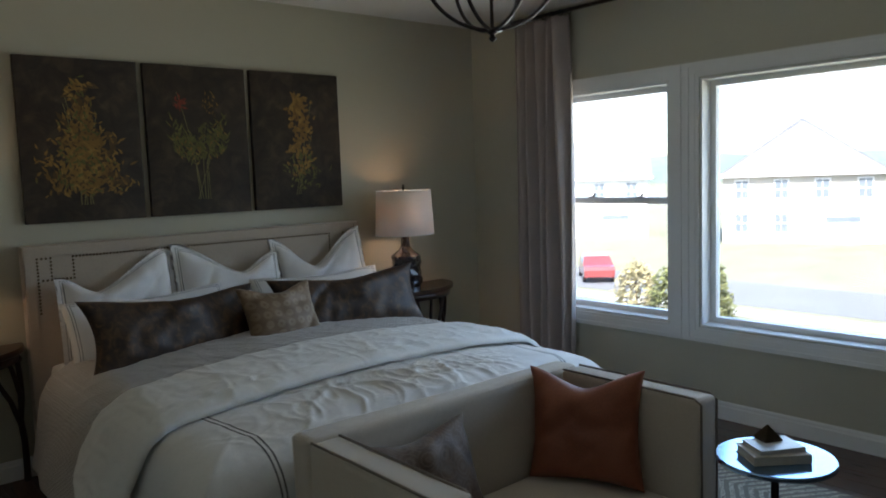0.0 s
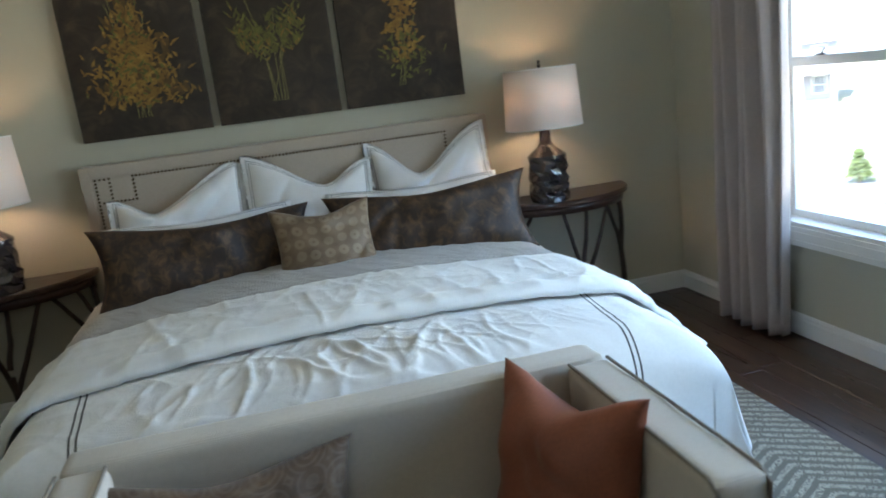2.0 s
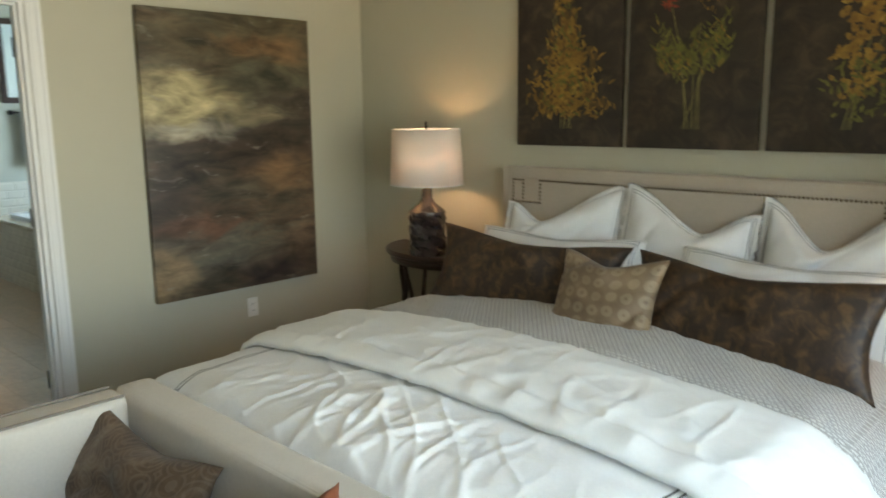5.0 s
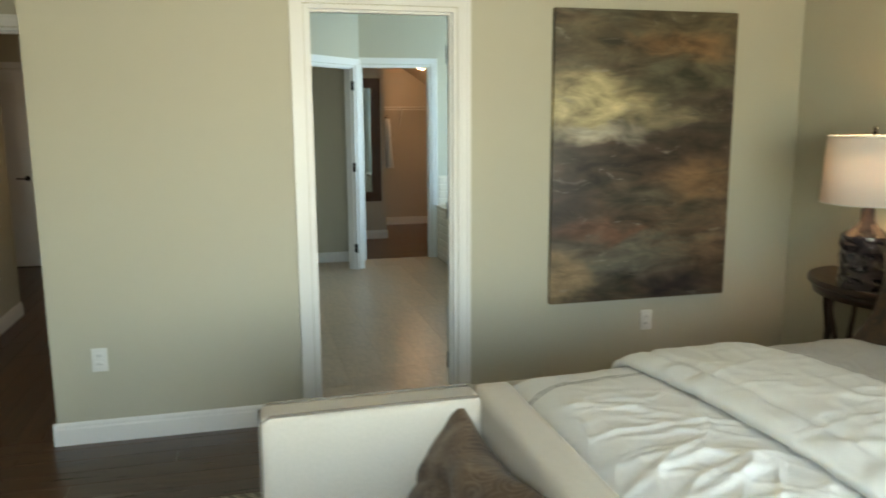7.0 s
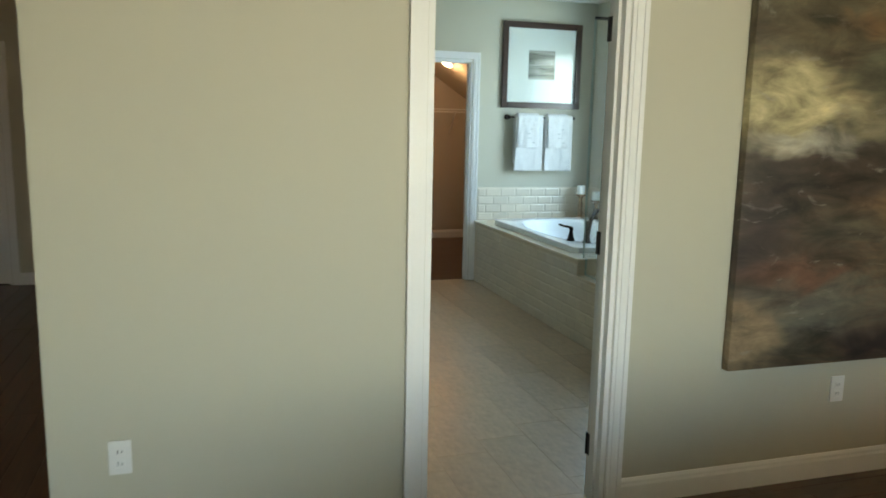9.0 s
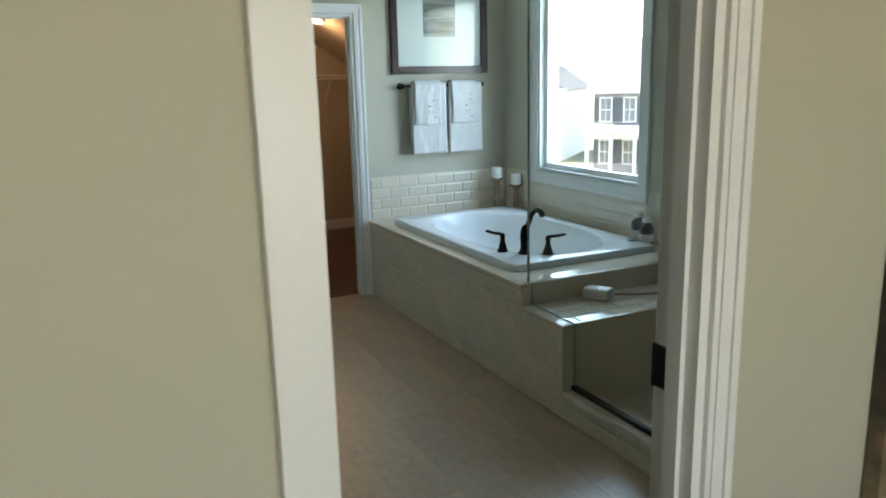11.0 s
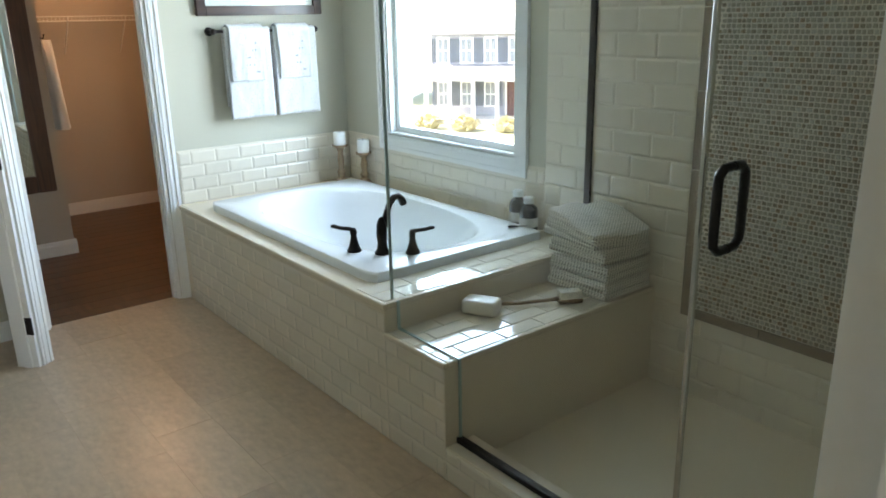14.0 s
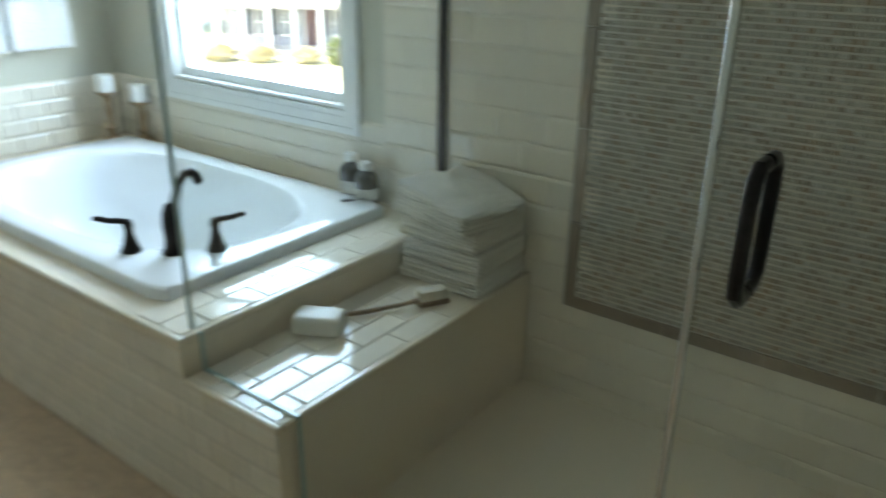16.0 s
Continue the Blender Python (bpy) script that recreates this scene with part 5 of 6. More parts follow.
for k, (f, z, n, a, b) in enumerate(((0, 0.0, 44, A, B), (0, 0.034, 44, A, B), (0, 0.041, 40, A - 0.004, B - 0.004), (0, 0.044, 36, A - 0.011, B - 0.011),
                                     (1, 0.044, 2.6, 0.755, 0.425), (1, 0.040, 2.6, 0.742, 0.412), (1, 0.020, 2.5, 0.732, 0.402), (1, -0.05, 2.5, 0.712, 0.388),
                                     (1, -0.18, 2.5, 0.668, 0.362), (1, -0.28, 2.5, 0.615, 0.330), (1, -0.335, 2.5, 0.53, 0.275), (1, -0.352, 2.4, 0.38, 0.19), (1, -0.356, 2.2, 0.15, 0.08))):
    rings.append([(*rounded(a, b, n, 2 * math.pi * i / 112), z) for i in range(112)])
bm = bmesh.new()
loops = [[bm.verts.new(p) for p in ring] for ring in rings]
for p, q in zip(loops, loops[1:]):
    for i in range(112):
        bm.faces.new((p[i], p[(i + 1) % 112], q[(i + 1) % 112], q[i]))
bm.faces.new(loops[-1])
part("shell", bm, ACRYLIC, tub)
part("overflow_plate", lathe([(0.034, 0), (0.034, 0.006), (0.02, 0.012)], 24), BRONZE, tub, "bronze overflow plate").matrix_local = pose(0.690, 0.0, -0.12, 0, -80, 0)
part("drain", lathe([(0.03, 0), (0.028, 0.006)], 24), BRONZE, tub).location = (0.40, 0, -0.353)

FZ = DZ + 0.044
faucet = thing("tub_faucet", pose(-2.60, 4.225, FZ), "oil-rubbed bronze tub faucet with two lever handles", "faucet")
part("base", lathe([(0.034, 0), (0.035, 0.008), (0.025, 0.022), (0.021, 0.05), (0.025, 0.09), (0.022, 0.135), (0.012, 0.16), (0.005, 0.168)], 24), BRONZE, faucet)
sp = [Vector((-0.2 * f, 0.98 * f, 0)) for f in (0.0, 0.012, 0.03, 0.055, 0.085, 0.115, 0.135, 0.145)]
for p, z in zip(sp, (0.06, 0.11, 0.165, 0.215, 0.24, 0.24, 0.222, 0.20)):
    p.z = z
part("spout", tube(sp, 0, 14, taper=[0.018, 0.017, 0.015, 0.014, 0.014, 0.015, 0.018, 0.018]), BRONZE, faucet)


def lever(x, y, rz):
    h = part("handle", lathe([(0.032, 0), (0.033, 0.007), (0.026, 0.018), (0.017, 0.050), (0.013, 0.072), (0.017, 0.088), (0.013, 0.104), (0.005, 0.110)], 22), BRONZE, faucet)
    h.location = (x, y, 0)
    l = part("lever", tube([(0, 0, 0.098), (0.025, 0, 0.106), (0.055, 0, 0.108), (0.085, 0, 0.118), (0.10, 0, 0.119)], 0, 10, taper=[0.011, 0.010, 0.009, 0.0095, 0.006]), BRONZE, h)
    l.rotation_euler = (0, 0, radians(rz))


lever(-0.115, -0.075, 232)
lever(0.085, 0.105, 48)

# glazed tiles: one shape, many objects
def tile_mesh(name, w, h, d, edge, mat):
    """A bevelled tile, lying in local x and z, standing out along -y."""
    bm = bmesh.new()
    lo = [bm.verts.new((x, 0, z)) for x, z in ((0, 0), (w, 0), (w, h), (0, h))]
    hi = [bm.verts.new((x, -d, z)) for x, z in ((edge, edge), (w - edge, edge), (w - edge, h - edge), (edge, h - edge))]
    md = [bm.verts.new((v.co.x, -d * 0.45, v.co.z)) for v in lo]
    for i in range(4):
        j = (i + 1) % 4
        bm.faces.new((lo[i], lo[j], md[j], md[i]))
        bm.faces.new((md[i], md[j], hi[j], hi[i]))
    bm.faces.new(hi)
    return mesh_of(name, bm, mat)


TILES = {}


def tiled(parent, m, w, h, tw, th, gap=0.002, d=0.006, edge=0.011, mat=None, name="tile", skip=None, offset=0.5):
    """Running-bond tiles over a w by h field; cut pieces at the ends."""
    rows = int(math.ceil(h / th - 1e-6))
    for r in range(rows):
        z0 = r * th
        hh = min(th, h - z0) - gap
        x = -tw * offset if r % 2 else 0.0
        while x < w - 1e-6:
            a, b = max(0.0, x), min(w, x + tw)
            x += tw
            if b - a < 0.02 or hh < 0.015 or (skip and skip((a + b) / 2, z0 + th / 2)):
                continue
            key = (name, round(b - a, 3), round(hh, 3), d, edge, (mat or SUBWAY).name)
            if key not in TILES:
                TILES[key] = tile_mesh(name, b - a - gap, hh, d, min(edge, hh / 4), mat or SUBWAY)
            ob = new(name, TILES[key])
            ob.parent = parent
            ob.matrix_local = m @ pose(a + gap / 2, 0, z0 + gap / 2)


TW, TH = 0.155, 0.0775     # front of the tub and its splash
WW, WH = 0.205, 0.1035     # shower wall, bench and deck
# backing slabs of grout for the splash and the shower walls
g1 = tagged(new("splash_west", mesh_of("splash_west", box(bmesh.new(), BX, BX + 0.004, 3.955, BY, DZ, 0.90), SUBGROUT)), kind="structure", label="ivory tiled splash beside the tub")
g2 = tagged(new("splash_north", mesh_of("splash_north", box(bmesh.new(), BX + 0.014, -2.48, BY - 0.004, BY, DZ, 0.90), SUBGROUT)), kind="structure", label="ivory tiled splash under the bath window")
g3 = tagged(new("shower_wall_north", mesh_of("shower_wall_north", box(bmesh.new(), -2.48, -0.117, BY - 0.006, BY, 0.0, H), SUBGROUT)), kind="structure", label="ivory tiled shower wall")
g4 = setting("shower_wall_east", box(bmesh.new(), -0.125, -0.115, 3.93, BY - 0.008, 0.03, H), SLAB, "ivory shower side wall")

# mosaic panel with its border
MX0, MX1, MZ0, MZ1 = -1.652, -0.30, 0.385, 2.28
MOSAIC = surface("glass_mosaic", (0.40, 0.36, 0.29), 0.14, vary=0.08, scale=20, fine=60, bump=0.02, dist=0.0005)
geo = MOSAIC.node_tree.nodes.new("ShaderNodeNewGeometry")
tint = ramp_between(MOSAIC, geo.outputs["Random Per Island"], [(0.0, (0.28, 0.23, 0.17)), (0.2, (0.38, 0.34, 0.27)), (0.45, (0.34, 0.31, 0.25)), (0.65, (0.42, 0.38, 0.30)), (0.82, (0.33, 0.24, 0.16)), (0.92, (0.50, 0.47, 0.40))])
tint.node.color_ramp.interpolation = "CONSTANT"
MOSAIC.node_tree.links.new(tint, MOSAIC.node_tree.nodes["Principled BSDF"].inputs["Base Color"])
BORDER = surface("taupe_border_tile", (0.29, 0.225, 0.165), 0.2, vary=0.12, scale=8, fine=60, bump=0.02, per_piece=0.06)
panel = thing("mosaic_panel", pose(MX0, BY - 0.006, MZ0), "framed panel of small glass mosaic tiles in the shower", "mosaic")
part("grout_bed", box(bmesh.new(), 0.0, MX1 - MX0, -0.003, 0, 0.0, MZ1 - MZ0), surface("mosaic_grout", (0.66, 0.59, 0.48), 0.85, vary=0.08, scale=8, fine=150, bump=0.1), panel)
W, HT, bw = MX1 - MX0, MZ1 - MZ0, 0.042
for a in ((0, bw, 0, HT), (W - bw, W, 0, HT), (bw, W - bw, 0, bw), (bw, W - bw, HT - bw, HT)):
    long = max(a[1] - a[0], a[3] - a[2])
    count = max(1, round(long / 0.30))
    for i in range(count):
        if a[1] - a[0] > a[3] - a[2]:
            x0, x1, z0, z1 = a[0] + (a[1] - a[0]) * i / count + 0.0015, a[0] + (a[1] - a[0]) * (i + 1) / count - 0.0015, a[2], a[3]
        else:
            x0, x1, z0, z1 = a[0], a[1], a[2] + (a[3] - a[2]) * i / count + 0.0015, a[2] + (a[3] - a[2]) * (i + 1) / count - 0.0015
        part("border_tile", boxed(x0, x1, -0.013, -0.003, z0, z1, 0.002, 1), BORDER, panel, smooth=None)
verts, faces = [], []
rnd = random.Random(8)
px, pz = 0.0205, 0.0190
for r in range(int((HT - 2 * bw) / pz)):
    x = bw + (0.0 if r % 2 else -px / 2)
    while x < W - bw:
        w_ = px * rnd.choice((0.8, 0.95, 1.0, 1.0, 1.1))
        a, b = max(x, bw) + 0.0022, min(x + w_, W - bw) - 0.0022
        x += w_
        if b - a < 0.008:
            continue
        z0, z1, d = bw + r * pz + 0.0027, bw + (r + 1) * pz - 0.0027, 0.0062 + rnd.uniform(0, 0.0025)
        e, i = 0.0016, len(verts)
        verts += [(a, -0.003, z0), (b, -0.003, z0), (b, -0.003, z1), (a, -0.003, z1), (a + e, -d, z0 + e), (b - e, -d, z0 + e), (b - e, -d, z1 - e), (a + e, -d, z1 - e)]
        faces += [(i, i + 1, i + 5, i + 4), (i + 1, i + 2, i + 6, i + 5), (i + 2, i + 3, i + 7, i + 6), (i + 3, i, i + 4, i + 7), (i + 4, i + 5, i + 6, i + 7)]
me = bpy.data.meshes.new("mosaic_tile")
me.from_pydata(verts, [], faces)
me.materials.append(MOSAIC)
mo = new("mosaic_tile", me)
mo.parent = panel
tagged(mo, "small glass mosaic pieces in beige, grey and brown", kind="stuff")

# ---------- shower glass ----------
GY, GT = 3.992, 2.19
screen = thing("shower_screen", pose(0, 0, 0), "frameless clear glass shower screen notched over the bench", "shower screen")
outline = [(-2.19, DZ + 0.006), (DX + 0.012, DZ + 0.006), (DX + 0.012, SZ + 0.006), (SX + 0.012, SZ + 0.006), (SX + 0.012, CZ + 0.022), (-0.893, CZ + 0.022), (-0.893, GT), (-2.19, GT)]
bm = bmesh.new()
f_, b_ = ([bm.verts.new((x, y, z)) for x, z in outline] for y in (GY - 0.005, GY + 0.005))
bm.faces.new(f_)
bm.faces.new(b_[::-1])
fixed = part("fixed_pane", bm, SHOWERGLASS, screen, "clear fixed pane", smooth=None)
side = part("side_pane", boxed(-2.200, -2.190, GY - 0.005, BY - 0.02, DZ + 0.006, GT), SHOWERGLASS, screen, "clear return pane on the tub deck", smooth=None)
part("glass_edge", boxed(-2.1975, -2.1905, GY - 0.0055, GY + 0.0055, DZ + 0.004, GT), GLASSEDGE, fixed, "greenish polished glass edge")
part("glass_edge", boxed(DX + 0.008, DX + 0.014, GY - 0.0055, GY + 0.0055, SZ + 0.004, DZ + 0.006), GLASSEDGE, fixed)
part("glass_edge", boxed(DX + 0.012, SX + 0.012, GY - 0.0055, GY + 0.0055, SZ + 0.001, SZ + 0.006), GLASSEDGE, fixed)
part("glass_edge", boxed(SX + 0.009, SX + 0.014, GY - 0.0055, GY + 0.0055, CZ + 0.02, SZ + 0.006), GLASSEDGE, fixed)
part("wall_channel", boxed(-2.213, -2.177, BY - 0.026, BY - 0.012, DZ, GT, 0.002, 1), BRONZE, screen, "dark bronze channel on the tile wall")
part("sill_channel", boxed(SX + 0.002, -0.89, GY - 0.014, GY + 0.014, CZ, CZ + 0.024, 0.003, 1), BRONZE, screen, "dark bronze channel on the curb")
part("top_channel", boxed(-2.206, -2.184, GY, BY - 0.01, GT, GT + 0.018, 0.002, 1), BRONZE, screen)
for ob in (fixed, side):
    ob.visible_shadow = False
sdoor = thing("shower_door", pose(0, 0, 0), "frameless clear glass shower door with bronze pull", "shower door")
dp = part("pane", boxed(-0.880, -0.145, GY - 0.005, GY + 0.005, CZ + 0.012, GT - 0.01), SHOWERGLASS, sdoor, "clear glass pane", smooth=None)
dp.visible_shadow = False
part("seal", boxed(-0.892, -0.879, GY - 0.007, GY + 0.007, CZ + 0.012, GT - 0.01, 0.002, 1), CHROME, sdoor, "steel edge seal")
for sgn in (-1, 1):
    y = GY + sgn * 0.005
    pts = [(-0.812, y, 1.105), (-0.812, y + sgn * 0.030, 1.106), (-0.812, y + sgn * 0.048, 1.122), (-0.812, y + sgn * 0.050, 1.15), (-0.812, y + sgn * 0.050, 1.255), (-0.812, y + sgn * 0.048, 1.283), (-0.812, y + sgn * 0.030, 1.299), (-0.812, y, 1.300)]
    part("pull_handle", tube(pts, 0.0115, 14), BRONZE, sdoor, "dark bronze D-shaped pull")
for z in (0.45, 1.85):
    part("hinge", boxed(-0.17, -0.126, GY - 0.016, GY + 0.016, z - 0.045, z + 0.045, 0.003, 2), BRONZE, sdoor)

# ---------- things on deck and bench ----------
def candlestick(x, y, h):
    t = thing("candlestick", pose(x, y, DZ), "turned pale oak candlestick with a white pillar candle", "candlestick", "candlesticks on the tub deck")
    part("holder", lathe([(0.050, 0), (0.053, 0.014), (0.038, 0.030), (0.020, 0.050), (0.028, h * 0.32), (0.017, h * 0.42), (0.023, h * 0.62), (0.016, h * 0.80), (0.026, h - 0.024), (0.050, h - 0.010), (0.051, h)], 26), OAKTURN, t)
    c = part("candle", lathe([(0.039, h), (0.040, h + 0.004), (0.040, h + 0.080), (0.036, h + 0.084), (0.012, h + 0.078)], 26), CANDLE, t, "white pillar candle")
    part("wick", tube([(0, 0, h + 0.077), (0.002, 0, h + 0.094)], 0.0012, 6), BLACK, c)


candlestick(-4.165, 4.965, 0.262)
candlestick(-4.045, 5.066, 0.215)
AMBER = surface("dark_amber_glass", (0.030, 0.024, 0.024), 0.08, vary=0.1, scale=5, fine=20, bump=0.0, coat=0.5)
for x, y, h in ((-2.600, 5.060, 0.185), (-2.500, 5.038, 0.170)):
    t = thing("bottle", pose(x, y, DZ), "dark glass bath bottle with a round pale label", "bottle", "bath bottles on the tub deck")
    part("body", lathe([(0.043, 0), (0.046, 0.006), (0.046, h * 0.72), (0.041, h * 0.80), (0.024, h * 0.88), (0.022, h)], 26), AMBER, t)
    part("label", lathe([(0.0466, h * 0.25), (0.0466, h * 0.52)], 26, caps=False), PAPER, t, "round pale paper label")
    part("cap", lathe([(0.027, h * 0.93), (0.027, h + 0.014), (0.023, h + 0.018)], 22), PLASTIC, t, "pale screw cap")
tool = thing("bath_tool", pose(-2.50, 4.965, FZ + 0.004, 0, 0, 55), "small dark metal grooming tool lying on the tub rim", "grooming tool")
part("grip", boxed(-0.05, 0.0, -0.007, 0.007, 0, 0.009, 0.003, 2), BRONZE, tool)
part("head", boxed(0.004, 0.05, -0.004, 0.004, 0, 0.007, 0.002, 2), CHROME, tool)

TERRY = woven("cream_waffle_towel", (0.74, 0.70, 0.61), 0.95, 0.012, 0.08, 0.004, 0.3)
tw_, ts_ = TERRY.node_tree.nodes.new("ShaderNodeTexCoord"), TERRY.node_tree.nodes.new("ShaderNodeSeparateXYZ")
TERRY.node_tree.links.new(tw_.outputs["Object"], ts_.inputs[0])
along = math2(TERRY, "ADD", math2(TERRY, "ADD", ts_.outputs[0], ts_.outputs[1]), ts_.outputs[2])
cross = math2(TERRY, "SUBTRACT", ts_.outputs[0], math2(TERRY, "ADD", ts_.outputs[1], math2(TERRY, "MULTIPLY", ts_.outputs[2], 0.2)))
threads = [math2(TERRY, "LESS_THAN", math2(TERRY, "FRACT", math2(TERRY, "MULTIPLY", slant, 1 / 0.0165), 0), 0.50) for slant in (along, cross)]
overlay(TERRY, math2(TERRY, "MULTIPLY", math2(TERRY, "MULTIPLY", *threads), 0.72), (0.24, 0.21, 0.15))


def folded_towel(x, y, z, w, d, h, rz, seed, label, layers=2, slump=0.0, tilt=0.0):
    """A towel folded in layers: rounded fold in front, loose edges behind."""
    bm = bmesh.new()
    for i in range(layers):
        z0, z1 = max(0.001, h * (i - 0.22) / layers), h * (i + 1) / layers
        b = boxed(-w / 2 + 0.006 * noise3(seed, i, 1), w / 2 + 0.008 * noise3(seed, i, 5), -d / 2, d / 2 - 0.01 * i, z0, z1, (z1 - z0) * 0.46, 4)
        bmesh.ops.subdivide_edges(b, edges=[e for e in b.edges if e.calc_length() > 0.08], cuts=6, use_grid_fill=True)
        me = bpy.data.meshes.new("tmp")
        b.to_mesh(me)
        b.free()
        bm.from_mesh(me)
        bpy.data.meshes.remove(me)
    for v in bm.verts:
        v.co.z += (0.008 * noise3(v.co.x * 7 + seed, v.co.y * 7, 0.5) + 0.25 * slump * noise3(v.co.x * 11, v.co.y * 9, seed) - slump * max(0.0, 0.5 - v.co.y / d) ** 2) * (v.co.z / h)
        v.co.x += 0.006 * noise3(v.co.z * 20, v.co.y * 6, seed)
        v.co.y += 0.006 * noise3(v.co.x * 6, v.co.z * 20, seed + 3)
    return solo("folded_towel", bm, TERRY, pose(x, y, z, 0, 0, rz), label, "towel", "towels stacked on the shower bench", smooth=True)


zt = SZ + 0.001
for i, (w_, d_, h_, rz, dx) in enumerate(((0.31, 0.335, 0.078, 90, 0.0), (0.305, 0.33, 0.072, 92, 0.004), (0.30, 0.33, 0.068, 88, -0.004))):
    folded_towel(-1.978 + dx, 4.957, zt, w_, d_, h_, rz, 3.0 + i, "cream waffle towel folded in a stack")
    zt += h_ + 0.002
folded_towel(-1.990, 4.945, zt - 0.002, 0.31, 0.345, 0.122, 80, 9.0, "loosely folded cream waffle towel slumped on top of the stack", 3, 0.062)
roll = boxed(-0.075, 0.075, -0.05, 0.05, 0, 0.062, 0.022, 5)
solo("soap_bar", roll, surface("cream_soap", (0.70, 0.66, 0.57), 0.45, vary=0.03, scale=12, fine=70, bump=0.02), pose(-2.07, 4.345, SZ + 0.001, 0, 0, 28), "cream bar of soap on the tiled bench", "soap")
brush = thing("bath_brush", pose(-1.965, 4.62, SZ + 0.001, 0, 0, 62), "long-handled wooden bath brush with cream bristles", "brush")
part("handle", tube([(-0.26, 0.01, 0.014), (-0.12, 0.0, 0.012), (0.0, 0, 0.014), (0.05, 0, 0.018)], 0, 10, taper=[0.007, 0.0085, 0.007, 0.010]), OAKTURN, brush)
part("head", boxed(0.045, 0.150, -0.030, 0.030, 0.0, 0.018, 0.007, 3), OAKTURN, brush)
part("bristles", boxed(0.05, 0.145, -0.026, 0.026, 0.017, 0.052, 0.006, 2), surface("cream_bristle", (0.62, 0.56, 0.45), 0.9, vary=0.2, scale=60, fine=300, bump=0.3), brush)

# ---------- towel bar, picture ----------
bar = thing("towel_bar", pose(BX, 0, 1.567), "dark bronze towel bar on the bath wall", "towel bar")
part("rail", tube([(0.065, 4.235, 0), (0.065, 4.885, 0)], 0.009, 12), BRONZE, bar)
for y in (4.228, 4.892):
    part("post", tube([(0.0, y, 0), (0.012, y, 0), (0.014, y, 0), (0.07, y, 0)], 0, 18, taper=[0.026, 0.024, 0.012, 0.012]), BRONZE, bar)
    part("knob", lathe([(0.004, -0.018), (0.016, -0.010), (0.019, 0), (0.016, 0.010), (0.004, 0.018)], 16), BRONZE, bar).location = (0.065, y, 0)
EYELET = woven("white_eyelet_towel", (0.64, 0.63, 0.60), 0.95, 0.006, 0.05, 0.0025, 0.3)
ve = EYELET.node_tree.nodes.new("ShaderNodeTexVoronoi")
ve.inputs["Scale"].default_value, ve.inputs["Randomness"].default_value = 64, 0.75
te_ = EYELET.node_tree.nodes.new("ShaderNodeTexCoord")
EYELET.node_tree.links.new(te_.outputs["Object"], ve.inputs["Vector"])
overlay(EYELET, math2(EYELET, "MULTIPLY", math2(EYELET, "LESS_THAN", ve.outputs["Distance"], 0.24), 0.5), (0.36, 0.36, 0.34))


def hung_towel(y, w, drop, out, seed, label, name="hanging_towel"):
    """A towel laid over the bar: front and back halves joined over the rail."""
    def at(a, b):
        s = b * 2 - 1
        yy = (a - 0.5) * w + 0.004 * noise3(b * 3, seed, 2)
        back = 0.86 if s < 0 else 1.0
        if abs(s) < 0.06:
            q = s / 0.06 * math.pi / 2
            return (0.065 + (0.014 + out) * math.sin(q), y + yy, 1.567 + (0.012 + out) * math.cos(q))
        z = 1.567 - drop * back * (abs(s) - 0.06) / 0.94
        x = 0.065 + math.copysign(0.014 + out, s) + 0.005 * math.sin(7 * a + seed) * abs(s) + 0.005 * noise3(a * 5, s * 4, seed)
        return (x, y + yy, z)
    ob = solo(name, sheet(26, 70, at), EYELET, pose(BX, 0, 0), label, "towel", "towels on the bath towel bar", smooth=True)
    return thick(ob, 0.010, 0)


for y, seed in ((4.425, 1.0), (4.735, 2.0)):
    hung_towel(y, 0.285, 0.505, 0.006, seed, "white bath towel hanging on the bar")
    hung_towel(y - 0.015, 0.215, 0.285, 0.024, seed + 4, "white eyelet hand towel laid over a bath towel")
    bm = bmesh.new()
    for k in range(9):
        cy, cz_ = y + 0.015 + 0.055 * math.cos(k * 0.8) * (0.4 + 0.1 * (k % 3)), 1.50 - 0.19 * k / 9 - 0.02 * (k % 2)
        b = lathe([(0.006, 0), (0.004, 0.0022)], 10)
        bmesh.ops.transform(b, matrix=pose(0.114, cy, cz_, 0, 90, 0), verts=b.verts[:])
        me = bpy.data.meshes.new("tmp")
        b.to_mesh(me)
        b.free()
        bm.from_mesh(me)
        bpy.data.meshes.remove(me)
    tagged(solo("towel_embroidery", bm, surface("grey_thread", (0.36, 0.36, 0.35), 0.9), pose(BX, 0, 0), "grey stitched eyelets on a white hand towel", "embroidery", "towels on the bath towel bar"), kind="stuff")

pic = thing("framed_print", pose(BX + 0.001, 4.565, 1.655, 0, 0, 90), "dark framed print with a wide white mat", "framed picture")
pw, ph, fw = 0.405, 0.795, 0.055
fr = bmesh.new()
for a in ((-pw, -pw + fw, 0, ph), (pw - fw, pw, 0, ph), (-pw + fw, pw - fw, 0, fw), (-pw + fw, pw - fw, ph - fw, ph)):
    box(fr, a[0], a[1], -0.028, 0, a[2], a[3])
bmesh.ops.bevel(fr, geom=fr.edges[:], offset=0.004, segments=2, affect="EDGES")
part("frame", fr, DARKWOOD, pic, "dark wood frame")
part("mat_board", box(bmesh.new(), -pw + fw, pw - fw, -0.008, 0, fw, ph - fw), surface("white_mat", (0.74, 0.73, 0.68), 0.85, vary=0.02, scale=4, fine=200, bump=0.03), pic)
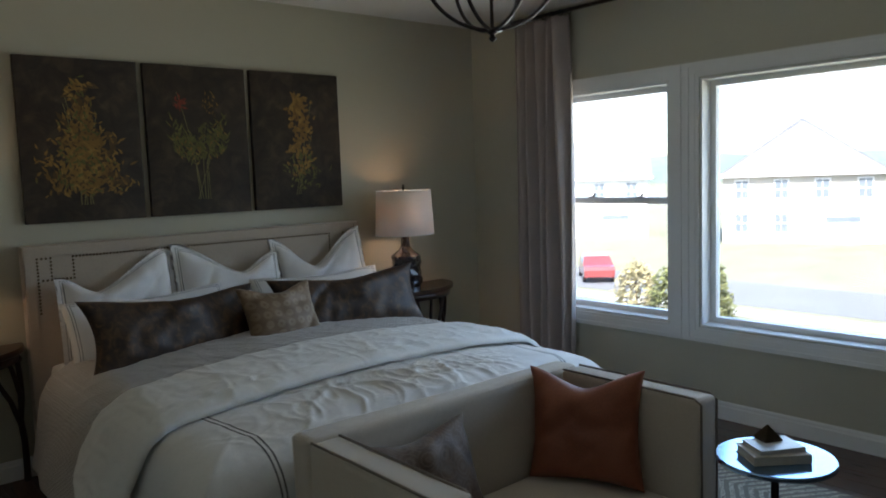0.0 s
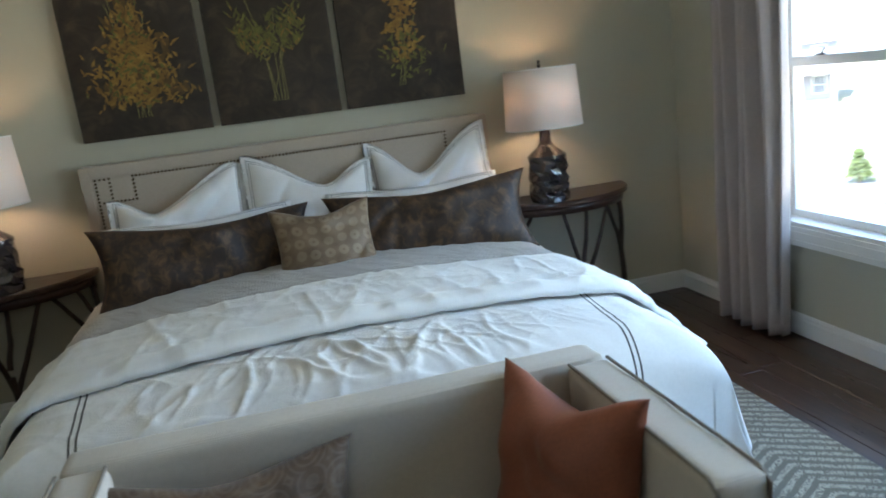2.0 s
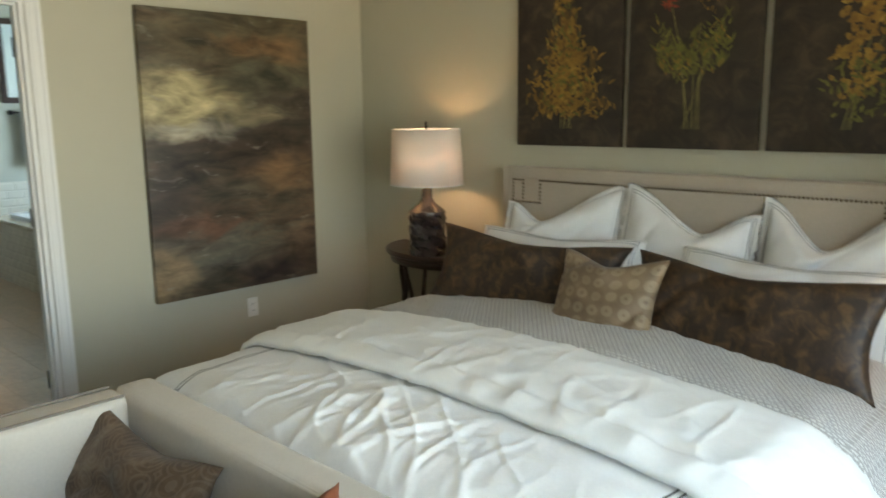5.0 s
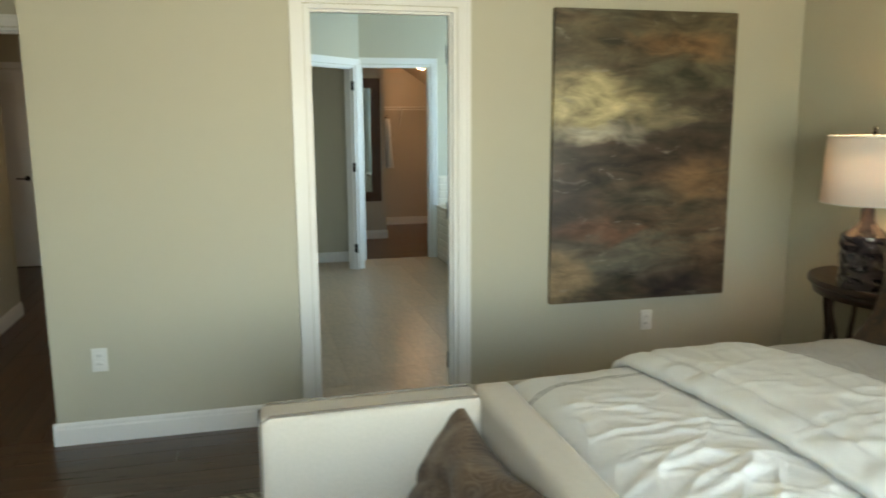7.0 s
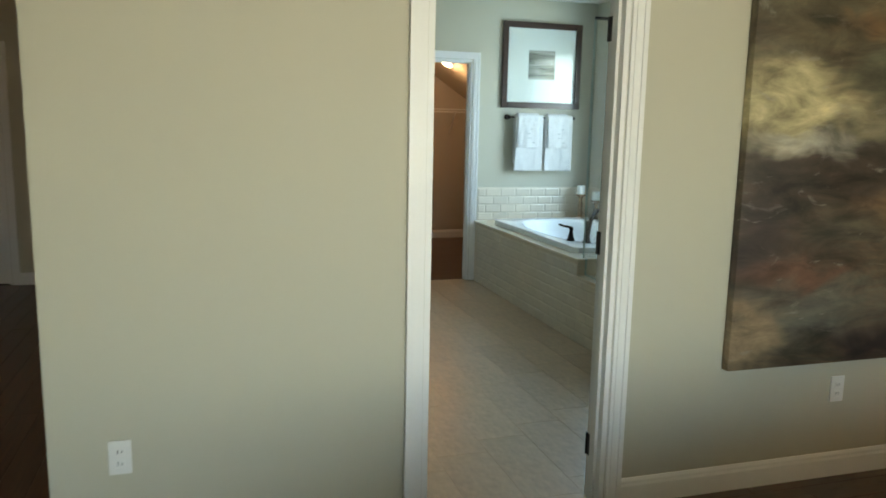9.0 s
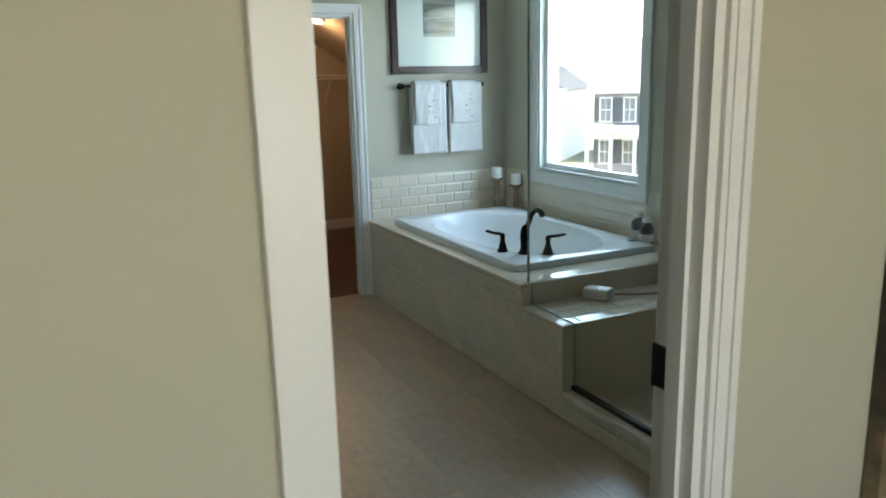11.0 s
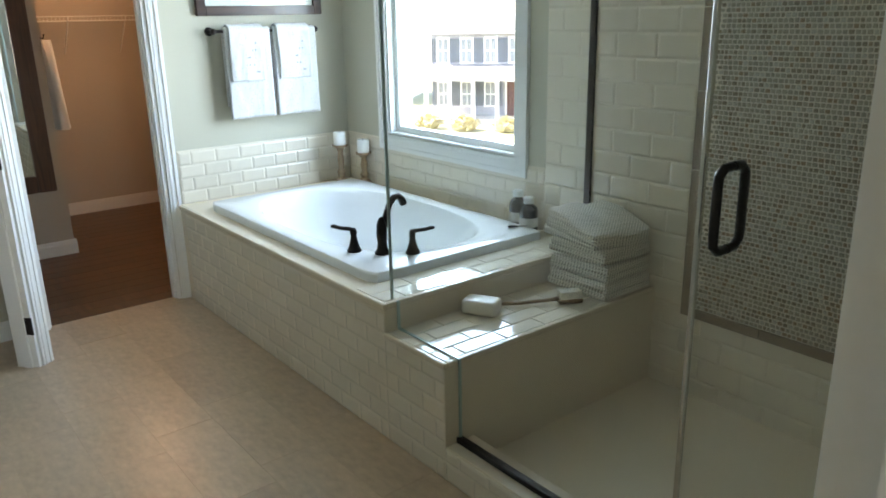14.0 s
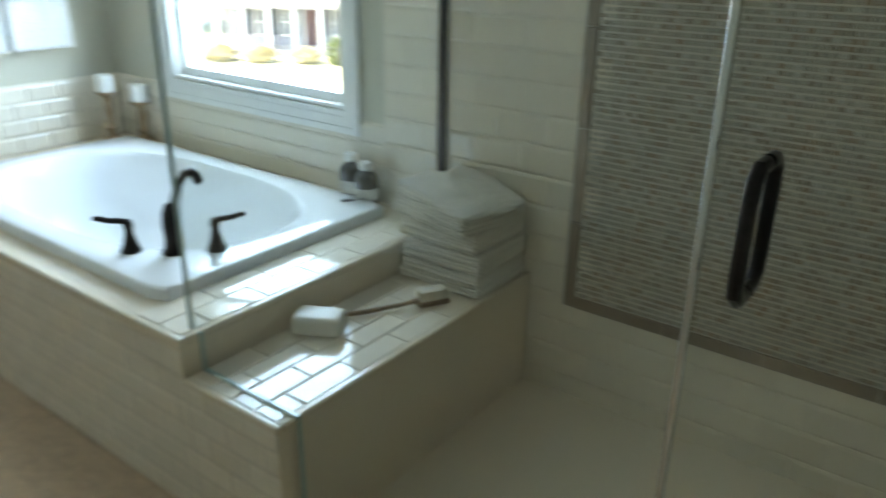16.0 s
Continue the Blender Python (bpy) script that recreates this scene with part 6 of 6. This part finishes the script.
part("print", box(bmesh.new(), -0.135, 0.135, -0.0095, -0.007, 0.27, 0.54), mottled("striped_landscape_print", [(0.3, (0.04, 0.04, 0.035)), (0.45, (0.16, 0.15, 0.12)), (0.6, (0.40, 0.38, 0.33)), (0.75, (0.08, 0.075, 0.065))], 3, (0.5, 1, 7), 0.8), pic, "small grey landscape print")
pg = part("glazing", box(bmesh.new(), -pw + fw, pw - fw, -0.014, -0.012, fw, ph - fw), PANE, pic, "clear picture glass", smooth=None)
pg.visible_shadow = False

# ---------- closet ----------
mir = thing("wall_mirror", pose(-5.808, 3.26, 0.485, 0, 0, 90), "tall mirror in a wide dark wooden frame", "mirror")
fr = bmesh.new()
for a in ((-0.31, -0.19, 0, 1.53), (0.19, 0.31, 0, 1.53), (-0.19, 0.19, 0, 0.12), (-0.19, 0.19, 1.41, 1.53)):
    box(fr, a[0], a[1], -0.03, 0, a[2], a[3])
bmesh.ops.bevel(fr, geom=fr.edges[:], offset=0.005, segments=2, affect="EDGES")
part("frame", fr, wood("walnut_frame", (0.05, 0.022, 0.012), (0.11, 0.052, 0.028), 0.4, "Z"), mir)
part("mirror_glass", box(bmesh.new(), -0.19, 0.19, -0.010, 0, 0.12, 1.41), MIRROR, mir)
shelf = thing("wire_shelf", pose(-7.05, 4.30, 1.68), "white wire closet shelf with a hanging rail", "shelf")
for x in (0.006, 0.10, 0.20, 0.298):
    part("wire", tube([(x, -0.66, 0), (x, 0.66, 0)], 0.004, 6), PLASTIC, shelf)
for i in range(44):
    y = -0.645 + i * 0.03
    part("cross_wire", tube([(0.004, y, 0.003), (0.30, y, 0.003), (0.302, y, -0.035)], 0.0022, 5), PLASTIC, shelf)
part("hanging_rail", tube([(0.302, -0.66, -0.036), (0.302, 0.66, -0.036)], 0.005, 8), PLASTIC, shelf)
for y in (-0.25, 0.20):
    part("brace", tube([(0.29, y, -0.01), (0.006, y, -0.30)], 0.006, 8), PLASTIC, shelf)
robe = thing("bath_robe", pose(-5.93, 3.632, 0), "cream robe folded narrow and hung on a wall hook", "robe")


def robe_at(a, b):
    q = 2 * math.pi * a
    w_ = 0.025 + 0.075 * min(1.0, b * 4.0) ** 0.6 + 0.012 * b
    return (w_ * math.cos(q) + 0.006 * math.sin(6 * q + 4 * b), 0.012 + (0.035 + 0.02 * b) * (1 + math.sin(q)) + 0.006 * math.sin(5 * q), 1.52 - 0.62 * b)


part("cloth", sheet(40, 26, robe_at, closed_u=True), COTTON, robe, smooth=True)
part("hook", join(boxed(-0.012, 0.012, 0.0, 0.006, 1.50, 1.58, 0.002, 1), tube([(0, 0.004, 1.54), (0, 0.04, 1.53), (0, 0.05, 1.56)], 0.005, 8)), BRONZE, robe)

slope_angle = math.degrees(math.atan2(0.667, 1))
cl = thing("closet_light", pose(-5.95, 4.13, 2.205, -slope_angle, 0, 0), "round lit closet light on the sloping ceiling", "ceiling light")
part("rim", lathe([(0.085, 0.0), (0.085, -0.022), (0.078, -0.03)], 32), PLASTIC, cl)
part("diffuser", lathe([(0.077, -0.028), (0.07, -0.045), (0.04, -0.058), (0.006, -0.062)], 32), glow("closet_diffuser", (1.0, 0.80, 0.58), 1.6), cl, "glowing round diffuser")
hl = thing("hall_light", pose(-2.2, 0.58, H), "flush white hall ceiling light", "ceiling light")
part("rim", lathe([(0.13, 0.0), (0.13, -0.03), (0.12, -0.04)], 32), PLASTIC, hl)
part("diffuser", lathe([(0.12, -0.04), (0.10, -0.065), (0.05, -0.08), (0.006, -0.083)], 32), glow("hall_diffuser", (1.0, 0.80, 0.58), 0.8), hl, "glowing round diffuser")

# ---------- outdoors ----------
GZ = -5.0
GRASS = surface("lawn", (0.22, 0.215, 0.13), 0.95, vary=0.3, scale=0.4, fine=9, bump=0.3, dist=0.03)
ASPHALT = surface("asphalt", (0.17, 0.17, 0.165), 0.9, vary=0.15, scale=0.5, fine=20, bump=0.2, dist=0.01)
CONCRETE = surface("pale_concrete", (0.42, 0.40, 0.37), 0.9, vary=0.12, scale=0.7, fine=20, bump=0.1, dist=0.005)
WHITESIDING = surface("white_siding", (0.72, 0.71, 0.68), 0.7, vary=0.05, scale=1.0, fine=12, bump=0.1, dist=0.01, stretch=(0.2, 0.2, 4))
GREYSIDING = surface("grey_siding", (0.27, 0.265, 0.29), 0.7, vary=0.08, scale=1.0, fine=12, bump=0.1, dist=0.01, stretch=(0.2, 0.2, 4))
TANSIDING = surface("tan_siding", (0.42, 0.38, 0.32), 0.7, vary=0.06, scale=1.0, fine=12, bump=0.1, dist=0.01, stretch=(0.2, 0.2, 4))
SHINGLE = surface("grey_shingle", (0.17, 0.17, 0.18), 0.9, vary=0.25, scale=1.5, fine=14, bump=0.3, dist=0.02)
# Dark glass lifted to blue-grey; the sky's reflection is part of its colour.
DARKPANE = surface("sky_tinted_far_glass", (0.17, 0.19, 0.21), 0.08, vary=0.2, scale=2, fine=9, bump=0.0)
SHUTTER = surface("slate_shutter", (0.07, 0.08, 0.10), 0.6)
LEAVES = surface("foliage", (0.075, 0.105, 0.028), 0.8, vary=0.5, scale=3, fine=14, bump=0.0, per_piece=0.35)
YELLOWLEAF = surface("autumn_foliage", (0.33, 0.28, 0.14), 0.8, vary=0.5, scale=3, fine=14, bump=0.0, per_piece=0.35)
OLIVELEAF = surface("olive_foliage", (0.125, 0.13, 0.04), 0.8, vary=0.5, scale=3, fine=14, bump=0.0, per_piece=0.5)
BARK = surface("bark", (0.10, 0.075, 0.05), 0.95, vary=0.3, scale=8, fine=50, bump=0.3, dist=0.01)

setting("ground", sheet(60, 60, lambda a, b: ((a - 0.5) * 1400, (b - 0.5) * 1400, GZ)), GRASS)
setting("road", box(bmesh.new(), 33.5, 40, -120, 140, GZ + 0.005, GZ + 0.02), ASPHALT)
setting("pavement", box(bmesh.new(), 31, 32.4, -120, 140, GZ + 0.005, GZ + 0.06), CONCRETE)
setting("road_north", box(bmesh.new(), -120, 30.5, 22, 28.5, GZ + 0.005, GZ + 0.025), ASPHALT)


def ridge(a, b):
    q = radians(-60) + radians(240) * a
    r = 330 + 60 * b
    return (r * math.cos(q), r * math.sin(q), GZ + b * (12 + 3 * noise3(a * 9, 0.3, 0.1) + 1.6 * noise3(a * 40, 0.7, 2.0)))


tagged(setting("backdrop_wooded_hill", sheet(200, 6, ridge), surface("far_woods", (0.15, 0.18, 0.135), 0.95, vary=0.4, scale=0.05, fine=0.4, bump=0.0), smooth=True), "wooded hill on the horizon")


def house(x, y, rz, w, d, storeys, siding, label, porch=False, gable_front=False, shutters=False, garage=False, bay=2.7):
    """A family house whose front looks along local -y."""
    t = thing("house", pose(x, y, GZ, 0, 0, rz), label, "house", "houses across the street")
    h = 2.75 * storeys + 0.3
    body = part("wall", box(bmesh.new(), -w / 2, w / 2, 0, d, 0, h), siding, t, smooth=None)
    rise = 0.36 * (w if gable_front else d)
    bm = bmesh.new()
    o = 0.45
    if gable_front:
        sec = [(-w / 2 - o, h - 0.2), (0, h + rise), (w / 2 + o, h - 0.2)]
        a, b = ([bm.verts.new((px_, py, pz_)) for px_, pz_ in sec] for py in (-o, d + o))
    else:
        sec = [(-o, h - 0.2), (d / 2, h + rise), (d + o, h - 0.2)]
        a, b = ([bm.verts.new((px_, py, pz_)) for py, pz_ in sec] for px_ in (-w / 2 - o, w / 2 + o))
    bm.faces.new((a[0], a[1], b[1], b[0]))
    bm.faces.new((a[1], a[2], b[2], b[1]))
    bm.faces.new((a[0], b[0], b[2], a[2]))
    bm.faces.new(a[::-1])
    bm.faces.new(b)
    part("roof", bm, SHINGLE, t, smooth=None)
    if gable_front:
        g = bmesh.new()
        g.faces.new([g.verts.new(c) for c in ((-w / 2, -0.02 - o, h - 0.1), (w / 2, -0.02 - o, h - 0.1), (0, -0.02 - o, h + rise - 0.35))])
        thick(part("gable", g, siding, t, smooth=None), 0.05, 0)
    part("fascia", boxed(-w / 2 - o, w / 2 + o, -o - 0.06, -o + 0.02, h - 0.32, h - 0.08), WHITESIDING, t, "white painted fascia")

    def opening(px_, pz_, ww, hh):
        f = part("window", boxed(px_ - ww / 2 - 0.10, px_ + ww / 2 + 0.10, -0.07, 0.02, pz_ - 0.10, pz_ + hh + 0.10), WHITESIDING, t, "white framed window")
        part("pane", boxed(px_ - ww / 2, px_ + ww / 2, -0.085, -0.06, pz_, pz_ + hh), DARKPANE, f)
        part("sash_bar", join(boxed(px_ - ww / 2, px_ + ww / 2, -0.10, -0.08, pz_ + hh / 2 - 0.03, pz_ + hh / 2 + 0.03), boxed(px_ - 0.02, px_ + 0.02, -0.10, -0.08, pz_, pz_ + hh / 2 - 0.03), boxed(px_ - 0.02, px_ + 0.02, -0.10, -0.08, pz_ + hh / 2 + 0.03, pz_ + hh)), WHITESIDING, f)
        if shutters:
            for s_ in (-1, 1):
                part("shutter", boxed(px_ + s_ * (ww / 2 + 0.28) - 0.17, px_ + s_ * (ww / 2 + 0.28) + 0.17, -0.05, 0.0, pz_ - 0.03, pz_ + hh + 0.03), SHUTTER, f, "dark slate shutter")

    count = max(2, round(w / bay))
    for s_ in range(storeys):
        for i in range(count):
            px_ = -w / 2 + w * (i + 0.5) / count
            if s_ == 0 and garage and i >= count - 2:
                continue
            if s_ == 0 and i == count // 2 and not garage:
                dr = part("front_door", boxed(px_ - 0.5, px_ + 0.5, -0.06, 0.02, 0.3, 2.45), surface("dark_red_door", (0.10, 0.03, 0.025), 0.5), t, "dark front door")
                part("door_casing", join(boxed(px_ - 0.62, px_ - 0.5, -0.09, 0.02, 0.3, 2.57), boxed(px_ + 0.5, px_ + 0.62, -0.09, 0.02, 0.3, 2.57), boxed(px_ - 0.5, px_ + 0.5, -0.09, 0.02, 2.45, 2.57)), WHITESIDING, dr)
                continue
            opening(px_, 0.95 + 2.75 * s_, 0.95 if bay > 2 else 0.66, 1.45)
    if garage:
        gx = w / 2 - w / count
        gd = part("garage_door", boxed(gx - 1.3, gx + 1.3, -0.05, 0.02, 0.0, 2.2), WHITESIDING, t, "white panelled garage door")
        for r in range(4):
            part("panel", boxed(gx - 1.24, gx + 1.24, -0.07, -0.045, 0.06 + r * 0.54, 0.54 + r * 0.54, 0.01, 1), WHITESIDING if r < 3 else DARKPANE, gd)
    if porch:
        part("porch_floor", boxed(-w / 2, w / 2, -2.2, 0, 0, 0.3), CONCRETE, t)
        bm = bmesh.new()
        a, b = ([bm.verts.new((px_, py, pz_)) for py, pz_ in ((-2.5, 2.95), (0.0, 3.55), (0.0, 2.95))] for px_ in (-w / 2 - 0.2, w / 2 + 0.2))
        for f in ((a[0], b[0], b[1], a[1]), (a[0], a[2], b[2], b[0]), a[::-1], b):
            bm.faces.new(f)
        part("porch_roof", bm, SHINGLE, t, smooth=None)
        part("porch_beam", boxed(-w / 2, w / 2, -2.3, -2.05, 2.7, 2.96), WHITESIDING, t)
        for i in range(count + 1):
            px_ = -w / 2 + 0.15 + (w - 0.3) * i / count
            part("column", boxed(px_ - 0.11, px_ + 0.11, -2.28, -2.06, 0.3, 2.7, 0.02, 1), WHITESIDING, t, "white porch column")
    return t


# seen through the bath window
house(-36.4, 36.4, 38, 9.4, 9, 2, GREYSIDING, "grey two-storey house with white porch and dark shutters", porch=True, shutters=True, bay=1.6)
house(-52.0, 34.5, 42, 8.0, 10, 2, WHITESIDING, "white two-storey house with a steep front gable", gable_front=True)
# seen through the bedroom windows
house(58, 47, -52, 12, 10, 2, WHITESIDING, "white two-storey house with pale garage", garage=True)
house(62, 28, -66, 12, 10, 2, TANSIDING, "tan two-storey house across the road", garage=True, gable_front=True)
house(60, 12, -80, 11, 10, 2, TANSIDING, "tan house with a wide garage", garage=True)
house(50, 64, -42, 11, 10, 2, GREYSIDING, "grey two-storey house down the road", porch=True)
house(60, -6, -95, 12, 10, 2, WHITESIDING, "white two-storey house with grey roof", porch=True)

rcar = thing("car", pose(36.5, 28.8, GZ + 0.02, 0, 0, 44), "red compact car parked at the kerb", "car")
RED = surface("red_car_paint", (0.25, 0.05, 0.045), 0.2, vary=0.03, scale=3, fine=30, bump=0.0, coat=0.6)
shape = [(-2.05, 0.35), (-2.1, 0.75), (-1.95, 0.95), (-1.25, 1.0), (-0.65, 1.45), (0.75, 1.47), (1.45, 1.02), (2.0, 0.92), (2.12, 0.6), (2.05, 0.33)]
bm = bmesh.new()
a, b = ([bm.verts.new((x, y * (0.84 if z > 1.2 else 1.0), z)) for x, z in shape] for y in (-0.86, 0.86))
for i in range(len(shape)):
    j = (i + 1) % len(shape)
    bm.faces.new((a[i], a[j], b[j], b[i]))
bm.faces.new(a[::-1])
bm.faces.new(b)
part("body", bm, RED, rcar)
for y in (-0.80, 0.80):
    bm = bmesh.new()
    s_ = 1 if y > 0 else -1
    bm.faces.new([bm.verts.new((x, s_ * yy, z)) for x, yy, z in ((-1.1, 0.845, 1.05), (1.3, 0.845, 1.05), (0.7, 0.735, 1.40), (-0.6, 0.735, 1.40))])
    thick(part("side_window", bm, DARKPANE, rcar), 0.02, 0)
    for x in (-1.3, 1.3):
        wh = part("wheel", lathe([(0.20, -0.1), (0.31, -0.09), (0.32, 0), (0.31, 0.09), (0.20, 0.1)], 22), BLACK, rcar)
        wh.matrix_local = pose(x, y, 0.32, 90, 0, 0)
        part("rim", lathe([(0.19, -0.105), (0.19, 0.105)], 16), CHROME, wh)


def shrub(x, y, r, h, leaf, label, name="shrub", cone=False, count=420, seed=1):
    """A bush: short forked trunk, and a crown of many small leaf clumps with gaps."""
    t = thing(name, pose(x, y, GZ), label, "tree" if cone else "shrub", "shrubs in the front gardens")
    part("trunk", tube([(0, 0, -0.05), (0.03, 0.02, h * 0.35), (0.0, 0.0, h * 0.85)], 0, 7, taper=[0.09 * r + 0.03, 0.06 * r + 0.02, 0.01]), BARK, t)
    rnd = random.Random(seed)
    verts, faces = [], []
    for _ in range(count):
        f = rnd.random() ** 0.8
        if cone:
            rad = r * (1 - f) ** 0.8 * rnd.uniform(0.5, 1.05) + 0.03
            z = h * (0.06 + 0.94 * f)
        else:
            q0 = rnd.uniform(0, math.pi)
            rad, z = r * math.sin(q0) * rnd.uniform(0.6, 1.05), h * (0.52 - 0.48 * math.cos(q0)) * rnd.uniform(0.85, 1.05)
        q = rnd.uniform(0, 2 * math.pi)
        rad *= 1 + 0.25 * noise3(math.cos(q) * 2, math.sin(q) * 2, z * 1.5 + seed)
        c = Vector((rad * math.cos(q), rad * math.sin(q), z))
        for _ in range(3):
            u = Vector((rnd.gauss(0, 1), rnd.gauss(0, 1), rnd.gauss(0, 1))).normalized() * rnd.uniform(0.05, 0.11) * (0.5 + r * 0.5)
            v = u.orthogonal() * rnd.uniform(0.4, 0.7)
            o = c + Vector((rnd.gauss(0, 0.06), rnd.gauss(0, 0.06), rnd.gauss(0, 0.06)))
            i = len(verts)
            verts += [o - u, o + v, o + u, o - v]
            faces.append((i, i + 1, i + 2, i + 3))
    me = bpy.data.meshes.new("crown")
    me.from_pydata([tuple(v) for v in verts], [], faces)
    me.materials.append(leaf)
    ob = new("crown", me)
    ob.parent = t
    tagged(ob, kind="stuff")


shrub(28.2, 16.5, 1.05, 2.9, OLIVELEAF, "tall olive-green conifer on the lawn", "conifer", True, 1700, 3)
shrub(27.2, 17.6, 0.95, 2.4, OLIVELEAF, "olive-green shrub beside a taller one", count=1000, seed=5)
shrub(27.6, 19.7, 0.95, 2.4, YELLOWLEAF, "golden-leaved shrub on the lawn", count=1100, seed=4)
for i, (x, y, r, h) in enumerate(((23.8, 21.2, 0.5, 1.2), (23.2, 22.0, 0.5, 1.2), (26.5, 27.5, 0.6, 1.4))):
    shrub(x, y, r, h, LEAVES, "small dark green conifer on the lawn", "conifer", True, 420, 10 + i)
for i, (x, y, r, h, leaf) in enumerate(((-36.6, 30.4, 0.9, 0.8, YELLOWLEAF), (-34.6, 31.6, 0.85, 0.8, YELLOWLEAF), (-32.4, 33.0, 0.8, 0.8, YELLOWLEAF), (-38.4, 29.4, 0.8, 1.1, LEAVES), (-30.6, 33.6, 0.55, 1.4, LEAVES), (-29.6, 34.4, 0.8, 0.9, YELLOWLEAF))):
    shrub(x, y, r, h, leaf, "clipped garden shrub before the porch", count=420, seed=20 + i)

# ---------- floor boards and tiles, piece by piece ----------
def planks(parent, x0, x1, y0, y1, along, mat, width=0.127, lengths=(1.1, 1.5, 1.9), seed=1, skip=None):
    rnd = random.Random(seed)
    meshes = {}
    across0, across1, run0, run1 = (x0, x1, y0, y1) if along == "y" else (y0, y1, x0, x1)
    at = across0
    while at < across1 - 0.02:
        w = min(width, across1 - at)
        pos = run0 - rnd.uniform(0, 0.9)
        while pos < run1 - 0.02:
            ln = rnd.choice(lengths)
            a, b = max(pos, run0), min(pos + ln, run1)
            pos += ln
            if b - a < 0.03:
                continue
            if skip and skip(at + w / 2, (a + b) / 2):
                continue
            key = (round(b - a, 2), round(w, 3))
            if key not in meshes:
                ww, ll = key[1] - 0.0012, key[0] - 0.0012
                bm = bmesh.new()
                e = 0.0018
                sx, sy = (ww, ll) if along == "y" else (ll, ww)
                lo = [bm.verts.new((px_, py, -0.012)) for px_, py in ((0, 0), (sx, 0), (sx, sy), (0, sy))]
                md = [bm.verts.new((v.co.x, v.co.y, -0.0016)) for v in lo]
                hi = [bm.verts.new((px_, py, 0.0)) for px_, py in ((e, e), (sx - e, e), (sx - e, sy - e), (e, sy - e))]
                for i in range(4):
                    j = (i + 1) % 4
                    bm.faces.new((lo[i], lo[j], md[j], md[i]))
                    bm.faces.new((md[i], md[j], hi[j], hi[i]))
                bm.faces.new(hi)
                meshes[key] = mesh_of("plank", bm, mat)
            ob = new("plank", meshes[key])
            ob.parent = parent
            ob.location = (at + 0.0011, a + 0.0011, 0) if along == "y" else (a + 0.0011, at + 0.0011, 0)
        at += width


O = bpy.data.objects
planks(O["floor_bedroom"], -0.06, EX, -1.4, NY, "y", PLANK, seed=2)
planks(O["floor_hall"], -4.9, -0.062, -2.0, 1.017, "x", DARK_X, seed=3, lengths=(1.5, 2.1))
planks(O["floor_closet"], -7.05, BX - 0.062, 3.05, BY, "y", PLANK_X, seed=4)

# large stone tiles of the bath floor, laid in thirds along x
rnd = random.Random(6)
tl, th_, meshes = 0.60, 0.245, {}
row, y = 0, 0.995
while y < FY + 0.01:
    y0 = max(y, 1.08)
    h_ = min(y + th_, FY + 0.01) - y0
    x = BX - 0.06 - tl * ((0.117 + 0.225 * (row - 8)) % 1.0)
    while x < -0.064:
        a, b = max(x, BX - 0.06), min(x + tl, -0.064)
        x += tl
        if b - a < 0.03 or h_ < 0.02:
            continue
        key = (round(b - a, 2), round(h_, 3))
        if key not in meshes:
            meshes[key] = tile_mesh("floor_tile", key[0] - 0.0010, key[1] - 0.0010, 0.006, 0.0006, FLOORTILE)
        ob = new("floor_tile", meshes[key])
        ob.parent = O["floor_bath"]
        ob.matrix_local = pose(a + 0.001, y0 + 0.001, -0.006, -90, 0, 0)
    y += th_
    row += 1

# glazed tiles on the tub front, bench, splash and shower wall
tiled(deck, pose(BX + 0.095, FY + 0.008, 0.0), DX - BX - 0.095, DZ - 0.022, TW, TH)
tiled(bench, pose(DX, FY + 0.008, 0.0), SX - DX, SZ - 0.022, TW, TH)
tiled(curb, pose(SX, FY + 0.008, 0.0), -0.115 - SX, CZ - 0.008, TW, TH)
tiled(g1, pose(BX + 0.004, 3.957, DZ, 0, 0, 90), BY - 3.957, 0.90 - DZ, TW, TH)
tiled(g2, pose(BX + 0.014, BY - 0.004, DZ), -2.482 - BX - 0.014, 0.90 - DZ, TW, TH)
tiled(g3, pose(-2.478, BY - 0.006, 0.0), -0.125 + 2.478, H - 0.01, WW, WH, skip=lambda x, z: (x - 2.478 > MX0 and x - 2.478 < MX1 and MZ0 < z < MZ1) or z > 2.35 or z < 0.03 or (z < SZ - 0.03 and x - 2.478 < SX))
LYING = Matrix(((0, 0, 1, 0), (1, 0, 0, 0), (0, -1, 0, 0), (0, 0, 0, 1)))   # tile face up, courses along y
tiled(bench, Matrix.Translation((DX + 0.006, FY + 0.020, SZ - 0.007)) @ LYING, BY - FY - 0.036, SX - DX - 0.026, WW, 0.086, edge=0.004)
tiled(deck, Matrix.Translation((-2.385, FY + 0.024, DZ)) @ LYING, BY - FY - 0.04, 0.20, WW, 0.10, d=0.004, edge=0.003)
